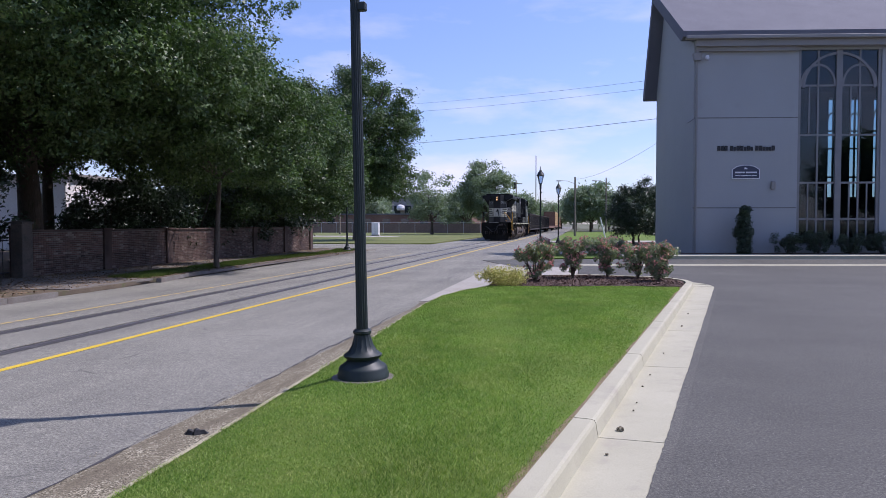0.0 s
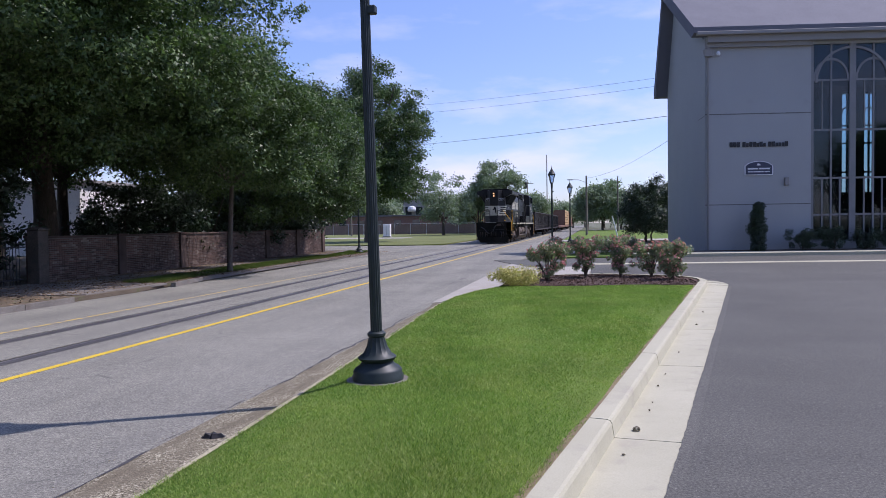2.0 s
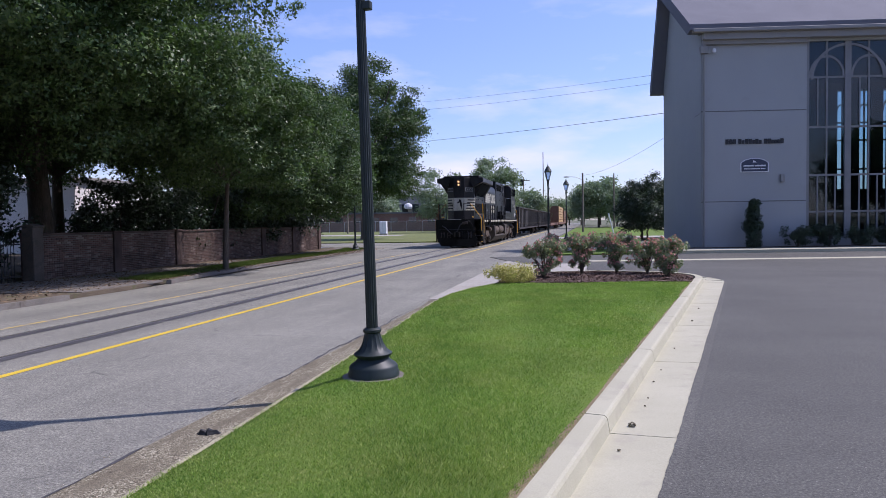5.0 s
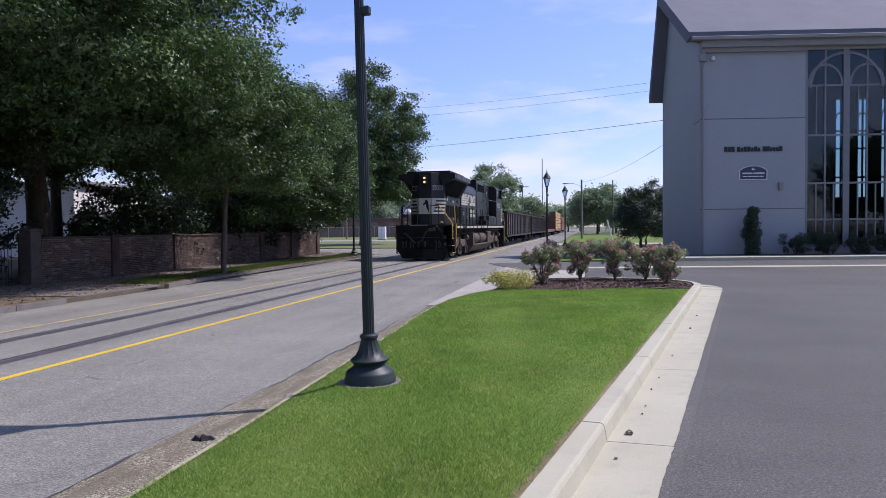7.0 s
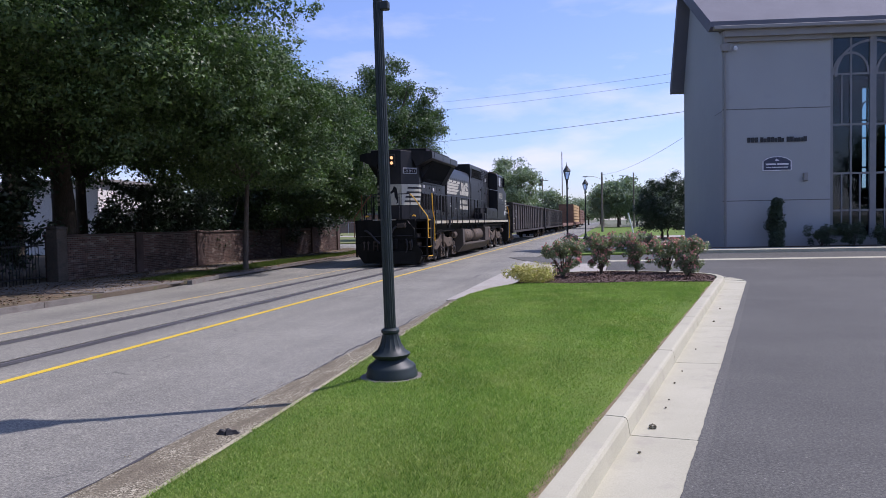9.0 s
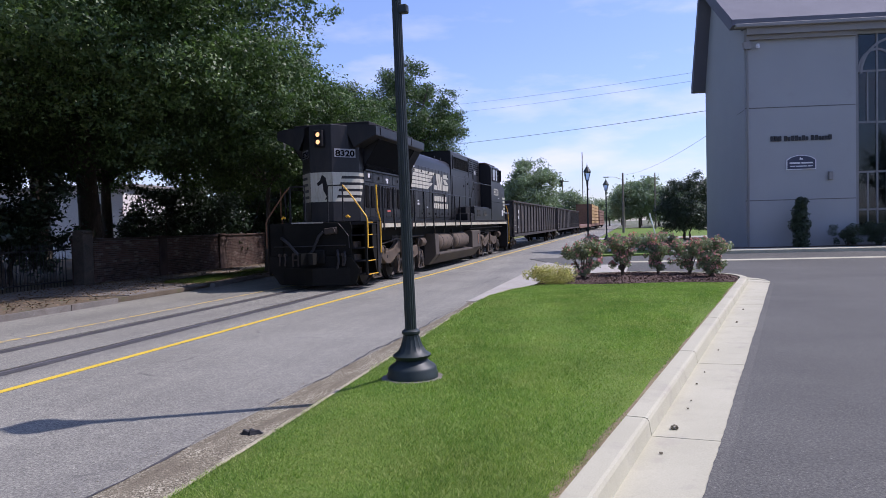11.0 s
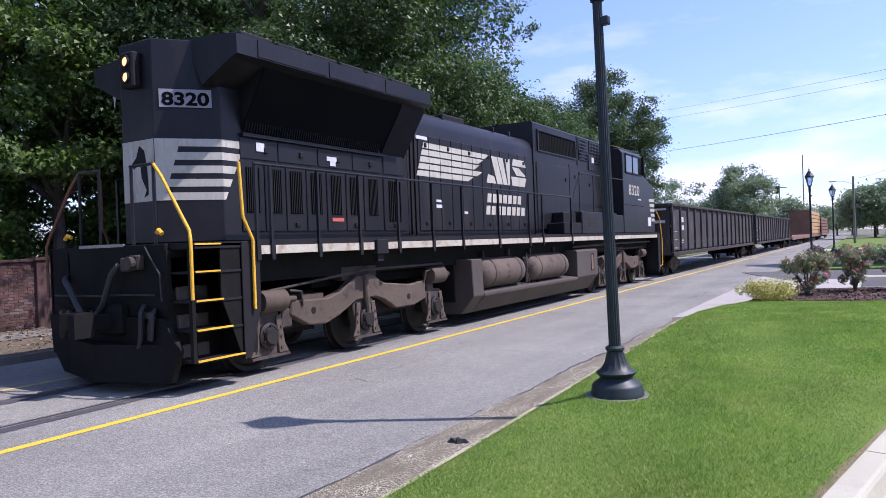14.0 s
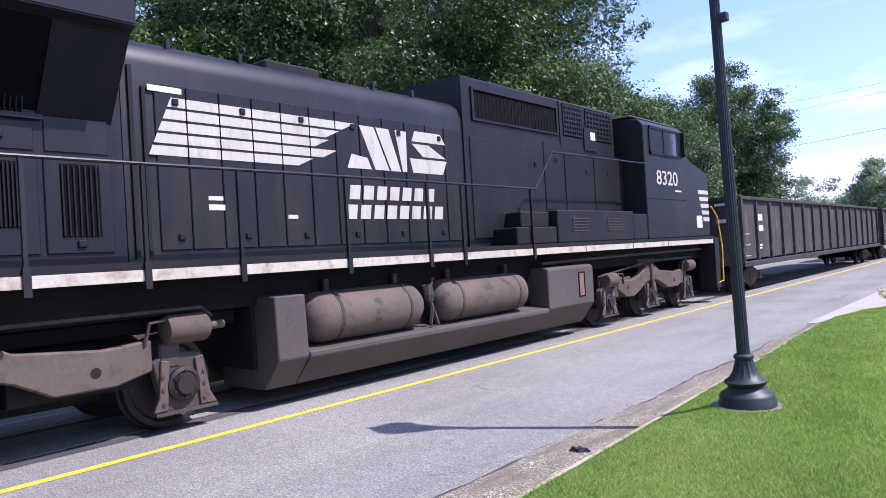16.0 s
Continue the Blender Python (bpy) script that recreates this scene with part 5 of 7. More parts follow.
def loco_truck(L, axles, flip):
    """Cast side frames with hump, axle boxes, brake cylinders and springs on both sides."""
    a1, a2, a3 = axles
    for s in (1, -1):
        x0, x1 = s * 1.03, s * 1.19
        pts = [(a1 + 0.48, 0.98), (a1 + 1.30, 0.96), (a1 + 1.65, 1.05), (a2 - 0.25, 1.26), (a2 + 0.22, 1.27), (a2 + 0.55, 1.10), (a3 - 0.85, 1.02), (a3 - 0.35, 1.06), (a3 - 0.35, 0.72),
               (a3 - 0.75, 0.62), (a3 - 1.35, 0.62), (a2 + 0.55, 0.80), (a2 + 0.28, 0.88), (a2 - 0.25, 0.86), (a2 - 0.70, 0.66), (a1 + 1.25, 0.56), (a1 + 0.85, 0.58), (a1 + 0.45, 0.78)]
        f = P("side_frame", "grime", L, prism(pts, "x", x0, x1, 0.02))
        for k in (a1 + 0.95, a3 - 0.95):
            P("frame_hole", "loco_dark", f, lambda bm, k=k: add_lathe(bm, [(0.055, s * 1.15), (0.055, s * 1.194)], (0, k, 0.80), 12, "x"))
        for u in axles:
            box = [(u - 0.30, 0.24), (u + 0.36, 0.24), (u + 0.27, 0.40), (u + 0.24, 0.86), (u - 0.16, 0.90), (u - 0.34, 0.80), (u - 0.25, 0.42)]
            j = P("axle_box", "grime_dark", L, prism(box, "x", s * 1.02, s * 1.15, 0.015))
            for d, wd in ((-1, 0.16), (1, 0.20)):
                P("pedestal_plate", "grime", j, prism([(u + d * (0.20 + wd), 0.26), (u + d * 0.20, 0.26), (u + d * 0.15, 0.80), (u + d * 0.25, 0.82), (u + d * (0.17 + wd * 0.75), 0.40)], "x", s * 1.151, s * 1.185, 0.008))
                for q in (0.34, 0.50, 0.64):
                    P("bolt", "grime_dark", j, lambda bm: add_lathe(bm, [(0.022, s * 1.18), (0.022, s * 1.20), (0.0, s * 1.20)], (0, u + d * 0.245, q), 6, "x"))
            P("bearing_cap", "wheel_steel", j, lambda bm, u=u: (add_lathe(bm, [(0.19, s * 1.14), (0.19, s * 1.20), (0.15, s * 1.22), (0.13, s * 1.21), (0.11, s * 1.26)], (0, u, 0.53), 18, "x"),
                                                                [add_lathe(bm, [(0.018, s * 1.21), (0.018, s * 1.235)], (0, u + 0.145 * math.cos(q), 0.53 + 0.145 * math.sin(q)), 6, "x") for q in (0.5, 1.55, 2.6, 3.65, 4.7, 5.75)]), smooth=True)
            P("pedestal_tie", "grime_dark", j, boxes(((min(s * 1.04, s * 1.2), u - 0.34, 0.215), (max(s * 1.04, s * 1.2), u + 0.40, 0.25))))
        for u, d in ((a1 + 0.15, 1), (a3 + 0.12, -1)):
            z = 1.02 if d > 0 else 1.14
            c = P("brake_cylinder", "grime", L, lambda bm: add_lathe(bm, [(0.06, -0.32), (0.15, -0.30), (0.165, -0.24), (0.165, 0.16), (0.13, 0.20), (0.05, 0.24), (0.05, 0.42)][::1], (s * 1.16, u, z), 16, "y"), smooth=True)
            P("brake_pipe", "grime_dark", c, tube([(s * 1.2, u + d * 0.28, z + 0.12), (s * 1.22, u + d * 0.5, z + 0.10), (s * 1.2, u + d * 0.55, z - 0.12)], 0.022, 6))
            P("brake_rigging", "grime_dark", c, boxes(((min(s * 1.08, s * 1.16), u + d * 0.25 - 0.12, z - 0.42), (max(s * 1.08, s * 1.16), u + d * 0.25 + 0.12, z - 0.14), 0.02)))
        P("damper", "grime", L, lambda bm: add_tube(bm, [(s * 1.2, a2 - 0.03, 1.28), (s * 1.22, a2, 0.62)], 0.055, 10))
        P("truck_pipe", "grime_dark", L, tube([(s * 1.18, a1 - 0.45, 0.90), (s * 1.2, a1 - 0.5, 1.12), (s * 1.2, a1 + 0.4, 1.20), (s * 1.2, a2, 1.36), (s * 1.2, a3 + 0.25, 1.36), (s * 1.19, a3 + 0.38, 1.25)], 0.022, 6))
        P("spring_pocket", "grime_dark", L, boxes(((min(s * .8, s * 1.08), a2 - 0.5, 1.2), (max(s * .8, s * 1.08), a2 + 0.45, 1.42))))
        P("spring_pad", "grime", L, boxes(((min(s * .85, s * 1.1), a1 + 0.8, 0.95), (max(s * .85, s * 1.1), a1 + 1.3, 1.05), 0.01)))
    P("truck_bolster", "loco_dark", L, boxes(((-0.95, a1 + 0.4, 0.55), (0.95, a2 - 0.55, 0.85)), ((-0.95, a2 + 0.55, 0.55), (0.95, a3 - 0.4, 0.85)), ((-0.7, a2 - 0.4, 0.9), (0.7, a2 + 0.4, 1.45))))
    for u in axles:
        wheelset(L, u)


def build_loco():
    L = thing("locomotive", "black diesel locomotive with white stripes and lit headlights", "locomotive", pose(TRACK, train_y(0), 0))
    H = 0.90                                   # half width of the hood
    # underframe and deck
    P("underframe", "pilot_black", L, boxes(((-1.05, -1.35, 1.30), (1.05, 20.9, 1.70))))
    P("deck", "loco_dark", L, boxes(((-1.5, -0.38, 1.82), (1.5, 20.9, 1.90)), ((-1.5, -1.35, 1.80), (1.5, -0.38, 1.88))))
    for lo, hi in (((-0.62, 0.45, 0.42), (0.62, 1.75, 1.09)), ((-0.62, 2.75, 0.42), (0.62, 4.0, 1.09)), ((-0.8, 1.5, 1.1), (0.8, 5.6, 1.28)), ((-0.62, 15.1, 0.42), (0.62, 19.0, 1.28))):
        P("motor_casing", "pilot_black", L, boxes((lo, hi, 0.02)))
    posts = [-0.32, -0.05, 0.92, 1.92, 3.01, 4.15, 5.29, 6.94, 8.59, 9.42, 11.46]
    edges = [-0.36, 0.92, 1.92, 2.3, 2.62, 3.01, 4.15, 5.29, 6.94, 8.59, 9.42, 11.46, 13.4, 15.6, 17.6, 20.8]
    for s in (1, -1):
        for a, b in zip(edges, edges[1:]):
            if (a, b) == (2.3, 2.62):
                P("jacking_pad", "loco_dark", L, boxes(((min(s * 1.44, s * 1.56), a, 1.62), (max(s * 1.44, s * 1.56), b, 1.86), 0.01), ((min(s * 1.4, s * 1.5), a + .08, 1.5), (max(s * 1.4, s * 1.5), b - .08, 1.62))))
                continue
            P("sill_stripe", "sill_white", L, boxes(((min(s * 1.40, s * 1.505), a + 0.012, 1.70), (max(s * 1.40, s * 1.505), b - 0.012, 1.818))))
    # hood: tapered nose, straight middle, rounded shoulders
    nose = [(-0.34, -1.0), (0.34, -1.0), (H, -0.33), (H, 4.25), (-H, 4.25), (-H, -0.33)]
    P("radiator_hood", "loco_black", L, prism(nose, "z", 1.90, 4.66, 0.012))
    sec = [(-H, 1.90), (H, 1.90), (H, 4.16), (0.84, 4.36), (0.70, 4.47), (0.40, 4.55), (-0.40, 4.55), (-0.70, 4.47), (-0.84, 4.36), (-H, 4.16)]
    P("engine_hood", "loco_black", L, prism(sec, "y", 4.252, 10.30), smooth=True)
    P("equipment_hood", "loco_black", L, prism([(-0.93, 1.90), (0.93, 1.90), (0.93, 3.90), (-0.93, 3.90)], "y", 10.302, 16.5))
    # flared radiator wings
    wing = [(-0.45, 4.71), (0.45, 4.71), (1.30, 4.64), (1.55, 4.60), (1.55, 4.34), (1.42, 4.30), (0.905, 3.50), (-0.905, 3.50), (-1.42, 4.30), (-1.55, 4.34), (-1.55, 4.60), (-1.30, 4.64)]

    def wings(bm):
        add_prism(bm, wing, "y", 0.02, 4.15)
        for s in (1, -1):
            add_prism(bm, [(s * 0.55, 4.70), (s * 1.30, 4.64), (s * 1.55, 4.60), (s * 1.55, 4.34), (s * 1.42, 4.30), (s * 0.86, 4.02)], "y", -0.60, 0.018)
    w = P("radiator_wing", "loco_black", L, wings)
    # roof screens and louvres of the radiator
    for k in range(6):
        P("roof_screen", "loco_dark", w, boxes(((-1.2, -0.2 + k * 0.72, 4.66), (1.2, 0.42 + k * 0.72, 4.80), 0.02)))
    for s in (1, -1):
        for k in range(3):
            a = -0.25 + k * 1.47
            P("wing_panel", "loco_black", w, boxes(((min(s * 1.55, s * 1.562), a + 0.02, 4.36), (max(s * 1.55, s * 1.562), a + 1.44, 4.585))))

        def fins(bm):
            for k in range(62):
                u = 0.06 + k * 0.052
                add_prism(bm, [(s * 0.905, 3.44), (s * 0.905, 3.52), (s * 0.99, 3.60), (s * 0.95, 3.46)], "y", u, u + 0.014)
        o = P("intake_fin", "loco_dark", w, fins)
        o["kind"] = "stuff"
        # Near-black screen also covers the wing frames, painting in the underside's shade.
        P("intake_screen", "screen_black", w, lambda bm: add_prism(bm, [(s * 0.912, 3.49), (s * 1.425, 4.285), (s * 1.385, 4.29), (s * 0.90, 3.53)], "y", 0.021, 3.38))
        P("intake_ledge", "loco_black", w, boxes(((min(s * 0.9, s * 0.97), 0.0, 3.39), (max(s * 0.9, s * 0.97), 3.42, 3.44))))
        P("wing_bracket", "loco_dark", w, prism([(s * 0.905, 3.42), (s * 1.43, 4.27), (s * 0.905, 4.27)], "y", 3.382, 4.13))
        for u in (0.9, 2.6):
            P("wing_light", "grime", w, boxes(((min(s * 1.16, s * 1.3), u, 4.13), (max(s * 1.16, s * 1.3), u + 0.26, 4.17))))
    # lower hood doors with louvred grilles
    for s in (1, -1):
        x = s * H
        doors = [(-0.02, 0.42), (0.44, 0.86), (0.88, 1.32), (1.34, 1.80), (1.83, 2.30), (2.33, 2.80), (2.83, 3.36), (3.42, 4.10)]
        for i, (a, b) in enumerate(doors):
            d = P("hood_door", "loco_black", L, boxes(((min(x, x + s * 0.022), a, 2.03), (max(x, x + s * 0.022), b, 3.03), 0.008)))
            z0 = 2.20 if i == 7 else 2.30
            g0, g1 = ((a + b) / 2 - 0.135, (a + b) / 2 + 0.135) if i < 7 else (a + 0.15, b - 0.13)
            P("grille_well", "screen_black", d, boxes(((min(x + s * 0.018, x + s * 0.026), g0, z0), (max(x + s * 0.018, x + s * 0.026), g1, 2.96))))

            def slats(bm):
                n = 7
                for k in range(n):
                    u = g0 + (g1 - g0) * (k + 0.3) / n
                    add_prism(bm, [(x + s * 0.024, u), (x + s * 0.044, u - 0.008), (x + s * 0.046, u + 0.004), (x + s * 0.026, u + 0.016)], "z", z0 + 0.01, 2.95)
            P("louvre", "loco_dark", d, slats)
            if i in (2, 5, 7):
                P("latch", "loco_dark", d, boxes(((min(x + s * 0.022, x + s * 0.05), (a + b) / 2 - 0.045, 2.09), (max(x + s * 0.022, x + s * 0.05), (a + b) / 2 + 0.045, 2.17), 0.01)))
        for a, b in ((-0.02, 0.70), (0.74, 1.60), (1.64, 2.50), (2.54, 3.34)):
            d = P("upper_panel", "loco_black", L, boxes(((min(x, x + s * 0.016), a, 3.08), (max(x, x + s * 0.016), b, 3.375), 0.006)))
            P("latch", "loco_dark", d, boxes(((min(x + s * 0.016, x + s * 0.045), a + 0.45, 3.18), (max(x + s * 0.016, x + s * 0.045), a + 0.53, 3.27), 0.01)))
        P("upper_panel", "loco_black", L, boxes(((min(x, x + s * 0.016), 3.44, 3.08), (max(x, x + s * 0.016), 4.08, 4.0), 0.006)))
        # engine room doors
        es = [4.62, 5.02, 5.46, 5.93, 6.38, 6.86, 7.33, 7.80, 8.28, 8.78, 9.28, 9.76, 10.24]
        for i, (a, b) in enumerate(zip(es, es[1:])):
            d = P("engine_door", "loco_black", L, boxes(((min(x, x + s * 0.022), a + 0.012, 2.03), (max(x, x + s * 0.022), b - 0.012, 3.96), 0.008)))
            if i % 2 == 0:
                for z in (2.14, 3.72):
                    P("latch", "loco_dark", d, boxes(((min(x + s * 0.022, x + s * 0.05), b - 0.18, z), (max(x + s * 0.022, x + s * 0.05), b - 0.10, z + 0.08), 0.01)))
        P("hood_seam", "loco_dark", L, boxes(((min(x, x + s * 0.03), 4.33, 1.95), (max(x, x + s * 0.03), 4.38, 4.12)), ((min(x, x + s * 0.03), 4.48, 1.95), (max(x, x + s * 0.03), 4.52, 3.9))))
        # lower doors of the electrical section
        x = s * 0.93
        for a, b, c, d in ((10.45, 12.86, 2.05, 3.88), (12.90, 13.66, 2.60, 4.02), (13.72, 14.96, 2.60, 3.84), (15.02, 16.0, 2.60, 3.84)):
            P("cabinet_door", "loco_black", L, boxes(((min(x, x + s * 0.02), a, c), (max(x, x + s * 0.02), b, d), 0.008)))
            P("latch", "loco_dark", L, boxes(((min(x + s * 0.02, x + s * 0.045), b - 0.35, d - 0.42), (max(x + s * 0.02, x + s * 0.045), b - 0.27, d - 0.32), 0.01)))
    # dynamic brake and blower housing above them, flush with the sides
    hs = [(-0.93, 3.902), (0.93, 3.902), (0.93, 4.93), (0.88, 4.97), (-0.88, 4.97), (-0.93, 4.93)]
    D = P("brake_housing", "loco_black", L, prism(hs, "y", 10.302, 16.1))
    for s in (1, -1):
        P("brake_grille", "screen_black", D, boxes(((min(s * 0.925, s * 0.936), 10.62, 4.22), (max(s * 0.925, s * 0.936), 13.46, 4.74))))
        for a, b, c, d in ((10.56, 13.52, 4.74, 4.78), (10.56, 13.52, 4.18, 4.22), (10.56, 10.62, 4.22, 4.74), (13.46, 13.52, 4.22, 4.74)):
            P("grille_frame", "loco_black", D, boxes(((min(s * 0.925, s * 0.965), a, c), (max(s * 0.925, s * 0.965), b, d))))
        P("housing_seam", "loco_dark", D, boxes(((min(s * 0.925, s * 0.95), 13.60, 3.95), (max(s * 0.925, s * 0.95), 13.64, 4.92))))

        def bars(bm):
            for k in range(24):
                add_box(bm, (min(s * 0.934, s * 0.944), 10.66 + k * 0.118, 4.23), (max(s * 0.934, s * 0.944), 10.68 + k * 0.118, 4.73))
        P("grille_bar", "pilot_black", D, bars)
        for a, b in ((13.76, 14.58), (14.74, 15.96)):
            def mesh(bm):
                for k in range(8):
                    add_box(bm, (min(s * 0.934, s * 0.95), a + k * (b - a) / 8, 4.24), (max(s * 0.934, s * 0.95), a + (k + 0.35) * (b - a) / 8, 4.88))
                for k in range(7):
                    z = 4.22 + k * 0.104
                    add_box(bm, (min(s * 0.934, s * 0.955), a, z), (max(s * 0.934, s * 0.955), b, z + 0.035))
            P("blower_screen", "screen_black", D, boxes(((min(s * 0.925, s * 0.936), a, 4.2), (max(s * 0.925, s * 0.936), b, 4.9))))
            P("blower_grille", "loco_black", D, mesh)
        P("blower_cover", "loco_black", D, boxes(((min(s * 0.93, s * 0.962), 14.62, 3.95), (max(s * 0.93, s * 0.962), 15.18, 4.46), 0.006)))
        P("sticker", "chalk", D, boxes(((min(s * 0.962, s * 0.966), 14.9, 4.2), (max(s * 0.962, s * 0.966), 15.12, 4.38))))
    P("exhaust_stack", "loco_dark", L, boxes(((-0.35, 6.6, 4.5), (0.35, 7.6, 4.72), 0.03)))
    for u in (4.9, 5.9, 8.3, 9.2):
        for q in (0.70, -0.76):
            P("lifting_lug", "loco_black", L, boxes(((q, u, 4.40), (q + 0.06, u + 0.06, 4.56), 0.008)))
    # cab and short nose
    cabsec = [(-1.48, 1.90), (1.48, 1.90), (1.48, 4.66), (1.36, 4.80), (0.8, 4.88), (-0.8, 4.88), (-1.36, 4.80), (-1.48, 4.66)]
    cab = P("cab", "loco_black", L, prism(cabsec, "y", 16.55, 19.05, 0.02))
    P("cab_roof", "grime", cab, boxes(((-1.2, 16.5, 4.87), (1.2, 19.1, 4.92), 0.02)))
    nosep = [(19.052, 1.90), (20.9, 1.90), (20.9, 3.68), (19.052, 4.14)]
    N = P("short_nose", "loco_black", L, prism(nosep, "x", -1.40, 1.40, 0.03))
    for s in (1, -1):
        for a, b, mt in ((16.92, 17.70, "cab_glass"), (17.76, 18.72, "cab_glass")):
            P("cab_window", mt, cab, boxes(((min(s * 1.484, s * 1.490), a, 4.02), (max(s * 1.484, s * 1.490), b, 4.60))))
        P("window_surround", "loco_dark", cab, boxes(*(((min(s * 1.48, s * 1.505), a, c), (max(s * 1.48, s * 1.505), b, d)) for a, b, c, d in
                                                       ((16.86, 18.80, 4.60, 4.66), (16.86, 18.80, 3.96, 4.02), (16.86, 16.92, 3.96, 4.66), (17.70, 17.76, 3.96, 4.66), (18.72, 18.80, 3.96, 4.66)))))
        P("window_visor", "loco_dark", cab, boxes(((min(s * 1.48, s * 1.60), 18.80, 4.0), (max(s * 1.48, s * 1.60), 18.83, 4.64))))
        P("cab_seam", "loco_dark", cab, boxes(((min(s * 1.48, s * 1.487), 16.56, 2.86), (max(s * 1.48, s * 1.487), 19.04, 2.88))))
        for k in range(5):
            z = 3.20 - k * 0.19
            P("nose_stripe", "loco_white", N, prism([(20.10 + k * 0.07, z), (20.88, z), (20.88, z - 0.11), (20.14 + k * 0.07, z - 0.11)], "x", s * 1.40, s * 1.405))
        P("nose_sticker", "chalk", N, boxes(((min(s * 1.4, s * 1.406), 19.9, 2.15), (max(s * 1.4, s * 1.406), 20.3, 2.48))))
        text_mesh("8320", 0.36, "loco_white", cab, Matrix.Translation((s * 1.488, 17.83, 3.24)) @ Matrix.Rotation(radians(90 * s), 4, 'Z') @ Matrix.Rotation(radians(90), 4, 'X') @ Matrix.Diagonal((1.35, 1, 1, 1)), 0.004)
        P("stencil_bar", "chalk", cab, boxes(((min(s * 1.484, s * 1.489), 18.3, 3.08), (max(s * 1.484, s * 1.489), 18.7, 3.12))))
        # running board boxes before the cab
        bx = P("battery_box", "loco_black", L, boxes(((min(s * .935, s * 1.48), 12.4, 1.90), (max(s * .935, s * 1.48), 15.75, 2.55), 0.02)))
        for a in (12.95, 14.45):
            def lv(bm):
                for k in range(5):
                    add_box(bm, (min(s * 1.48, s * 1.495), a, 2.12 + k * 0.06), (max(s * 1.48, s * 1.495), a + 0.7, 2.145 + k * 0.06))
            P("louvre", "grime_dark", bx, lv)
        P("locker", "loco_black", L, boxes(((min(s * .935, s * 1.46), 15.78, 1.90), (max(s * .935, s * 1.46), 16.54, 2.50), 0.02)))
        P("toolbox_step", "loco_dark", L, boxes(((min(s * .955, s * 1.47), 11.0, 1.90), (max(s * .955, s * 1.47), 12.36, 2.22), 0.02)))
        P("toolbox_step", "loco_dark", L, boxes(((min(s * .955, s * 1.30), 11.4, 2.222), (max(s * .955, s * 1.30), 12.38, 2.52), 0.02)))
    # side rails
    for s in (1, -1):
        x = s * 1.50
        P("handrail", "loco_black", L, tube([(x, -0.35, 2.92), (x, 11.62, 2.92), (x, 12.29, 3.65), (x, 16.6, 3.70)], 0.020, 8))
        for u in posts:
            P("handrail_post", "loco_black", L, boxes(((x - 0.022, u - 0.02, 1.62), (x + 0.022, u + 0.02, 2.90)), ((min(x, x + s * 0.035), u - 0.035, 1.62), (max(x, x + s * 0.035), u + 0.035, 1.90))))
    # air reservoirs, tank and boxes below the deck
    for s in (1, -1):
        for a, b in ((6.35, 8.58), (8.92, 11.45)):
            t = P("air_reservoir", "grime", L, lambda bm: add_lathe(bm, [(0.10, a), (0.24, a + 0.05), (0.33, a + 0.18), (0.345, a + 0.3), (0.345, b - 0.3), (0.33, b - 0.18), (0.24, b - 0.05), (0.10, b)], (s * 1.12, 0, 1.06), 24, "y"), smooth=True)
            for u in (a + 0.45, b - 0.45):
                P("strap", "grime_dark", t, lambda bm: (add_lathe(bm, [(0.352, u), (0.352, u + 0.05)], (s * 1.12, 0, 1.06), 24, "y"), add_box(bm, (s * 1.12 - 0.03, u - 0.02, 1.40), (s * 1.12 + 0.03, u + 0.06, 1.56))))
        # tank body: a shelf under the reservoirs, sides that slope in below, full-height end boxes
        P("fuel_tank", "tank_grime", L, prism([(s * 0.2, 0.24), (s * 1.13, 0.24), (s * 1.45, 0.60), (s * 1.45, 0.67), (s * 0.95, 0.73), (s * 0.2, 0.73)], "y", 6.24, 11.95, 0.012))
        P("fuel_tank_end", "tank_grime", L, prism([(s * 0.2, 0.24), (s * 1.13, 0.24), (s * 1.45, 0.66), (s * 1.45, 1.40), (s * 1.38, 1.44), (s * 0.2, 1.44)], "y", 11.96, 13.72, 0.015))
        P("fuel_tank_end", "tank_grime", L, prism([(s * 0.2, 0.24), (s * 1.13, 0.24), (s * 1.45, 0.62), (s * 1.42, 1.40), (s * 0.2, 1.44)], "y", 5.76, 6.23, 0.015))
        P("tank_gauge", "screen_black", L, boxes(((min(s * 1.45, s * 1.458), 13.10, 0.80), (max(s * 1.45, s * 1.458), 13.36, 1.30))))
        P("gauge_plate", "deck_wood", L, boxes(((min(s * 1.458, s * 1.464), 13.13, 0.82), (max(s * 1.458, s * 1.464), 13.30, 1.27))))
        P("air_piping", "grime_dark", L, lambda bm: (add_tube(bm, [(s * 1.3, 8.6, 1.35), (s * 1.32, 8.75, 1.0), (s * 1.3, 8.72, 0.7), (s * 1.3, 8.5, 0.66)], 0.035, 6), add_tube(bm, [(s * 1.28, 8.85, 1.45), (s * 1.3, 8.7, 1.2), (s * 1.3, 8.9, 0.72)], 0.03, 6),
                                                     add_lathe(bm, [(0.07, 1.1), (0.09, 1.2), (0.06, 1.35)], (s * 1.33, 8.68, 0), 8)))
        P("cable_conduit", "grime_dark", L, tube([(s * 1.3, 12.0, 1.52), (s * 1.32, 15, 1.55), (s * 1.3, 20.3, 1.56)], 0.03, 6))
    P("tank_core", "loco_dark", L, boxes(((-1.0, 5.7, 0.5), (1.0, 13.6, 1.45))))
    loco_truck(L, (0.14, 2.42, 4.66), False)
    loco_truck(L, (14.90, 17.18, 19.55), True)
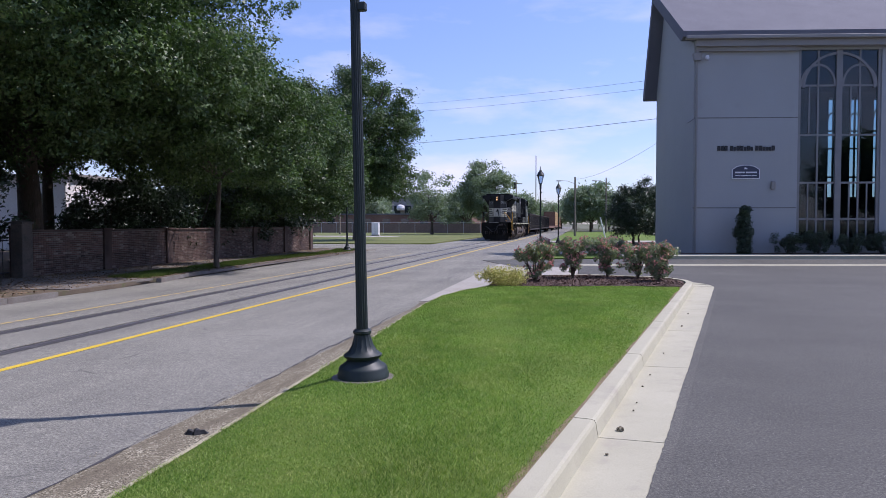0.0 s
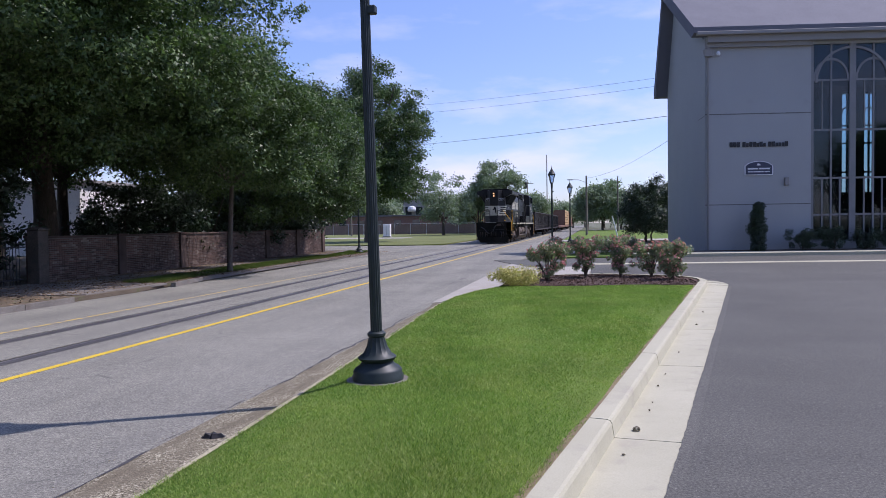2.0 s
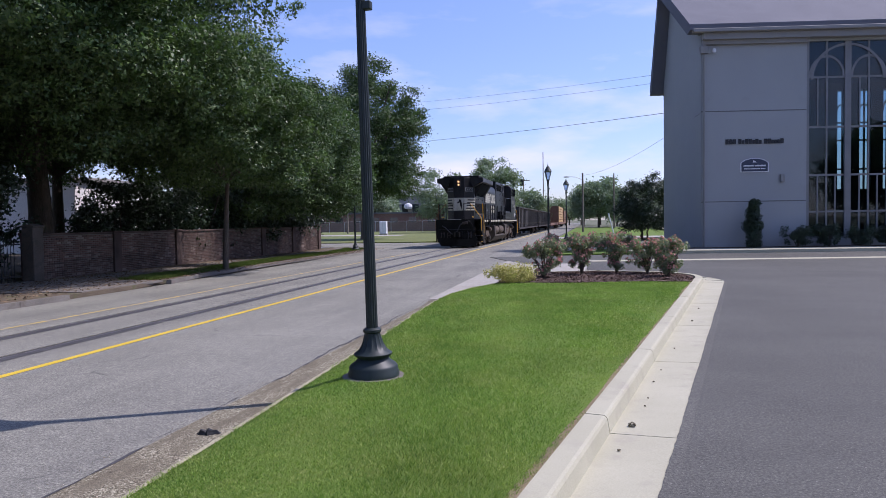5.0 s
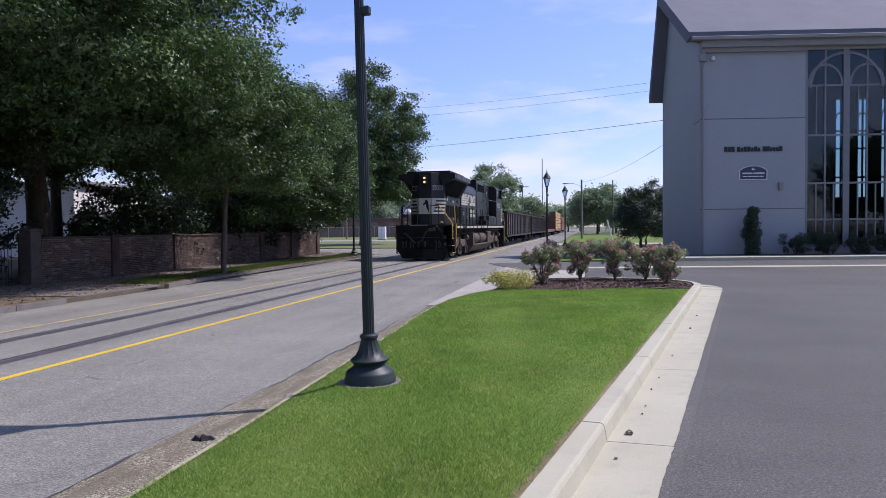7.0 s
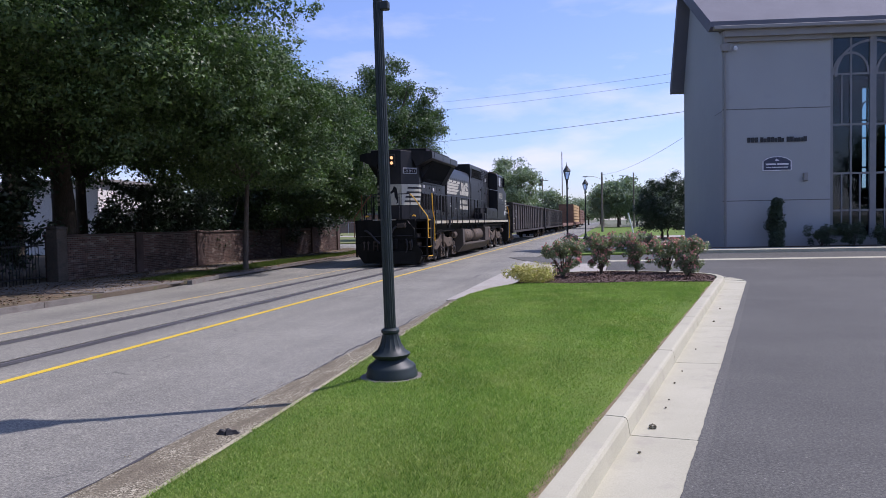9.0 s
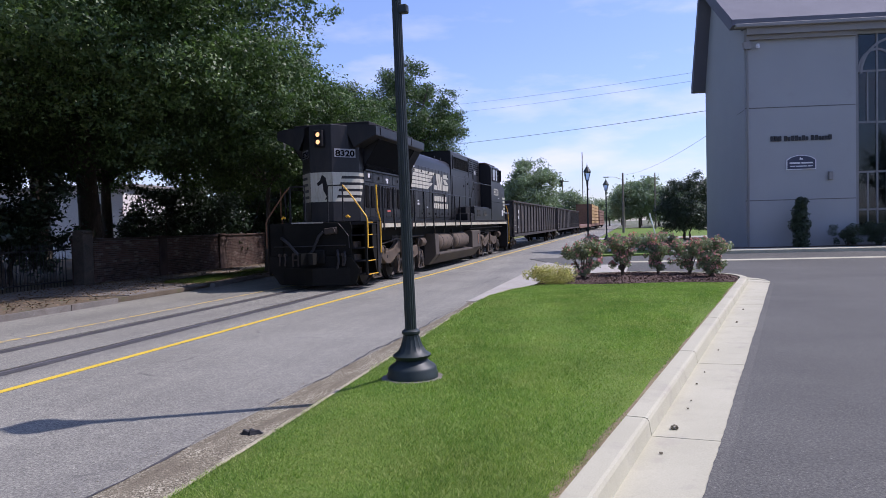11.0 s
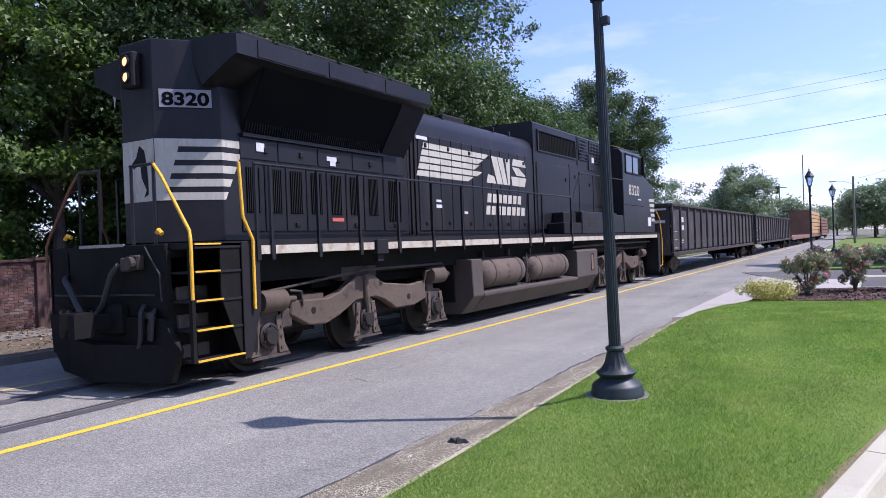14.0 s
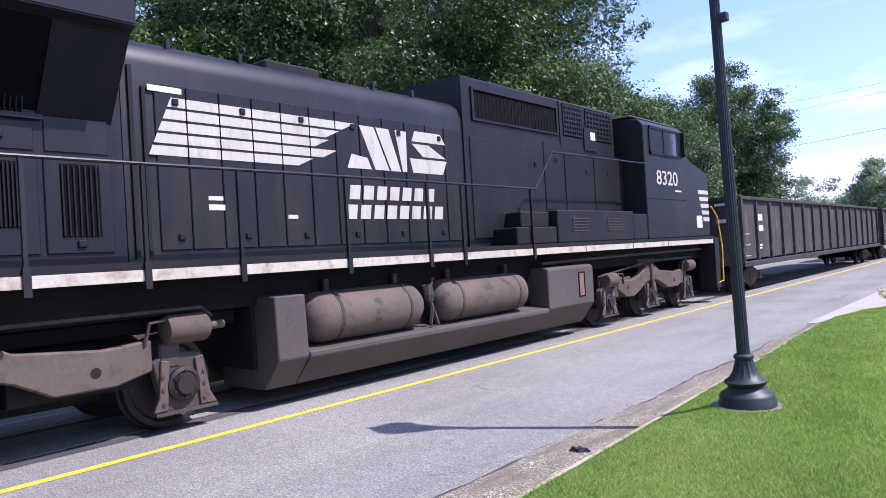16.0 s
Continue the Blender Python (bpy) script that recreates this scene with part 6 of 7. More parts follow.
    # markings: stripes on the nose that wrap the corners, emblem as plain shapes
    side = Vector((H - 0.34, 0.67, 0)).normalized()
    for s in (1, -1):
        def on_nose(p, z, lift=0.004):
            """A point on the tapered nose face, p metres from its inner edge (beyond its length it runs on along the side)."""
            ln = math.hypot(H - 0.34, 0.67)
            if p <= ln:
                q = Vector((0.34, -1.0, 0)) + side * p + Vector((side.y, -side.x, 0)) * lift
            else:
                q = Vector((H + lift + 0.001, -0.33 + p - ln, 0))
            return Vector((s * q.x, q.y, z))
        ln = math.hypot(H - 0.34, 0.67)

        def quad(bm, p0, p1, z0, z1, dp=0.0, lift=0.004):
            ps = [p0, p1] if (p1 <= ln or p0 >= ln) else [p0, ln, p1]
            for a, b in zip(ps, ps[1:]):
                aa, bb = a, b
                v = [on_nose(aa, z0, lift), on_nose(bb - (dp if b == p1 else 0), z0, lift), on_nose(bb, z1, lift), on_nose(aa, z1, lift)]
                bm.faces.new([bm.verts.new(q) for q in v])
        for k in range(5):
            z1 = 3.31 - k * 0.183
            P("nose_stripe", "loco_white", L, lambda bm: quad(bm, 0.27 - k * 0.05, ln + 0.42 - k * 0.085, z1 - 0.105, z1, 0.05, 0.006))
        P("nose_panel", "loco_white", L, lambda bm: (bm.faces.new([bm.verts.new(on_nose(p, z)) for p, z in ((0.003, 2.47), (0.10, 2.47), (0.34, 3.31), (0.003, 3.31))]), bm.faces.new([bm.verts.new((s * x, -1.004, z)) for x, z in ((0.0, 2.47), (0.335, 2.47), (0.335, 3.31), (0.0, 3.31))])))
        # number board on a pale frame
        fr = P("number_board", "loco_dark", L, lambda bm: quad(bm, 0.07, 0.77, 3.722, 3.992, 0, 0.010))
        P("board_face", "board_grey", fr, lambda bm: quad(bm, 0.082, 0.758, 3.734, 3.980, 0, 0.013))
        mid = on_nose(0.42, 3.767, 0.016)
        ang = math.atan2(side.y, side.x * s)
        if s > 0:
            rot = Matrix.Rotation(ang, 4, 'Z')
        else:
            rot = Matrix.Rotation(ang + math.pi, 4, 'Z')
        text_mesh("8320", 0.172, "screen_black", fr, Matrix.Translation(mid) @ rot @ Matrix.Rotation(radians(90), 4, 'X') @ Matrix.Diagonal((1.28, 1, 1, 1)), 0.008)
        # flag of five bars on the engine doors, ragged where it meets the emblem
        X = s * (H + 0.027)
        ends = [7.72, 7.40, 7.20, 7.34, 6.90]

        def poly(bm, pts):
            bm.faces.new([bm.verts.new((X, u, z)) for u, z in pts])
        for k in range(5):
            z1 = 3.81 - k * 0.143
            a = 4.83 - k * 0.062
            cuts = [e for e in (5.02, 5.46, 5.93, 6.38, 6.86, 7.33) if a + 0.05 < e < ends[k] - 0.30]

            def stripe(bm):
                lo, low_lo = a, a - 0.05
                for e in cuts:
                    poly(bm, [(lo, z1), (e - 0.009, z1), (e - 0.009, z1 - 0.112), (low_lo, z1 - 0.112)])
                    lo = low_lo = e + 0.009
                poly(bm, [(lo, z1), (ends[k], z1), (ends[k] - 0.26, z1 - 0.112), (low_lo, z1 - 0.112)])
            P("flag_stripe", "loco_white", L, stripe)
        emblem = [[(7.53, 3.15), (8.02, 3.15), (7.94, 3.32), (7.62, 3.36)], [(7.80, 3.80), (8.10, 3.80), (8.40, 3.15), (8.10, 3.15)], [(8.14, 3.80), (8.42, 3.80), (8.66, 3.15), (8.44, 3.15)],
                  [(8.56, 3.80), (8.82, 3.80), (8.80, 3.15), (8.70, 3.15)],
                  [(9.02, 3.83), (9.66, 3.83), (9.78, 3.66), (8.94, 3.66)], [(8.94, 3.62), (9.34, 3.62), (9.78, 3.42), (9.20, 3.42)], [(8.88, 3.38), (9.80, 3.38), (9.68, 3.15), (8.94, 3.15)]]
        for e in emblem:
            P("emblem_piece", "loco_white", L, lambda bm: poly(bm, e))
        for z0, row in ((2.69, [(0, 7, .27)]), (2.40, [(0, 8, .27)])):
            n = row[0][1]
            for k in range(n):
                a = 7.50 + k * 0.278 + (0.03 if z0 > 2.5 else -0.05)
                P("lettering_bar", "loco_white", L, lambda bm: poly(bm, [(a, z0), (a + 0.205, z0), (a + 0.24, z0 + 0.21), (a + 0.035, z0 + 0.21)]))
        for u, z, w, h, mt in ((0.28, 3.2, .16, .13, "chalk"), (1.84, 3.19, .33, .07, "chalk"), (1.92, 3.11, .14, .08, "chalk"), (1.93, 2.19, .30, .06, "red_sticker"), (4.55, 3.86, .42, .07, "chalk"),
                               (5.25, 2.62, .20, .05, "chalk"), (5.25, 2.50, .22, .07, "chalk"), (6.42, 2.40, .16, .05, "chalk"), (10.62, 3.64, .12, .13, "chalk"), (10.6, 3.80, .14, .10, "red_sticker"), (12.4, 3.94, .16, .06, "red_sticker")):
            P("sticker", mt, L, boxes(((min(X - s * .006, X + s * .002), u, z), (max(X - s * .006, X + s * .002), u + w, z + h))))
    # dark rearing emblem on the nose panel, as a plain shape
    P("nose_emblem", "loco_dark", L, lambda bm: bm.faces.new([bm.verts.new((x, -1.008, z)) for x, z in ((0.10, 2.52), (0.16, 2.62), (0.06, 2.80), (0.04, 3.0), (-0.10, 2.92), (-0.14, 3.0), (-0.04, 3.08), (0.03, 3.24), (0.14, 3.16), (0.18, 2.96), (0.2, 2.76), (0.2, 2.56))]))
    hl = P("headlight_housing", "loco_dark", L, boxes(((-0.13, -1.14, 4.02), (0.13, -1.0, 4.50), 0.02)))
    for z in (4.155, 4.365):
        P("headlight", "headlight", hl, lambda bm: add_lathe(bm, [(0.064, -1.145), (0.060, -1.152), (0.0, -1.156)], (0.0, 0, z), 16, "y"))
        P("bezel", "loco_dark", hl, lambda bm: add_lathe(bm, [(0.066, -1.138), (0.068, -1.172), (0.088, -1.172), (0.09, -1.138)], (0.0, 0, z), 18, "y"))
    P("mirror_sign", "chalk", L, prism([(-1.50, 4.30), (-1.40, 4.30), (-1.46, 4.05)], "y", -0.34, -0.33))
    # leading end: pilot, steps, coupler, hoses, rails
    F = -1.42
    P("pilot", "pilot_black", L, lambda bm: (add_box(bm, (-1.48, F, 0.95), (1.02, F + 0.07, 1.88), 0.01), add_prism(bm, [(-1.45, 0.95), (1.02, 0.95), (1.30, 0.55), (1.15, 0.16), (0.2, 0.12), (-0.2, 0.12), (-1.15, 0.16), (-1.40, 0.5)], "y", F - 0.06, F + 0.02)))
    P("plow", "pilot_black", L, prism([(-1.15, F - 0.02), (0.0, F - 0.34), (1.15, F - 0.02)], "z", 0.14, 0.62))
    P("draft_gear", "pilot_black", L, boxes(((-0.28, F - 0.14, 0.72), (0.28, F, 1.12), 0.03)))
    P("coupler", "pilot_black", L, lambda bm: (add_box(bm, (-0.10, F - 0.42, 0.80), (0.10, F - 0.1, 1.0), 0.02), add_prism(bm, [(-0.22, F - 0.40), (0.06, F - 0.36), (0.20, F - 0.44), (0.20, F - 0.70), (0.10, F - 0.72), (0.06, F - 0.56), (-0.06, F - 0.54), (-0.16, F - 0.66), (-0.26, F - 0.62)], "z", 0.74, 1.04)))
    P("hose", "rubber", L, tube([(-1.08, F - 0.02, 1.46), (-0.98, F - 0.10, 1.43), (-0.82, F - 0.14, 1.33), (-0.66, F - 0.16, 1.16), (-0.50, F - 0.17, 1.00), (-0.36, F - 0.17, 0.93), (-0.20, F - 0.17, 0.95), (-0.05, F - 0.16, 1.10), (0.04, F - 0.15, 1.30), (0.13, F - 0.14, 1.50), (0.26, F - 0.12, 1.62)], 0.042, 9), smooth=True)
    P("hose", "rubber", L, tube([(0.62, F - 0.02, 1.10), (0.68, F - 0.12, 1.02), (0.72, F - 0.16, 0.80), (0.66, F - 0.14, 0.60), (0.56, F - 0.12, 0.54)], 0.032, 8), smooth=True)
    P("hose", "rubber", L, tube([(0.84, F - 0.02, 1.06), (0.88, F - 0.10, 1.0), (0.90, F - 0.13, 0.82), (0.84, F - 0.1, 0.68)], 0.028, 8), smooth=True)
    P("hose_hanger", "grime_dark", L, boxes(((-0.72, F - 0.10, 0.66), (-0.68, F, 1.02)), ((-0.56, F - 0.10, 0.66), (-0.52, F, 1.02)), ((-0.72, F - 0.12, 0.98), (-0.52, F - 0.06, 1.03)), ((-0.72, F - 0.12, 0.82), (-0.52, F - 0.06, 0.86))))
    P("chain", "rubber", L, tube([(0.66, F - 0.02, 1.86), (0.80, F - 0.05, 1.72), (0.98, F - 0.05, 1.5), (1.0, F - 0.05, 1.16)], 0.012, 5))
    for x in (-1.12, -0.95, 0.66, 0.80):
        P("glad_hand", "grime_dark", L, lambda bm: (add_lathe(bm, [(0.045, F - 0.10), (0.055, F - 0.06), (0.03, F)], (x, 0, 0.98), 8, "y"), add_tube(bm, [(x, F - 0.06, 0.98), (x + 0.03, F - 0.12, 0.82), (x, F - 0.1, 0.68)], 0.025, 6)))
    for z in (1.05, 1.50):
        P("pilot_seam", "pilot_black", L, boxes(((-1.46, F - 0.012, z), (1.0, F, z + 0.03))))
    P("receptacle", "grime_dark", L, lambda bm: (add_box(bm, (0.28, F - 0.12, 1.54), (0.46, F, 1.72), 0.02), add_lathe(bm, [(0.085, F - 0.19), (0.07, F - 0.1)], (0.54, 0, 1.65), 12, "y"), add_box(bm, (0.44, F - 0.11, 1.56), (0.64, F, 1.75), 0.02)))
    P("uncoupling_lever", "rubber", L, tube([(-1.3, F - 0.06, 1.22), (-0.3, F - 0.08, 1.22), (0.35, F - 0.08, 1.24), (0.9, F - 0.06, 1.24)], 0.014, 6))
    P("pilot_edge", "sidewalk", L, boxes(((-0.75, F - 0.02, 1.86), (0.2, F + 0.02, 1.90))))
    for s in (1, -1):
        x0, x1 = sorted((s * 1.02, s * 1.50))
        P("step_well", "pilot_black", L, boxes(((x0, -0.62, 0.40), (x1, -0.38, 1.88)), ((x0 if s > 0 else x1 - 0.03, F, 0.42), (x0 + 0.03 if s > 0 else x1, -0.62, 1.80))))
        P("step_column", "loco_dark", L, prism([(-0.62, 0.34), (-0.50, 0.34), (-0.30, 1.0), (-0.30, 1.88), (-0.62, 1.88)], "x", s * 1.47, s * 1.515, 0.006))
        P("step_post", "pilot_black", L, boxes(((min(s * 1.44, s * 1.5), F, 0.40), (max(s * 1.44, s * 1.5), F + 0.05, 1.88))))
        P("step_side", "pilot_black", L, prism([(-0.95, 1.88), (-0.62, 1.88), (-0.62, 0.44), (-0.66, 0.44), (-0.80, 0.80), (-0.95, 1.16)], "x", s * 1.46, s * 1.485))
        for z, e in ((0.42, -0.60), (0.80, -0.80), (1.16, -0.94), (1.52, -0.97), (1.86, -0.95)):
            st = P("step", "loco_dark", L, boxes(((x0, F + 0.06, z - 0.03), (x1, -0.622, z))))
            P("step_edge", "safety_yellow", st, boxes(((min(s * 1.47, s * 1.515), F + 0.06, z - 0.014), (max(s * 1.47, s * 1.515), e, z + 0.006))))
            for a in ((-1.30, -1.06), (-1.03, -0.84)) if z in (0.42, 0.80, 1.16) else ():
                P("step_riser", "grime", st, boxes(((min(s * 1.03, s * 1.10), a[0], z), (max(s * 1.03, s * 1.10), a[1], z + 0.17), 0.01)))
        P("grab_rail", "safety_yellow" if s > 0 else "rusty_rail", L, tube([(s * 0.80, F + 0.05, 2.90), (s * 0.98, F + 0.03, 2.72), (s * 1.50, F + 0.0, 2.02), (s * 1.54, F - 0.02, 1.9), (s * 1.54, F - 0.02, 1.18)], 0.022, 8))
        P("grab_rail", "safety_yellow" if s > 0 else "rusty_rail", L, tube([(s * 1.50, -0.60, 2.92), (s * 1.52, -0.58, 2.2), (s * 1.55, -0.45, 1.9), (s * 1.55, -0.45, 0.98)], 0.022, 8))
        for x in (0.35, 0.80):
            P("end_post", "loco_black", L, tube([(s * x, F + 0.05, 1.86), (s * x, F + 0.05, 2.90)], 0.022, 6))
        P("end_rail", "loco_black", L, tube([(s * 0.33, F + 0.05, 2.90), (s * 0.82, F + 0.05, 2.90)], 0.02, 6))
        P("release_handle", "safety_yellow", L, tube([(s * 0.92, F - 0.02, 2.02), (s * 0.98, F - 0.04, 2.05), (s * 1.04, F - 0.04, 2.0)], 0.03, 6))
        # rear steps and rails
        P("rear_step_well", "loco_dark", L, boxes(((x0, 20.9, 0.42), (x1, 21.25, 1.85))))
        P("rear_grab_rail", "safety_yellow", L, tube([(s * 1.46, 20.92, 2.75), (s * 1.50, 21.25, 2.45), (s * 1.52, 21.45, 1.6), (s * 1.52, 21.4, 0.6), (s * 1.48, 21.1, 0.55)], 0.022, 8))
    P("rear_pilot", "loco_dark", L, boxes(((-1.4, 21.26, 0.3), (1.4, 21.36, 1.85)), ((-0.1, 21.3, 0.78), (0.1, 22.9, 1.02))))
    return L


def car_truck(C, u):
    for s in (1, -1):
        pts = [(u - 1.05, 0.62), (u - 0.75, 0.66), (u - 0.35, 0.80), (u + 0.35, 0.80), (u + 0.75, 0.66), (u + 1.05, 0.62), (u + 1.05, 0.36), (u + 0.7, 0.38), (u + 0.3, 0.22), (u - 0.3, 0.22), (u - 0.7, 0.38), (u - 1.05, 0.36)]
        f = P("side_frame", "grime_dark", C, prism(pts, "x", s * 0.96, s * 1.08, 0.015))
        P("springs", "grime", f, lambda bm: [add_lathe(bm, [(0.06, 0.30), (0.075, 0.32), (0.06, 0.38), (0.075, 0.44), (0.06, 0.5), (0.07, 0.56)], (s * 1.09, u + d, 0), 8) for d in (-0.16, 0, 0.16)])
        for d in (-0.88, 0.88):
            P("bearing_cap", "grime", f, lambda bm: add_lathe(bm, [(0.12, s * 1.06), (0.12, s * 1.14), (0.06, s * 1.16)], (0, u + d, 0.46), 12, "x"))
    P("bolster", "loco_dark", C, boxes(((-0.95, u - 0.2, 0.5), (0.95, u + 0.2, 0.85))))
    for d in (-0.88, 0.88):
        wheelset(C, u + d, 0.46)


def gondola(u0, u1, ribs, label):
    """An open gondola wagon: ribbed sides, top chord, ends, floor, two trucks. u0, u1 along the train."""
    C = thing("gondola_wagon", label, "freight wagon", pose(TRACK, train_y(0) + u0, 0), "gondola wagons")
    n = u1 - u0
    z0, z1 = 0.92, 3.13
    P("floor", "gondola", C, boxes(((-1.42, 0.1, 0.98), (1.42, n - 0.1, 1.1))))
    P("centre_sill", "loco_dark", C, boxes(((-0.35, -0.5, 0.72), (0.35, n + 0.5, 0.98))))
    for s in (1, -1):
        P("side_sheet", "gondola_panel", C, boxes(((min(s * 1.38, s * 1.42), 0.0, z0), (max(s * 1.38, s * 1.42), n, z1 - 0.05))))
        P("top_chord", "gondola", C, boxes(((min(s * 1.34, s * 1.52), 0.0, z1 - 0.12), (max(s * 1.34, s * 1.52), n, z1), 0.02)))
        P("side_sill", "gondola", C, boxes(((min(s * 1.36, s * 1.53), 0.0, z0 - 0.05), (max(s * 1.36, s * 1.53), n, z0 + 0.12), 0.015)))
        base = None
        for k in range(ribs + 1):
            u = 0.12 + (n - 0.24) * k / ribs
            if base is None:
                bm = B()
                add_prism(bm, [(s * 1.42, -0.09), (s * 1.50, -0.06), (s * 1.50, 0.06), (s * 1.42, 0.09)], "z", z0 + 0.121, z1 - 0.121)
                base = part("rib", bm, "gondola", C)
                base.matrix_basis = pose(0, u, 0)
            else:
                share("rib", base, C, pose(0, u, 0))
        P("stencil_bar", "chalk", C, boxes(*(((min(s * 1.42, s * 1.424), 1.85, z), (max(s * 1.42, s * 1.424), 1.85 + w, z + h)) for z, w, h in ((2.35, 0.62, 0.22), (2.0, 0.66, 0.2), (1.5, 0.5, 0.05), (1.4, 0.42, 0.05)))))
        P("grab_iron", "sill_white", C, boxes(*(((min(s * 1.5, s * 1.56), 0.12, 1.2 + 0.35 * k), (max(s * 1.5, s * 1.56), 0.55, 1.225 + 0.35 * k)) for k in range(3))))
    for u in (0.0, n - 0.06):
        P("end_sheet", "gondola_panel", C, boxes(((-1.42, u, z0), (1.42, u + 0.06, z1)), *(((-1.42, u - 0.06, z), (1.42, u + 0.12, z + 0.1)) for z in (1.5, 2.1, 2.7, 3.03))))
    P("end_stencil", "chalk", C, boxes(((0.7, -0.07, 2.85), (1.25, -0.062, 2.93))))
    P("end_stencil", "chalk", C, boxes(((0.75, -0.07, 2.3), (1.2, -0.062, 2.42))))
    for u in (2.0, n - 2.0):
        car_truck(C, u)
    return C


def flat_wagon(u0, u1, label, load=None):
    C = thing("flat_wagon", label, "freight wagon", pose(TRACK, train_y(0) + u0, 0), "flat wagons")
    n = u1 - u0
    P("deck", "deck_wood", C, boxes(((-1.45, 0, 0.98), (1.45, n, 1.22), 0.02)))
    P("centre_sill", "loco_dark", C, boxes(((-0.35, -0.5, 0.66), (0.35, n + 0.5, 0.98))))
    P("side_sill", "deck_wood", C, boxes(((1.38, 0.4, 0.75), (1.50, n - 0.4, 1.1), 0.02), ((-1.50, 0.4, 0.75), (-1.38, n - 0.4, 1.1), 0.02)))
    for u in (0.4, n - 0.5):
        P("bulkhead", "deck_wood", C, boxes(((-1.45, u, 1.22), (1.45, u + 0.14, load or 1.5))))
    for u in (2.0, n - 2.0):
        car_truck(C, u)
    return C


def lumber_stack(u0, u1, label, mat, tall):
    S = thing("lumber_load", label, "lumber", pose(TRACK, train_y(0) + u0, 1.22), "wagon loads")
    n = u1 - u0
    k = 0
    z = 0.0
    while z < tall - 0.3:
        y = 0.0
        while y < n - 2:
            w = min(4.9, n - y)
            P("bundle", mat, S, boxes(((-1.35, y + 0.05, z + 0.05), (1.35, y + w - 0.05, z + 0.58), 0.02)))
            y += w
        z += 0.62
    return S


loco = build_loco()
CARS = [(loco, 0.0, 0.0)]
CARS.append((gondola(23.45, 48.4, 16, "rusty black open gondola wagon with ribbed sides"), 23.45, 0.0))
CARS.append((gondola(50.2, 78.4, 17, "long dark gondola wagon coupled behind the first"), 50.2, 0.0))
CARS.append((flat_wagon(80.2, 110.5, "empty brown bulkhead flat wagon"), 80.2, 0.0))
CARS.append((flat_wagon(112.3, 142.0, "brown bulkhead flat wagon under a lumber load", 4.9), 112.3, 0.0))
CARS.append((lumber_stack(113.2, 141.0, "stacked bundles of yellow lumber on a flat wagon", "lumber", 3.7), 113.2, 1.22))
CARS.append((flat_wagon(144.0, 174.0, "brown bulkhead flat wagon at the train's rear", 4.0), 144.0, 0.0))
CARS.append((lumber_stack(145.0, 173.0, "stacked bundles of reddish lumber on a flat wagon", "deck_wood", 3.0), 145.0, 1.22))


# ---------------------------------------------------------------- no-parking sign, street clutter
M["sign_post"] = surface("green_sign_post", (0.06, 0.085, 0.075), (0.09, 0.115, 0.10), 3, 50, 0.5, 0.3)
M["sign_red"] = surface("sign_red", (0.45, 0.05, 0.05), (0.52, 0.07, 0.06), 3, 50, 0.5)


def parking_sign(m):
    s = thing("parking_sign", "white parking sign with red bars on green post", "road sign", m)
    P("post", "sign_post", s, boxes(((-0.03, -0.02, -0.1), (0.03, 0.02, 2.72))))
    pl = P("plate", "sign_white", s, boxes(((-0.155, -0.03, 2.28), (0.155, -0.022, 2.76), 0.003)))
    for z, tall, wide, word in ((2.645, 0.075, 1.0, "NO"), (2.535, 0.065, 0.8, "PARKING"), (2.44, 0.05, 0.9, "ANY"), (2.345, 0.05, 0.9, "TIME")):
        o = text_mesh(word, tall, "sign_red", pl, Matrix.Translation((0, -0.034, z)) @ Matrix.Rotation(radians(90), 4, 'X') @ Matrix.Diagonal((wide, 1, 1, 1)), 0.002)
        o.name = "lettering"


parking_sign(pose(-14.15, 11.7, 0.11, 0, 0, 45))


def debris():
    rng = random.Random(5)
    r = thing("dark_rag", "crumpled dark rag lying in the gutter", "litter", pose(-3.13, 5.213, 0.005, 0, 0, 20))
    bm = B()
    pts = [(math.cos(a) * rng.uniform(0.05, 0.13), math.sin(a) * rng.uniform(0.03, 0.06)) for a in [k * 0.52 for k in range(12)]]
    top = [bm.verts.new((x * 0.7, y * 0.7, rng.uniform(0.01, 0.045))) for x, y in pts]
    low = [bm.verts.new((x, y, 0.0)) for x, y in pts]
    c = bm.verts.new((0, 0, 0.03))
    for i in range(12):
        j = (i + 1) % 12
        bm.faces.new((low[i], low[j], top[j], top[i]))
        bm.faces.new((top[i], top[j], c))
    part("cloth", bm, "iron", r)
    for x, y, s in ((0.44, 5.95, 0.035), (0.34, 5.3, 0.014), (0.72, 7.6, 0.012), (0.83, 8.2, 0.01), (1.05, 9.6, 0.013), (1.5, 12.2, 0.02), (0.55, 6.9, 0.01), (0.66, 6.6, 0.012), (1.9, 13.9, 0.018)):
        p = kerb_line(y, 0.12 + (x % 0.1))
        bm = B()
        bmesh.ops.create_icosphere(bm, subdivisions=1, radius=s)
        for v in bm.verts:
            v.co = Vector((v.co.x * rng.uniform(0.9, 1.5), v.co.y * rng.uniform(0.7, 1.2), v.co.z * rng.uniform(0.5, 0.8)))
        o = mesh_ob("pebble", bm, "gutter")
        o.matrix_basis = pose(p.x, p.y, 0.022 + s * 0.35, 0, 0, rng.uniform(0, 180))
        tagged(o, "small loose stone in the concrete gutter", "stone", "loose stones")


debris()


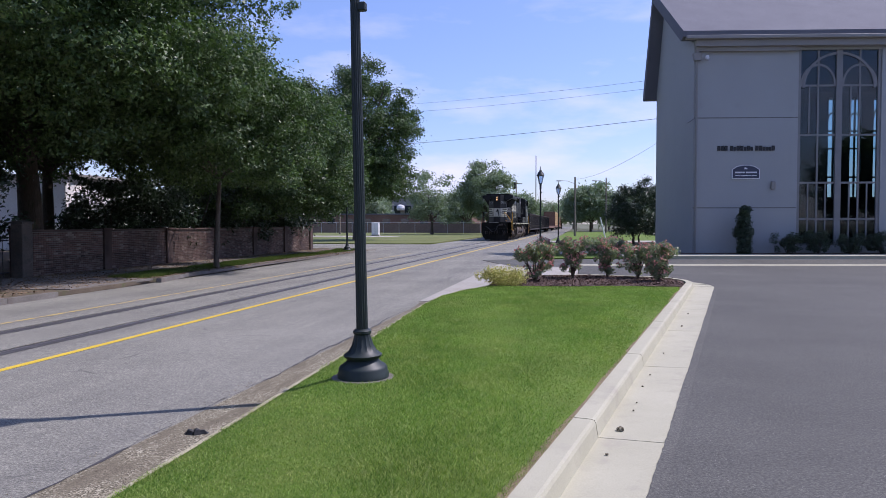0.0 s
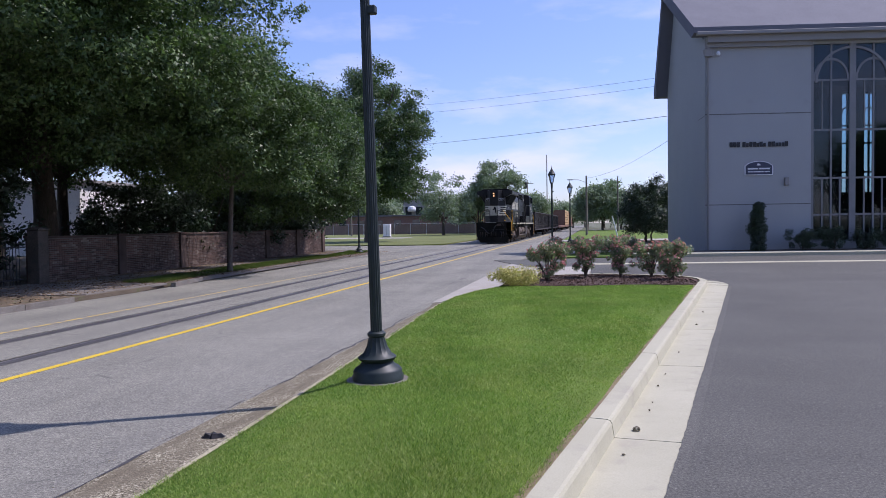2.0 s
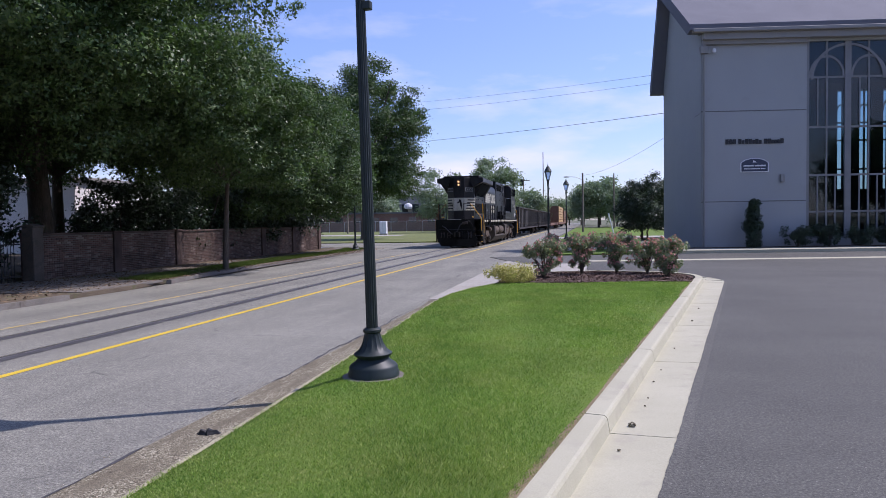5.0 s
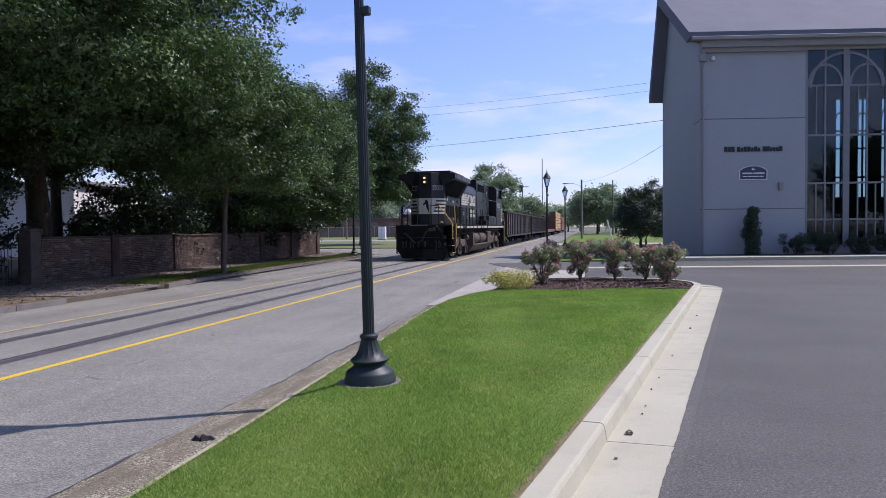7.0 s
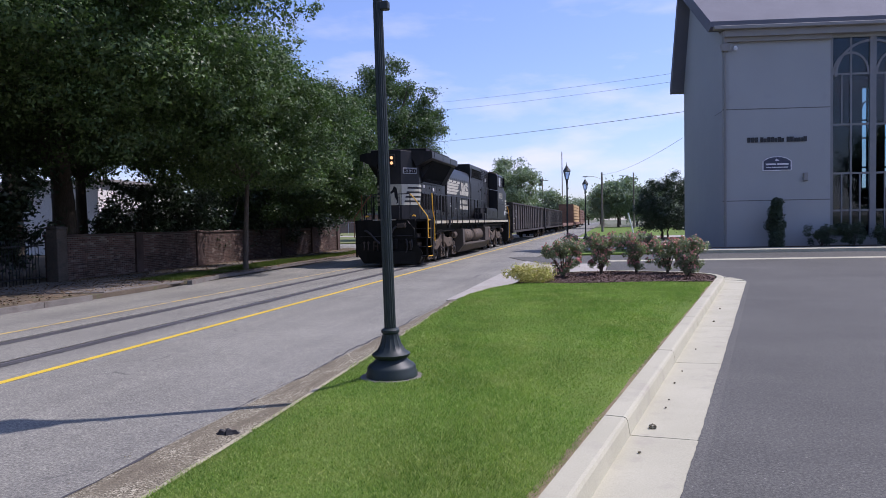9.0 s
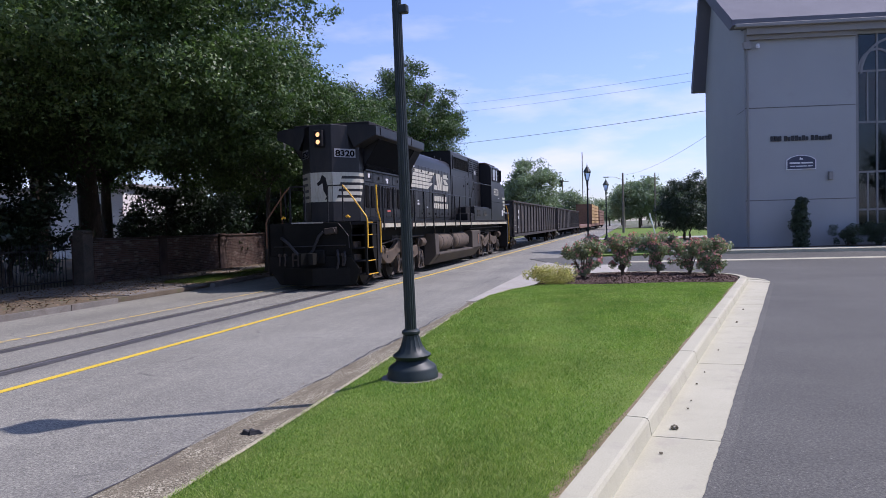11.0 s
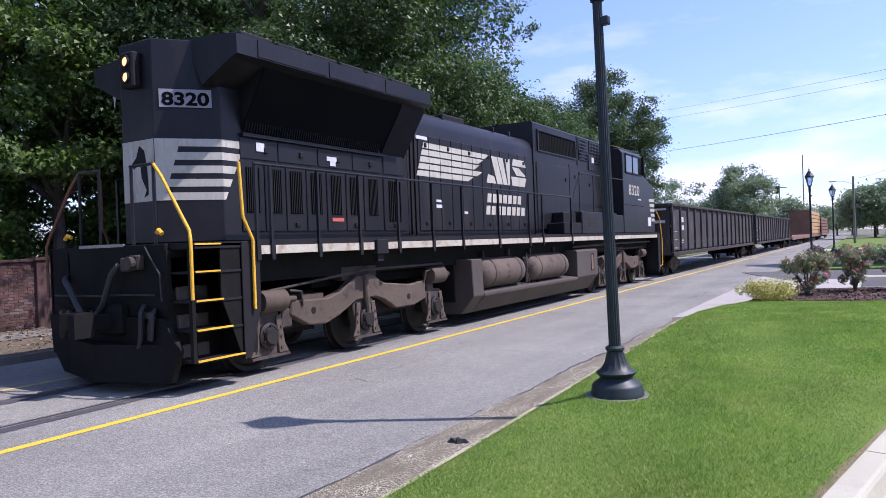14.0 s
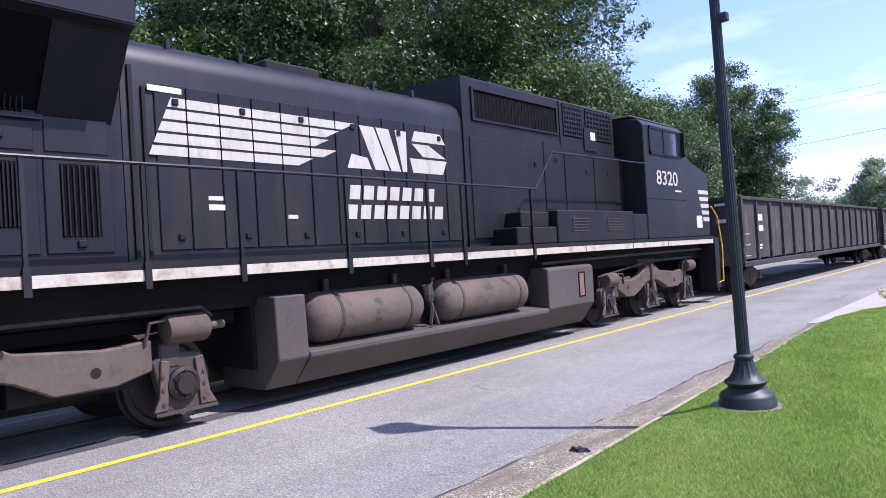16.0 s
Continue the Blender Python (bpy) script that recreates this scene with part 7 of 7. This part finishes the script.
# ---------------------------------------------------------------- planting
def bush(name, label, category, m, height, spread, seed, leaves, leaf, mat, flowers=None, group="", shape="round"):
    rnd = random.Random(seed)
    s = thing(name, label, category, m, group)
    bm = B()
    cs, rs = [], []
    for k in range(9 if shape == "round" else 0):
        a = rnd.uniform(0, 2 * math.pi)
        tip = Vector((math.cos(a) * spread * rnd.uniform(.3, .9), math.sin(a) * spread * rnd.uniform(.3, .9), height * rnd.uniform(.55, .92)))
        add_tube(bm, [(0, 0, -0.03), tip * 0.5 + Vector((0, 0, 0.1 * height)), tip], 0.014 * height + 0.004, 5, 0.004)
        cs.append(tip)
        rs.append(spread * rnd.uniform(.22, .4))
    add_tube(bm, [(0, 0, -0.05), (0.01, 0, height * 0.5)], 0.02 * height, 6, 0.008)
    part("stem", bm, "bark", s)
    for k in range(30 if shape == 'round' else 34):
        if shape == "column":
            z = height * rnd.uniform(0.06, 0.95)
            w = spread * (0.75 if z < height * 0.7 else 0.55)
            cs.append(Vector((rnd.uniform(-1, 1) * w * 0.35, rnd.uniform(-1, 1) * w * 0.35, z)))
            rs.append(w * rnd.uniform(.5, .7))
        else:
            a, q = rnd.uniform(0, 2 * math.pi), rnd.uniform(0.2, 0.85)
            up = rnd.uniform(0.14, 0.86)
            q *= 0.5 + 0.6 * min(1.0, up / 0.5)
            cs.append(Vector((math.cos(a) * spread * q, math.sin(a) * spread * q, height * up * (1.04 - 0.22 * q))))
            rs.append(spread * rnd.uniform(.16, .30))
    v = leaf_soup(cs, rs, leaves, leaf, seed, 0.9, 0.35)
    v[:, :, 2] = np.maximum(v[:, :, 2], 0.02)
    soup("foliage", v, 4, mat, s)
    if flowers:
        rng = np.random.default_rng(seed + 1)
        top = np.array([(c.x, c.y, c.z) for c in cs])
        n = flowers
        pick = rng.integers(0, len(top), n)
        d = rng.normal(size=(n, 3))
        d[:, 2] = np.abs(d[:, 2]) + 0.25
        d /= np.linalg.norm(d, axis=1)[:, None]
        ctr = top[pick] + d * np.array(rs)[pick][:, None] * 1.02
        vs = []
        for k in range(5):
            q = rng.normal(size=(n, 3))
            q /= np.linalg.norm(q, axis=1)[:, None]
            t = np.cross(q, rng.normal(size=(n, 3)))
            t /= np.linalg.norm(t, axis=1)[:, None]
            b = np.cross(q, t)
            r = 0.024 + 0.015 * rng.random(n)[:, None]
            vs.append(np.stack([ctr - t * r, ctr - b * r, ctr + t * r, ctr + b * r], 1))
        soup("blossom", np.concatenate(vs), 4, "rose", s)
    return s


ROSE = "pink flowering rose bush in the mulch bed"
for i, (x, y, h, w) in enumerate(((-1.31, 19.75, 1.10, 0.64), (-0.29, 20.9, 1.22, 0.60), (0.74, 21.4, 1.22, 0.60), (1.6, 21.3, 1.15, 0.62), (2.08, 20.3, 1.2, 0.68))):
    bush("rose_bush", ROSE, "rose bush", pose(x, y, 0.12), h, w * 0.82, 40 + i, 3600, 0.036, "rose_leaf", 190, "rose bushes")
for i, (x, y) in enumerate(((-1.9, 36.6), (-0.7, 37.2), (0.6, 38.4), (1.6, 38.8))):
    bush("rose_bush", "low reddish rose bush beyond the driveway", "rose bush", pose(x, y, 0.1), 0.8, 0.75, 60 + i, 1800, 0.05, "rose_leaf", 260, "rose bushes")
bush("golden_shrub", "low golden yellow shrub at the lawn's corner", "shrub", pose(-2.05, 18.3, 0.11), 0.42, 0.70, 57, 5200, 0.028, "gold_leaf")
p = BPOS @ Vector((2.32, -1.0, 0.13))
bush("holly_shrub", "dark clipped holly column against the building", "shrub", pose(*p), 2.45, 0.80, 51, 11000, 0.055, "holly", shape="column")
for i, s_ in enumerate((4.6, 6.2, 7.8, 9.4, 11.0)):
    p = BPOS @ Vector((s_, -1.0, 0.13))
    bush("foundation_shrub", "low dark evergreen shrub along the building", "shrub", pose(*p), 1.05 + 0.15 * (i % 2), 0.8, 52 + i, 3200, 0.05, "holly", None, "foundation shrubs")


def grass_blades():
    rng = np.random.default_rng(9)
    n = 420000
    y = 2.0 + 16.6 * rng.random(n * 2) ** 1.6
    back = rng.random(n * 2) < 0.13
    y[back] = -7.5 + 9.6 * rng.random(back.sum())
    left = np.interp(y, [q[1] for q in LEFT_EDGE], [q[0] for q in LEFT_EDGE]) + 0.036 + 0.014 * np.sin(y * 7.3) + 0.014 * np.sin(y * 2.9 + 1) + 0.04 * rng.random(n * 2)
    right = KERB_X + (y - KERB_Y) * KERB_SLOPE - 0.215 - 0.035 * np.sin(y * 3.1) * np.sin(y * 1.13 + 0.7) - 0.11 * rng.random(n * 2) ** 2
    front = 18.0 + (left * 0)
    x = left + (right - left) * rng.random(n * 2)
    lim = np.interp(x, [-2.5, -1.6, -0.2, 1.2, 2.3], [18.0, 18.12, 18.22, 18.58, 18.6])
    keep = (y < lim) & (np.hypot(x - LAMP_AT[0], y - LAMP_AT[1]) > 0.31)
    x, y = x[keep][:n], y[keep][:n]
    m = len(x)
    h = (0.013 + 0.016 * rng.random(m)) * (1 + 0.3 * np.sin(x * 2.1 + y * 0.7))
    a = rng.random(m) * 2 * np.pi
    w = (0.0020 + 0.0014 * rng.random(m)) * np.maximum(1.0, y / 5.5)
    lean = rng.normal(size=(m, 2)) * h[:, None] * 0.75
    base = np.stack([x, y, lawn_z(x, y) - 0.002], 1)
    side = np.stack([np.cos(a), np.sin(a), np.zeros(m)], 1) * w[:, None]
    tip = base + np.concatenate([lean, h[:, None]], 1)
    o = soup("grass", np.stack([base - side, base + side, tip], 1), 3, "blade")
    tagged(o, "short mown blades of bright green grass", "grass", kind="stuff")


grass_blades()
M["dry_leaf"] = varied("dry_leaf", [(0.15, 0.10, 0.06), (0.21, 0.15, 0.09), (0.10, 0.072, 0.044), (0.27, 0.21, 0.14)], 0.9, True, 8, 0.2)
M["weed"] = varied("verge_grass", [(0.05, 0.09, 0.015), (0.08, 0.12, 0.02), (0.13, 0.14, 0.04)], 0.8, True, 6, 0.2, 0.3)


def litter_and_weeds():
    rng = np.random.default_rng(21)
    n = 17000
    x = -12.6 - 4.2 * rng.random(n)
    y = 2 + 40 * rng.random(n)
    c = np.stack([x, y, np.full(n, 0.135)], 1)
    q = rng.normal(size=(n, 3)) * 0.3 + np.array([0, 0, 1])
    t = np.cross(q, rng.normal(size=(n, 3)))
    t /= np.linalg.norm(t, axis=1)[:, None]
    b = np.cross(q, t)
    s = (0.02 + 0.03 * rng.random(n))[:, None]
    o = soup("leaf_litter", np.stack([c - t * s, c - b * s * .5, c + t * s, c + b * s * .5], 1), 4, "dry_leaf")
    tagged(o, "dry brown leaves scattered on the shaded verge", "leaves", kind="stuff")
    n = 52000
    y = 18.8 + 24 * rng.random(n)
    x = np.interp(y, [17, 21, 30, 40, 43.5], [-12.65, -13.1, -13.6, -13.6, -14.4]) - 1.35 * rng.random(n)
    keep = np.sin(y * 1.3) + np.sin(y * 0.45 + 1) + rng.normal(size=n) * 0.7 > -1.2
    x, y = x[keep], y[keep]
    n = len(x)
    h = 0.04 + 0.07 * rng.random(n)
    a = rng.random(n) * 6.28
    w = 0.009
    base = np.stack([x, y, np.full(n, 0.11)], 1)
    side = np.stack([np.cos(a), np.sin(a), np.zeros(n)], 1) * w
    tip = base + np.concatenate([rng.normal(size=(n, 2)) * 0.03, h[:, None]], 1)
    o = soup("verge_grass", np.stack([base - side, base + side, tip], 1), 3, "weed")
    tagged(o, "thin patchy grass on the verge across the street", "grass", kind="stuff")
    # crumbs of broken asphalt in the near gutter
    n = 1500
    y = 0.5 + 15 * rng.random(n)
    x = -3.62 + 0.62 * rng.random(n)
    c = np.stack([x, y, np.full(n, 0.009)], 1)
    s = (0.003 + 0.008 * rng.random(n) ** 3)
    ang = rng.random(n) * 6.28
    pts = []
    for k in range(3):
        t = ang + k * 2.09
        pts.append(c + np.stack([np.cos(t) * s, np.sin(t) * s, -0.003 * np.ones(n)], 1))
    top = c + np.stack([np.zeros(n), np.zeros(n), s * 0.35], 1)
    o = soup("gravel", np.concatenate([np.stack([pts[i], pts[(i + 1) % 3], top], 1) for i in range(3)]), 3, "gutter")
    tagged(o, "loose grit and crumbs in the street gutter", "gravel", kind="stuff")


litter_and_weeds()


def mulch_chips():
    rng = np.random.default_rng(31)
    n = 9000
    x = -2.4 + 5.0 * rng.random(n)
    y = 18.1 + 4.0 * rng.random(n)
    lim = np.interp(x, [-2.5, -1.6, -0.2, 1.2, 2.3], [18.0, 18.15, 18.25, 18.62, 18.65])
    keep = (y > lim) & (y < 22.1 - 0.25 * np.abs(x)) & (x < KERB_X + (y - KERB_Y) * KERB_SLOPE - 0.25)
    c = np.stack([x, y, np.full(n, 0.14)], 1)[keep]
    m = len(c)
    q = rng.normal(size=(m, 3)) * 0.45 + np.array([0, 0, 1])
    t = np.cross(q, rng.normal(size=(m, 3)))
    t /= np.linalg.norm(t, axis=1)[:, None]
    b = np.cross(q, t)
    r = (0.018 + 0.03 * rng.random(m))[:, None]
    o = soup("mulch_chips", np.stack([c - t * r, c - b * r * .4, c + t * r, c + b * r * .4], 1), 4, "chip")
    tagged(o, "loose brown and grey bark chips in the bed", "mulch", kind="stuff")


M["chip"] = varied("bark_chip", [(0.07, 0.04, 0.03), (0.13, 0.085, 0.065), (0.20, 0.15, 0.13), (0.09, 0.055, 0.04)], 0.95, True, 8, 0.2)
mulch_chips()

# understory behind the wall
for i, (x, y, h, w) in enumerate(((-19.2, 28.6, 4.4, 2.0), (-18.8, 31.5, 5.6, 2.4), (-19.0, 35.5, 5.4, 2.6), (-18.8, 39.5, 5.0, 2.4), (-19.6, 43.0, 4.5, 2.3), (-22.5, 39.0, 6.0, 2.8),
                                  (-23.0, 44.5, 5.0, 2.6), (-27.0, 46.0, 5.0, 3.0), (-20.2, 18.6, 5.2, 2.3), (-20.0, 27.0, 4.4, 1.9), (-20.6, 15.2, 5.0, 2.3), (-23.2, 19.6, 6.0, 2.6), (-24.5, 15.0, 6.0, 2.8))):
    tree("evergreen_shrub", "tall dark evergreen shrub behind the brick wall", pose(x, y, 0.1), h, w, 0.09, 70 + i, 6500, 0.11, "holly", clear=0.18, clumps=30, category="shrub", group="understory shrubs", low=0.5, trunks=2)
for i, (x, y, h, w) in enumerate(((-19.8, 12.0, 4.2, 2.2), (-19.4, 8.0, 3.8, 2.2), (-19.6, 4.0, 4.6, 2.4), (-23.5, 16.5, 4.0, 2.4), (-26, 11.0, 5.0, 2.8))):
    tree("garden_shrub", "sunlit green garden shrub behind the brick wall", pose(x, y, 0.1), h, w, 0.08, 90 + i, 7500, 0.09, "elm", clear=0.2, clumps=30, category="shrub", group="garden shrubs", low=0.5, trunks=2)


# ---------------------------------------------------------------- background
def white_house():
    h = thing("white_house", "low white rendered house behind the garden trees", "house", pose(-46.0, 38.5, 0.0))
    W, D, E = 14.1, 9.2, 4.7
    P("wall", "white_wall", h, boxes(((0, 0, -0.2), (W, D, E))))
    P("roof", "trim", h, boxes(((-0.3, -0.3, E), (W + 0.3, D + 0.3, E + 0.25), 0.03)))
    P("corner_post", "white_wall", h, boxes(((W, -0.06, 0), (W + 0.08, 0.35, E)), ((W - 0.35, -0.08, 0), (W + 0.02, 0.0, E))))
    for y in (2.6, 5.4, 7.4):
        w = P("window", "mullion", h, boxes(((W, y, 1.2), (W + 0.05, y + 1.1, 3.0))))
        P("sill", "white_wall", w, boxes(((W, y - 0.08, 1.1), (W + 0.12, y + 1.18, 1.2))))
    P("porch_rail", "galv", h, boxes(((W + 0.8, 0.5, 1.0), (W + 0.85, 7.0, 1.06)), ((W + 0.8, 0.5, 0), (W + 0.85, 0.55, 1.0)), ((W + 0.8, 6.9, 0), (W + 0.85, 7.0, 1.0))))
    P("notice_board", "sign_blue", h, boxes(((W - 2.6, -0.06, 2.6), (W - 1.7, 0, 3.7))))


white_house()
strip("side_road", -75, -12.6, 45.6, 58.0, -0.01, "road", "bleached asphalt side street joining the main street", "road")
bm = B()
sheet(bm, [(-75, 58.4), (-15.0, 58.4), (-13.0, 61), (-12.8, 240), (-75, 240)], 0.05, 0.15)
tagged(mesh_ob("far_verge", bm, surface("rough_grass", (0.10, 0.13, 0.03), (0.17, 0.18, 0.06), 0.12, 12, 0.95, 0, 0.4, 0.02, (0.30, 0.27, 0.20), (0.6, 0.75))), "rough mown grass lot beyond the side street", "verge", kind="structure")
bm = B()
sheet(bm, [(-60, 92), (-24, 86), (-24, 92), (-60, 101)], 0.07)
tagged(mesh_ob("far_lot", bm, "sidewalk"), "pale strip of a parking lot in the distance", "pavement", kind="structure")
bm = B()
for k in range(10):
    t0, t1 = k / 10, (k + 1) / 10
    def q(t, w):
        return (-16.0 - 8 * t, 47.0 + 5.5 * t * t + w)
    f = [bm.verts.new((*q(a, w), 0.004)) for a, w in ((t0, 0), (t1, 0), (t1, 0.45), (t0, 0.45))]
    bm.faces.new(f[::-1])
tagged(mesh_ob("white_curve", bm, "white_line"), "curved white line painted at the side street", "road marking", kind="structure")


def lot_fence():
    f = thing("lot_fence", "long chain-link fence with brown slats in the distance", "fence", pose(0, 124, 0.05))
    x = -78.0
    base = pb = None
    M["slat"] = surface("brown_slats", (0.16, 0.115, 0.10), (0.21, 0.155, 0.135), 0.7, 6, 0.85)
    while x < -17:
        m = pose(x, 0, 0)
        if base is None:
            base = P("fence_post", "galv", f, lambda bm: (add_tube(bm, [(0, 0, 0), (0, 0, 2.0)], 0.045, 6)))
            base.matrix_basis = m
            pb = P("fence_panel", "slat", f, boxes(((0.06, -0.02, 0.08), (2.94, 0.02, 1.72))))
            pb.matrix_basis = m
        else:
            share("fence_post", base, f, m)
            share("fence_panel", pb, f, m)
        x += 3.0
    P("top_rail", "galv", f, tube([(-78, 0, 1.95), (-17, 0, 1.95)], 0.03, 6))


lot_fence()


def warehouse(x, y, w, d, e, mat, label, windows):
    h = thing("warehouse", label, "building", pose(x, y, 0), "distant buildings")
    P("wall", mat, h, boxes(((0, 0, -0.2), (w, d, e))))
    P("roof", "rooftop", h, boxes(((-0.3, -0.3, e), (w + 0.3, d + 0.3, e + 0.3))))
    for k in range(windows):
        xx = (k + 0.5) * w / windows
        wi = P("window", "cab_glass", h, boxes(((xx - 0.8, -0.06, e * 0.5), (xx + 0.8, 0.0, e * 0.78))))
        P("sill", "sidewalk", wi, boxes(((xx - 0.9, -0.14, e * 0.5 - 0.15), (xx + 0.9, 0.0, e * 0.5))))
    return h


M["far_brick"] = surface("distant_brick", (0.17, 0.10, 0.085), (0.22, 0.135, 0.11), 0.3, 5, 0.9)
warehouse(-62.0, 140, 40, 20, 3.6, "far_brick", "long low brick warehouse behind the fence", 10)
h2 = warehouse(-46.5, 168, 11, 15, 8.0, "trim", "grey two storey building with roof vents", 4)
for x in (2.5, 7.0):
    P("roof_vent", "sign_white", h2, lambda bm: add_lathe(bm, [(0.9, 8.3), (1.1, 8.8), (0.9, 9.4), (0.2, 9.7)], (x, -1.0, -3.2), 12))
warehouse(-95.0, 150, 25, 20, 4.2, "rooftop", "pale low warehouse in the distance", 6)
warehouse(12.5, 118, 12, 14, 8.0, "trim", "grey building past the corner building", 4)

FAR = "distant green broadleaf tree beyond the side street"
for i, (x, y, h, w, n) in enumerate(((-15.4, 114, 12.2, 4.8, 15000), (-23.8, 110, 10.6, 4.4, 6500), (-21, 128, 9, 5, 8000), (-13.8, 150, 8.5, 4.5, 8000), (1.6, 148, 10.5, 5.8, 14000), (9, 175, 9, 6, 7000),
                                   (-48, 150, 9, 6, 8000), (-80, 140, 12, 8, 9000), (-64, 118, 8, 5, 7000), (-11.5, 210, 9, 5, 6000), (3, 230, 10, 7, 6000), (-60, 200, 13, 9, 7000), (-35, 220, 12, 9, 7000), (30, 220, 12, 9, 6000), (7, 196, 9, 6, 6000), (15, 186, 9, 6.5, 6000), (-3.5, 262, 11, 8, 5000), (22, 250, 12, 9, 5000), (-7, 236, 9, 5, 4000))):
    tree("tree", FAR if y < 140 else "hazy distant tree along the street", pose(x, y, 0.0), h, w, 0.25, 120 + i, n, 0.22 if y < 140 else 0.32, "hazed_leaf", clear=0.22, clumps=40, group="distant trees", low=0.2)
for i, (x, y, h, w) in enumerate(((-8, -46, 14, 8), (8, -38, 15, 8.5), (25, -40, 13, 8), (42, -30, 15, 9), (56, -8, 14, 8))):
    tree("tree", "broad shade tree at the back of the lot", pose(x, y, 0.0), h, w, 0.3, 140 + i, 9000, 0.42, "oak", clear=0.22, clumps=60, group="trees behind the lot", low=0.4)
tree("tree", "small dark bushy street tree with several stems", pose(4.5, 62.0, 0.1), 5.6, 2.35, 0.07, 150, 32000, 0.085, "holly", clear=0.16, clumps=110, trunks=4, flat=1.1, low=0.35)


def guard_post():
    g = thing("guard_post", "thin white leaning guard post on the far lawn", "post", pose(2.35, 75.0, 0.08, 0, -14, 0))
    P("sleeve", "sign_white", g, lambda bm: add_tube(bm, [(0, 0, 0), (0, 0, 2.3)], 0.07, 8))
    P("cap", "galv", g, lambda bm: add_lathe(bm, [(0.08, 2.3), (0.08, 2.34), (0.03, 2.38)], n=8))
    c = thing("utility_cabinet", "small white utility cabinet before the distant fence", "cabinet", pose(-29.0, 96.0, 0.05))
    P("body", "sign_white", c, boxes(((-0.5, -0.35, 0.15), (0.5, 0.35, 1.9), 0.03)))
    P("plinth", "sidewalk", c, boxes(((-0.6, -0.45, -0.1), (0.6, 0.45, 0.15))))
    P("door_seam", "joint", c, boxes(((-0.01, -0.356, 0.25), (0.01, -0.35, 1.8))))


guard_post()


def utility_pole(m, height, arm, label, lamp_arm=False, box=False):
    u = thing("utility_pole", label, "utility pole", m, "utility poles")
    P("pole", "pole_wood", u, lambda bm: add_tube(bm, [(0, 0, -0.2), (0, 0, height)], 0.16, 10, 0.11))
    if arm:
        P("crossarm", "pole_wood", u, boxes(((-arm, -0.06, height - 0.8), (arm, 0.06, height - 0.65))))
    if lamp_arm:
        a = P("lamp_arm", "galv", u, tube([(0, 0, height - 0.9), (-1.0, 0, height - 0.5), (-1.9, 0, height - 0.45)], 0.035, 6))
        P("luminaire", "galv", a, boxes(((-2.5, -0.13, height - 0.55), (-1.8, 0.13, height - 0.4), 0.03)))
    if box:
        P("transformer", "iron", u, lambda bm: add_lathe(bm, [(0.35, height - 1.9), (0.38, height - 1.8), (0.38, height - 0.4), (0.2, height - 0.3)], (-0.5, 0, 0), 12))


utility_pole(pose(-1.05, 96, 0), 8.0, 0, "wooden pole with a street light arm", True)
utility_pole(pose(4.1, 130, 0), 10.0, 0.0, "distant wooden pole with a street light arm", True)
utility_pole(pose(-14.0, 150, 0), 11.0, 1.3, "wooden utility pole with crossarm and transformer", False, True)
utility_pole(pose(-13.1, 200, 0), 21.0, 0.0, "tall thin distant pole beyond the track")
utility_pole(pose(-1.6, 180, 0), 9.0, 1.0, "distant wooden utility pole with crossarm")


def wire(a, b, sag, label, thick=0.011):
    a, b = Vector(a), Vector(b)
    pts = [a.lerp(b, k / 16) - Vector((0, 0, sag * 4 * (k / 16) * (1 - k / 16))) for k in range(17)]
    bm = B()
    add_tube(bm, pts, thick, 5)
    tagged(mesh_ob("overhead_wire", bm, "iron"), label, "wire", "overhead wires")


utility_pole(pose(-39.5, 110.3, 0), 21.3, 1.2, "tall wooden utility pole carrying the overhead wires")
utility_pole(pose(9.6, 55.0, 0), 14.2, 1.0, "wooden utility pole behind the corner building")
wire((-39.4, 110, 20.9), (9.6, 55, 12.9), 0.5, "thin black overhead wire across the sky")
wire((-39.4, 110, 19.6), (9.6, 55, 12.3), 0.5, "thin black overhead wire across the sky")
wire((-39.4, 110, 14.3), (9.6, 55, 10.0), 0.4, "thin black overhead wire across the sky", 0.02)
wire((-1.05, 95.9, 7.7), (5.75, 39.38, 7.3), 0.7, "thin service wire from pole to building")


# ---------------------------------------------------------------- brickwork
brick_wall("brick_wall", 18.65, 42.0, -17.0, 1.50, (19.0, 23.6), "old stained brick garden wall with piers, darkened for shade", "brick_sooty", "brick_sooty_far")
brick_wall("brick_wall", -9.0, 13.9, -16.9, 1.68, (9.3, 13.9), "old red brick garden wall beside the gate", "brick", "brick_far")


# ---------------------------------------------------------------- movement
def motions():
    times = [k * 0.5 for k in range(33)]
    for car, u, z in CARS:
        walk(car, [(t, pose(TRACK, train_y(t) + u, z)) for t in times])
    fine = [k * 0.1 for k in range(161)]
    for w, u, r in WHEELS:
        walk(w, [(t, pose(0, u, r, math.degrees((train_y(0) - train_y(t)) / r), 0, 0)) for t in fine])


motions()
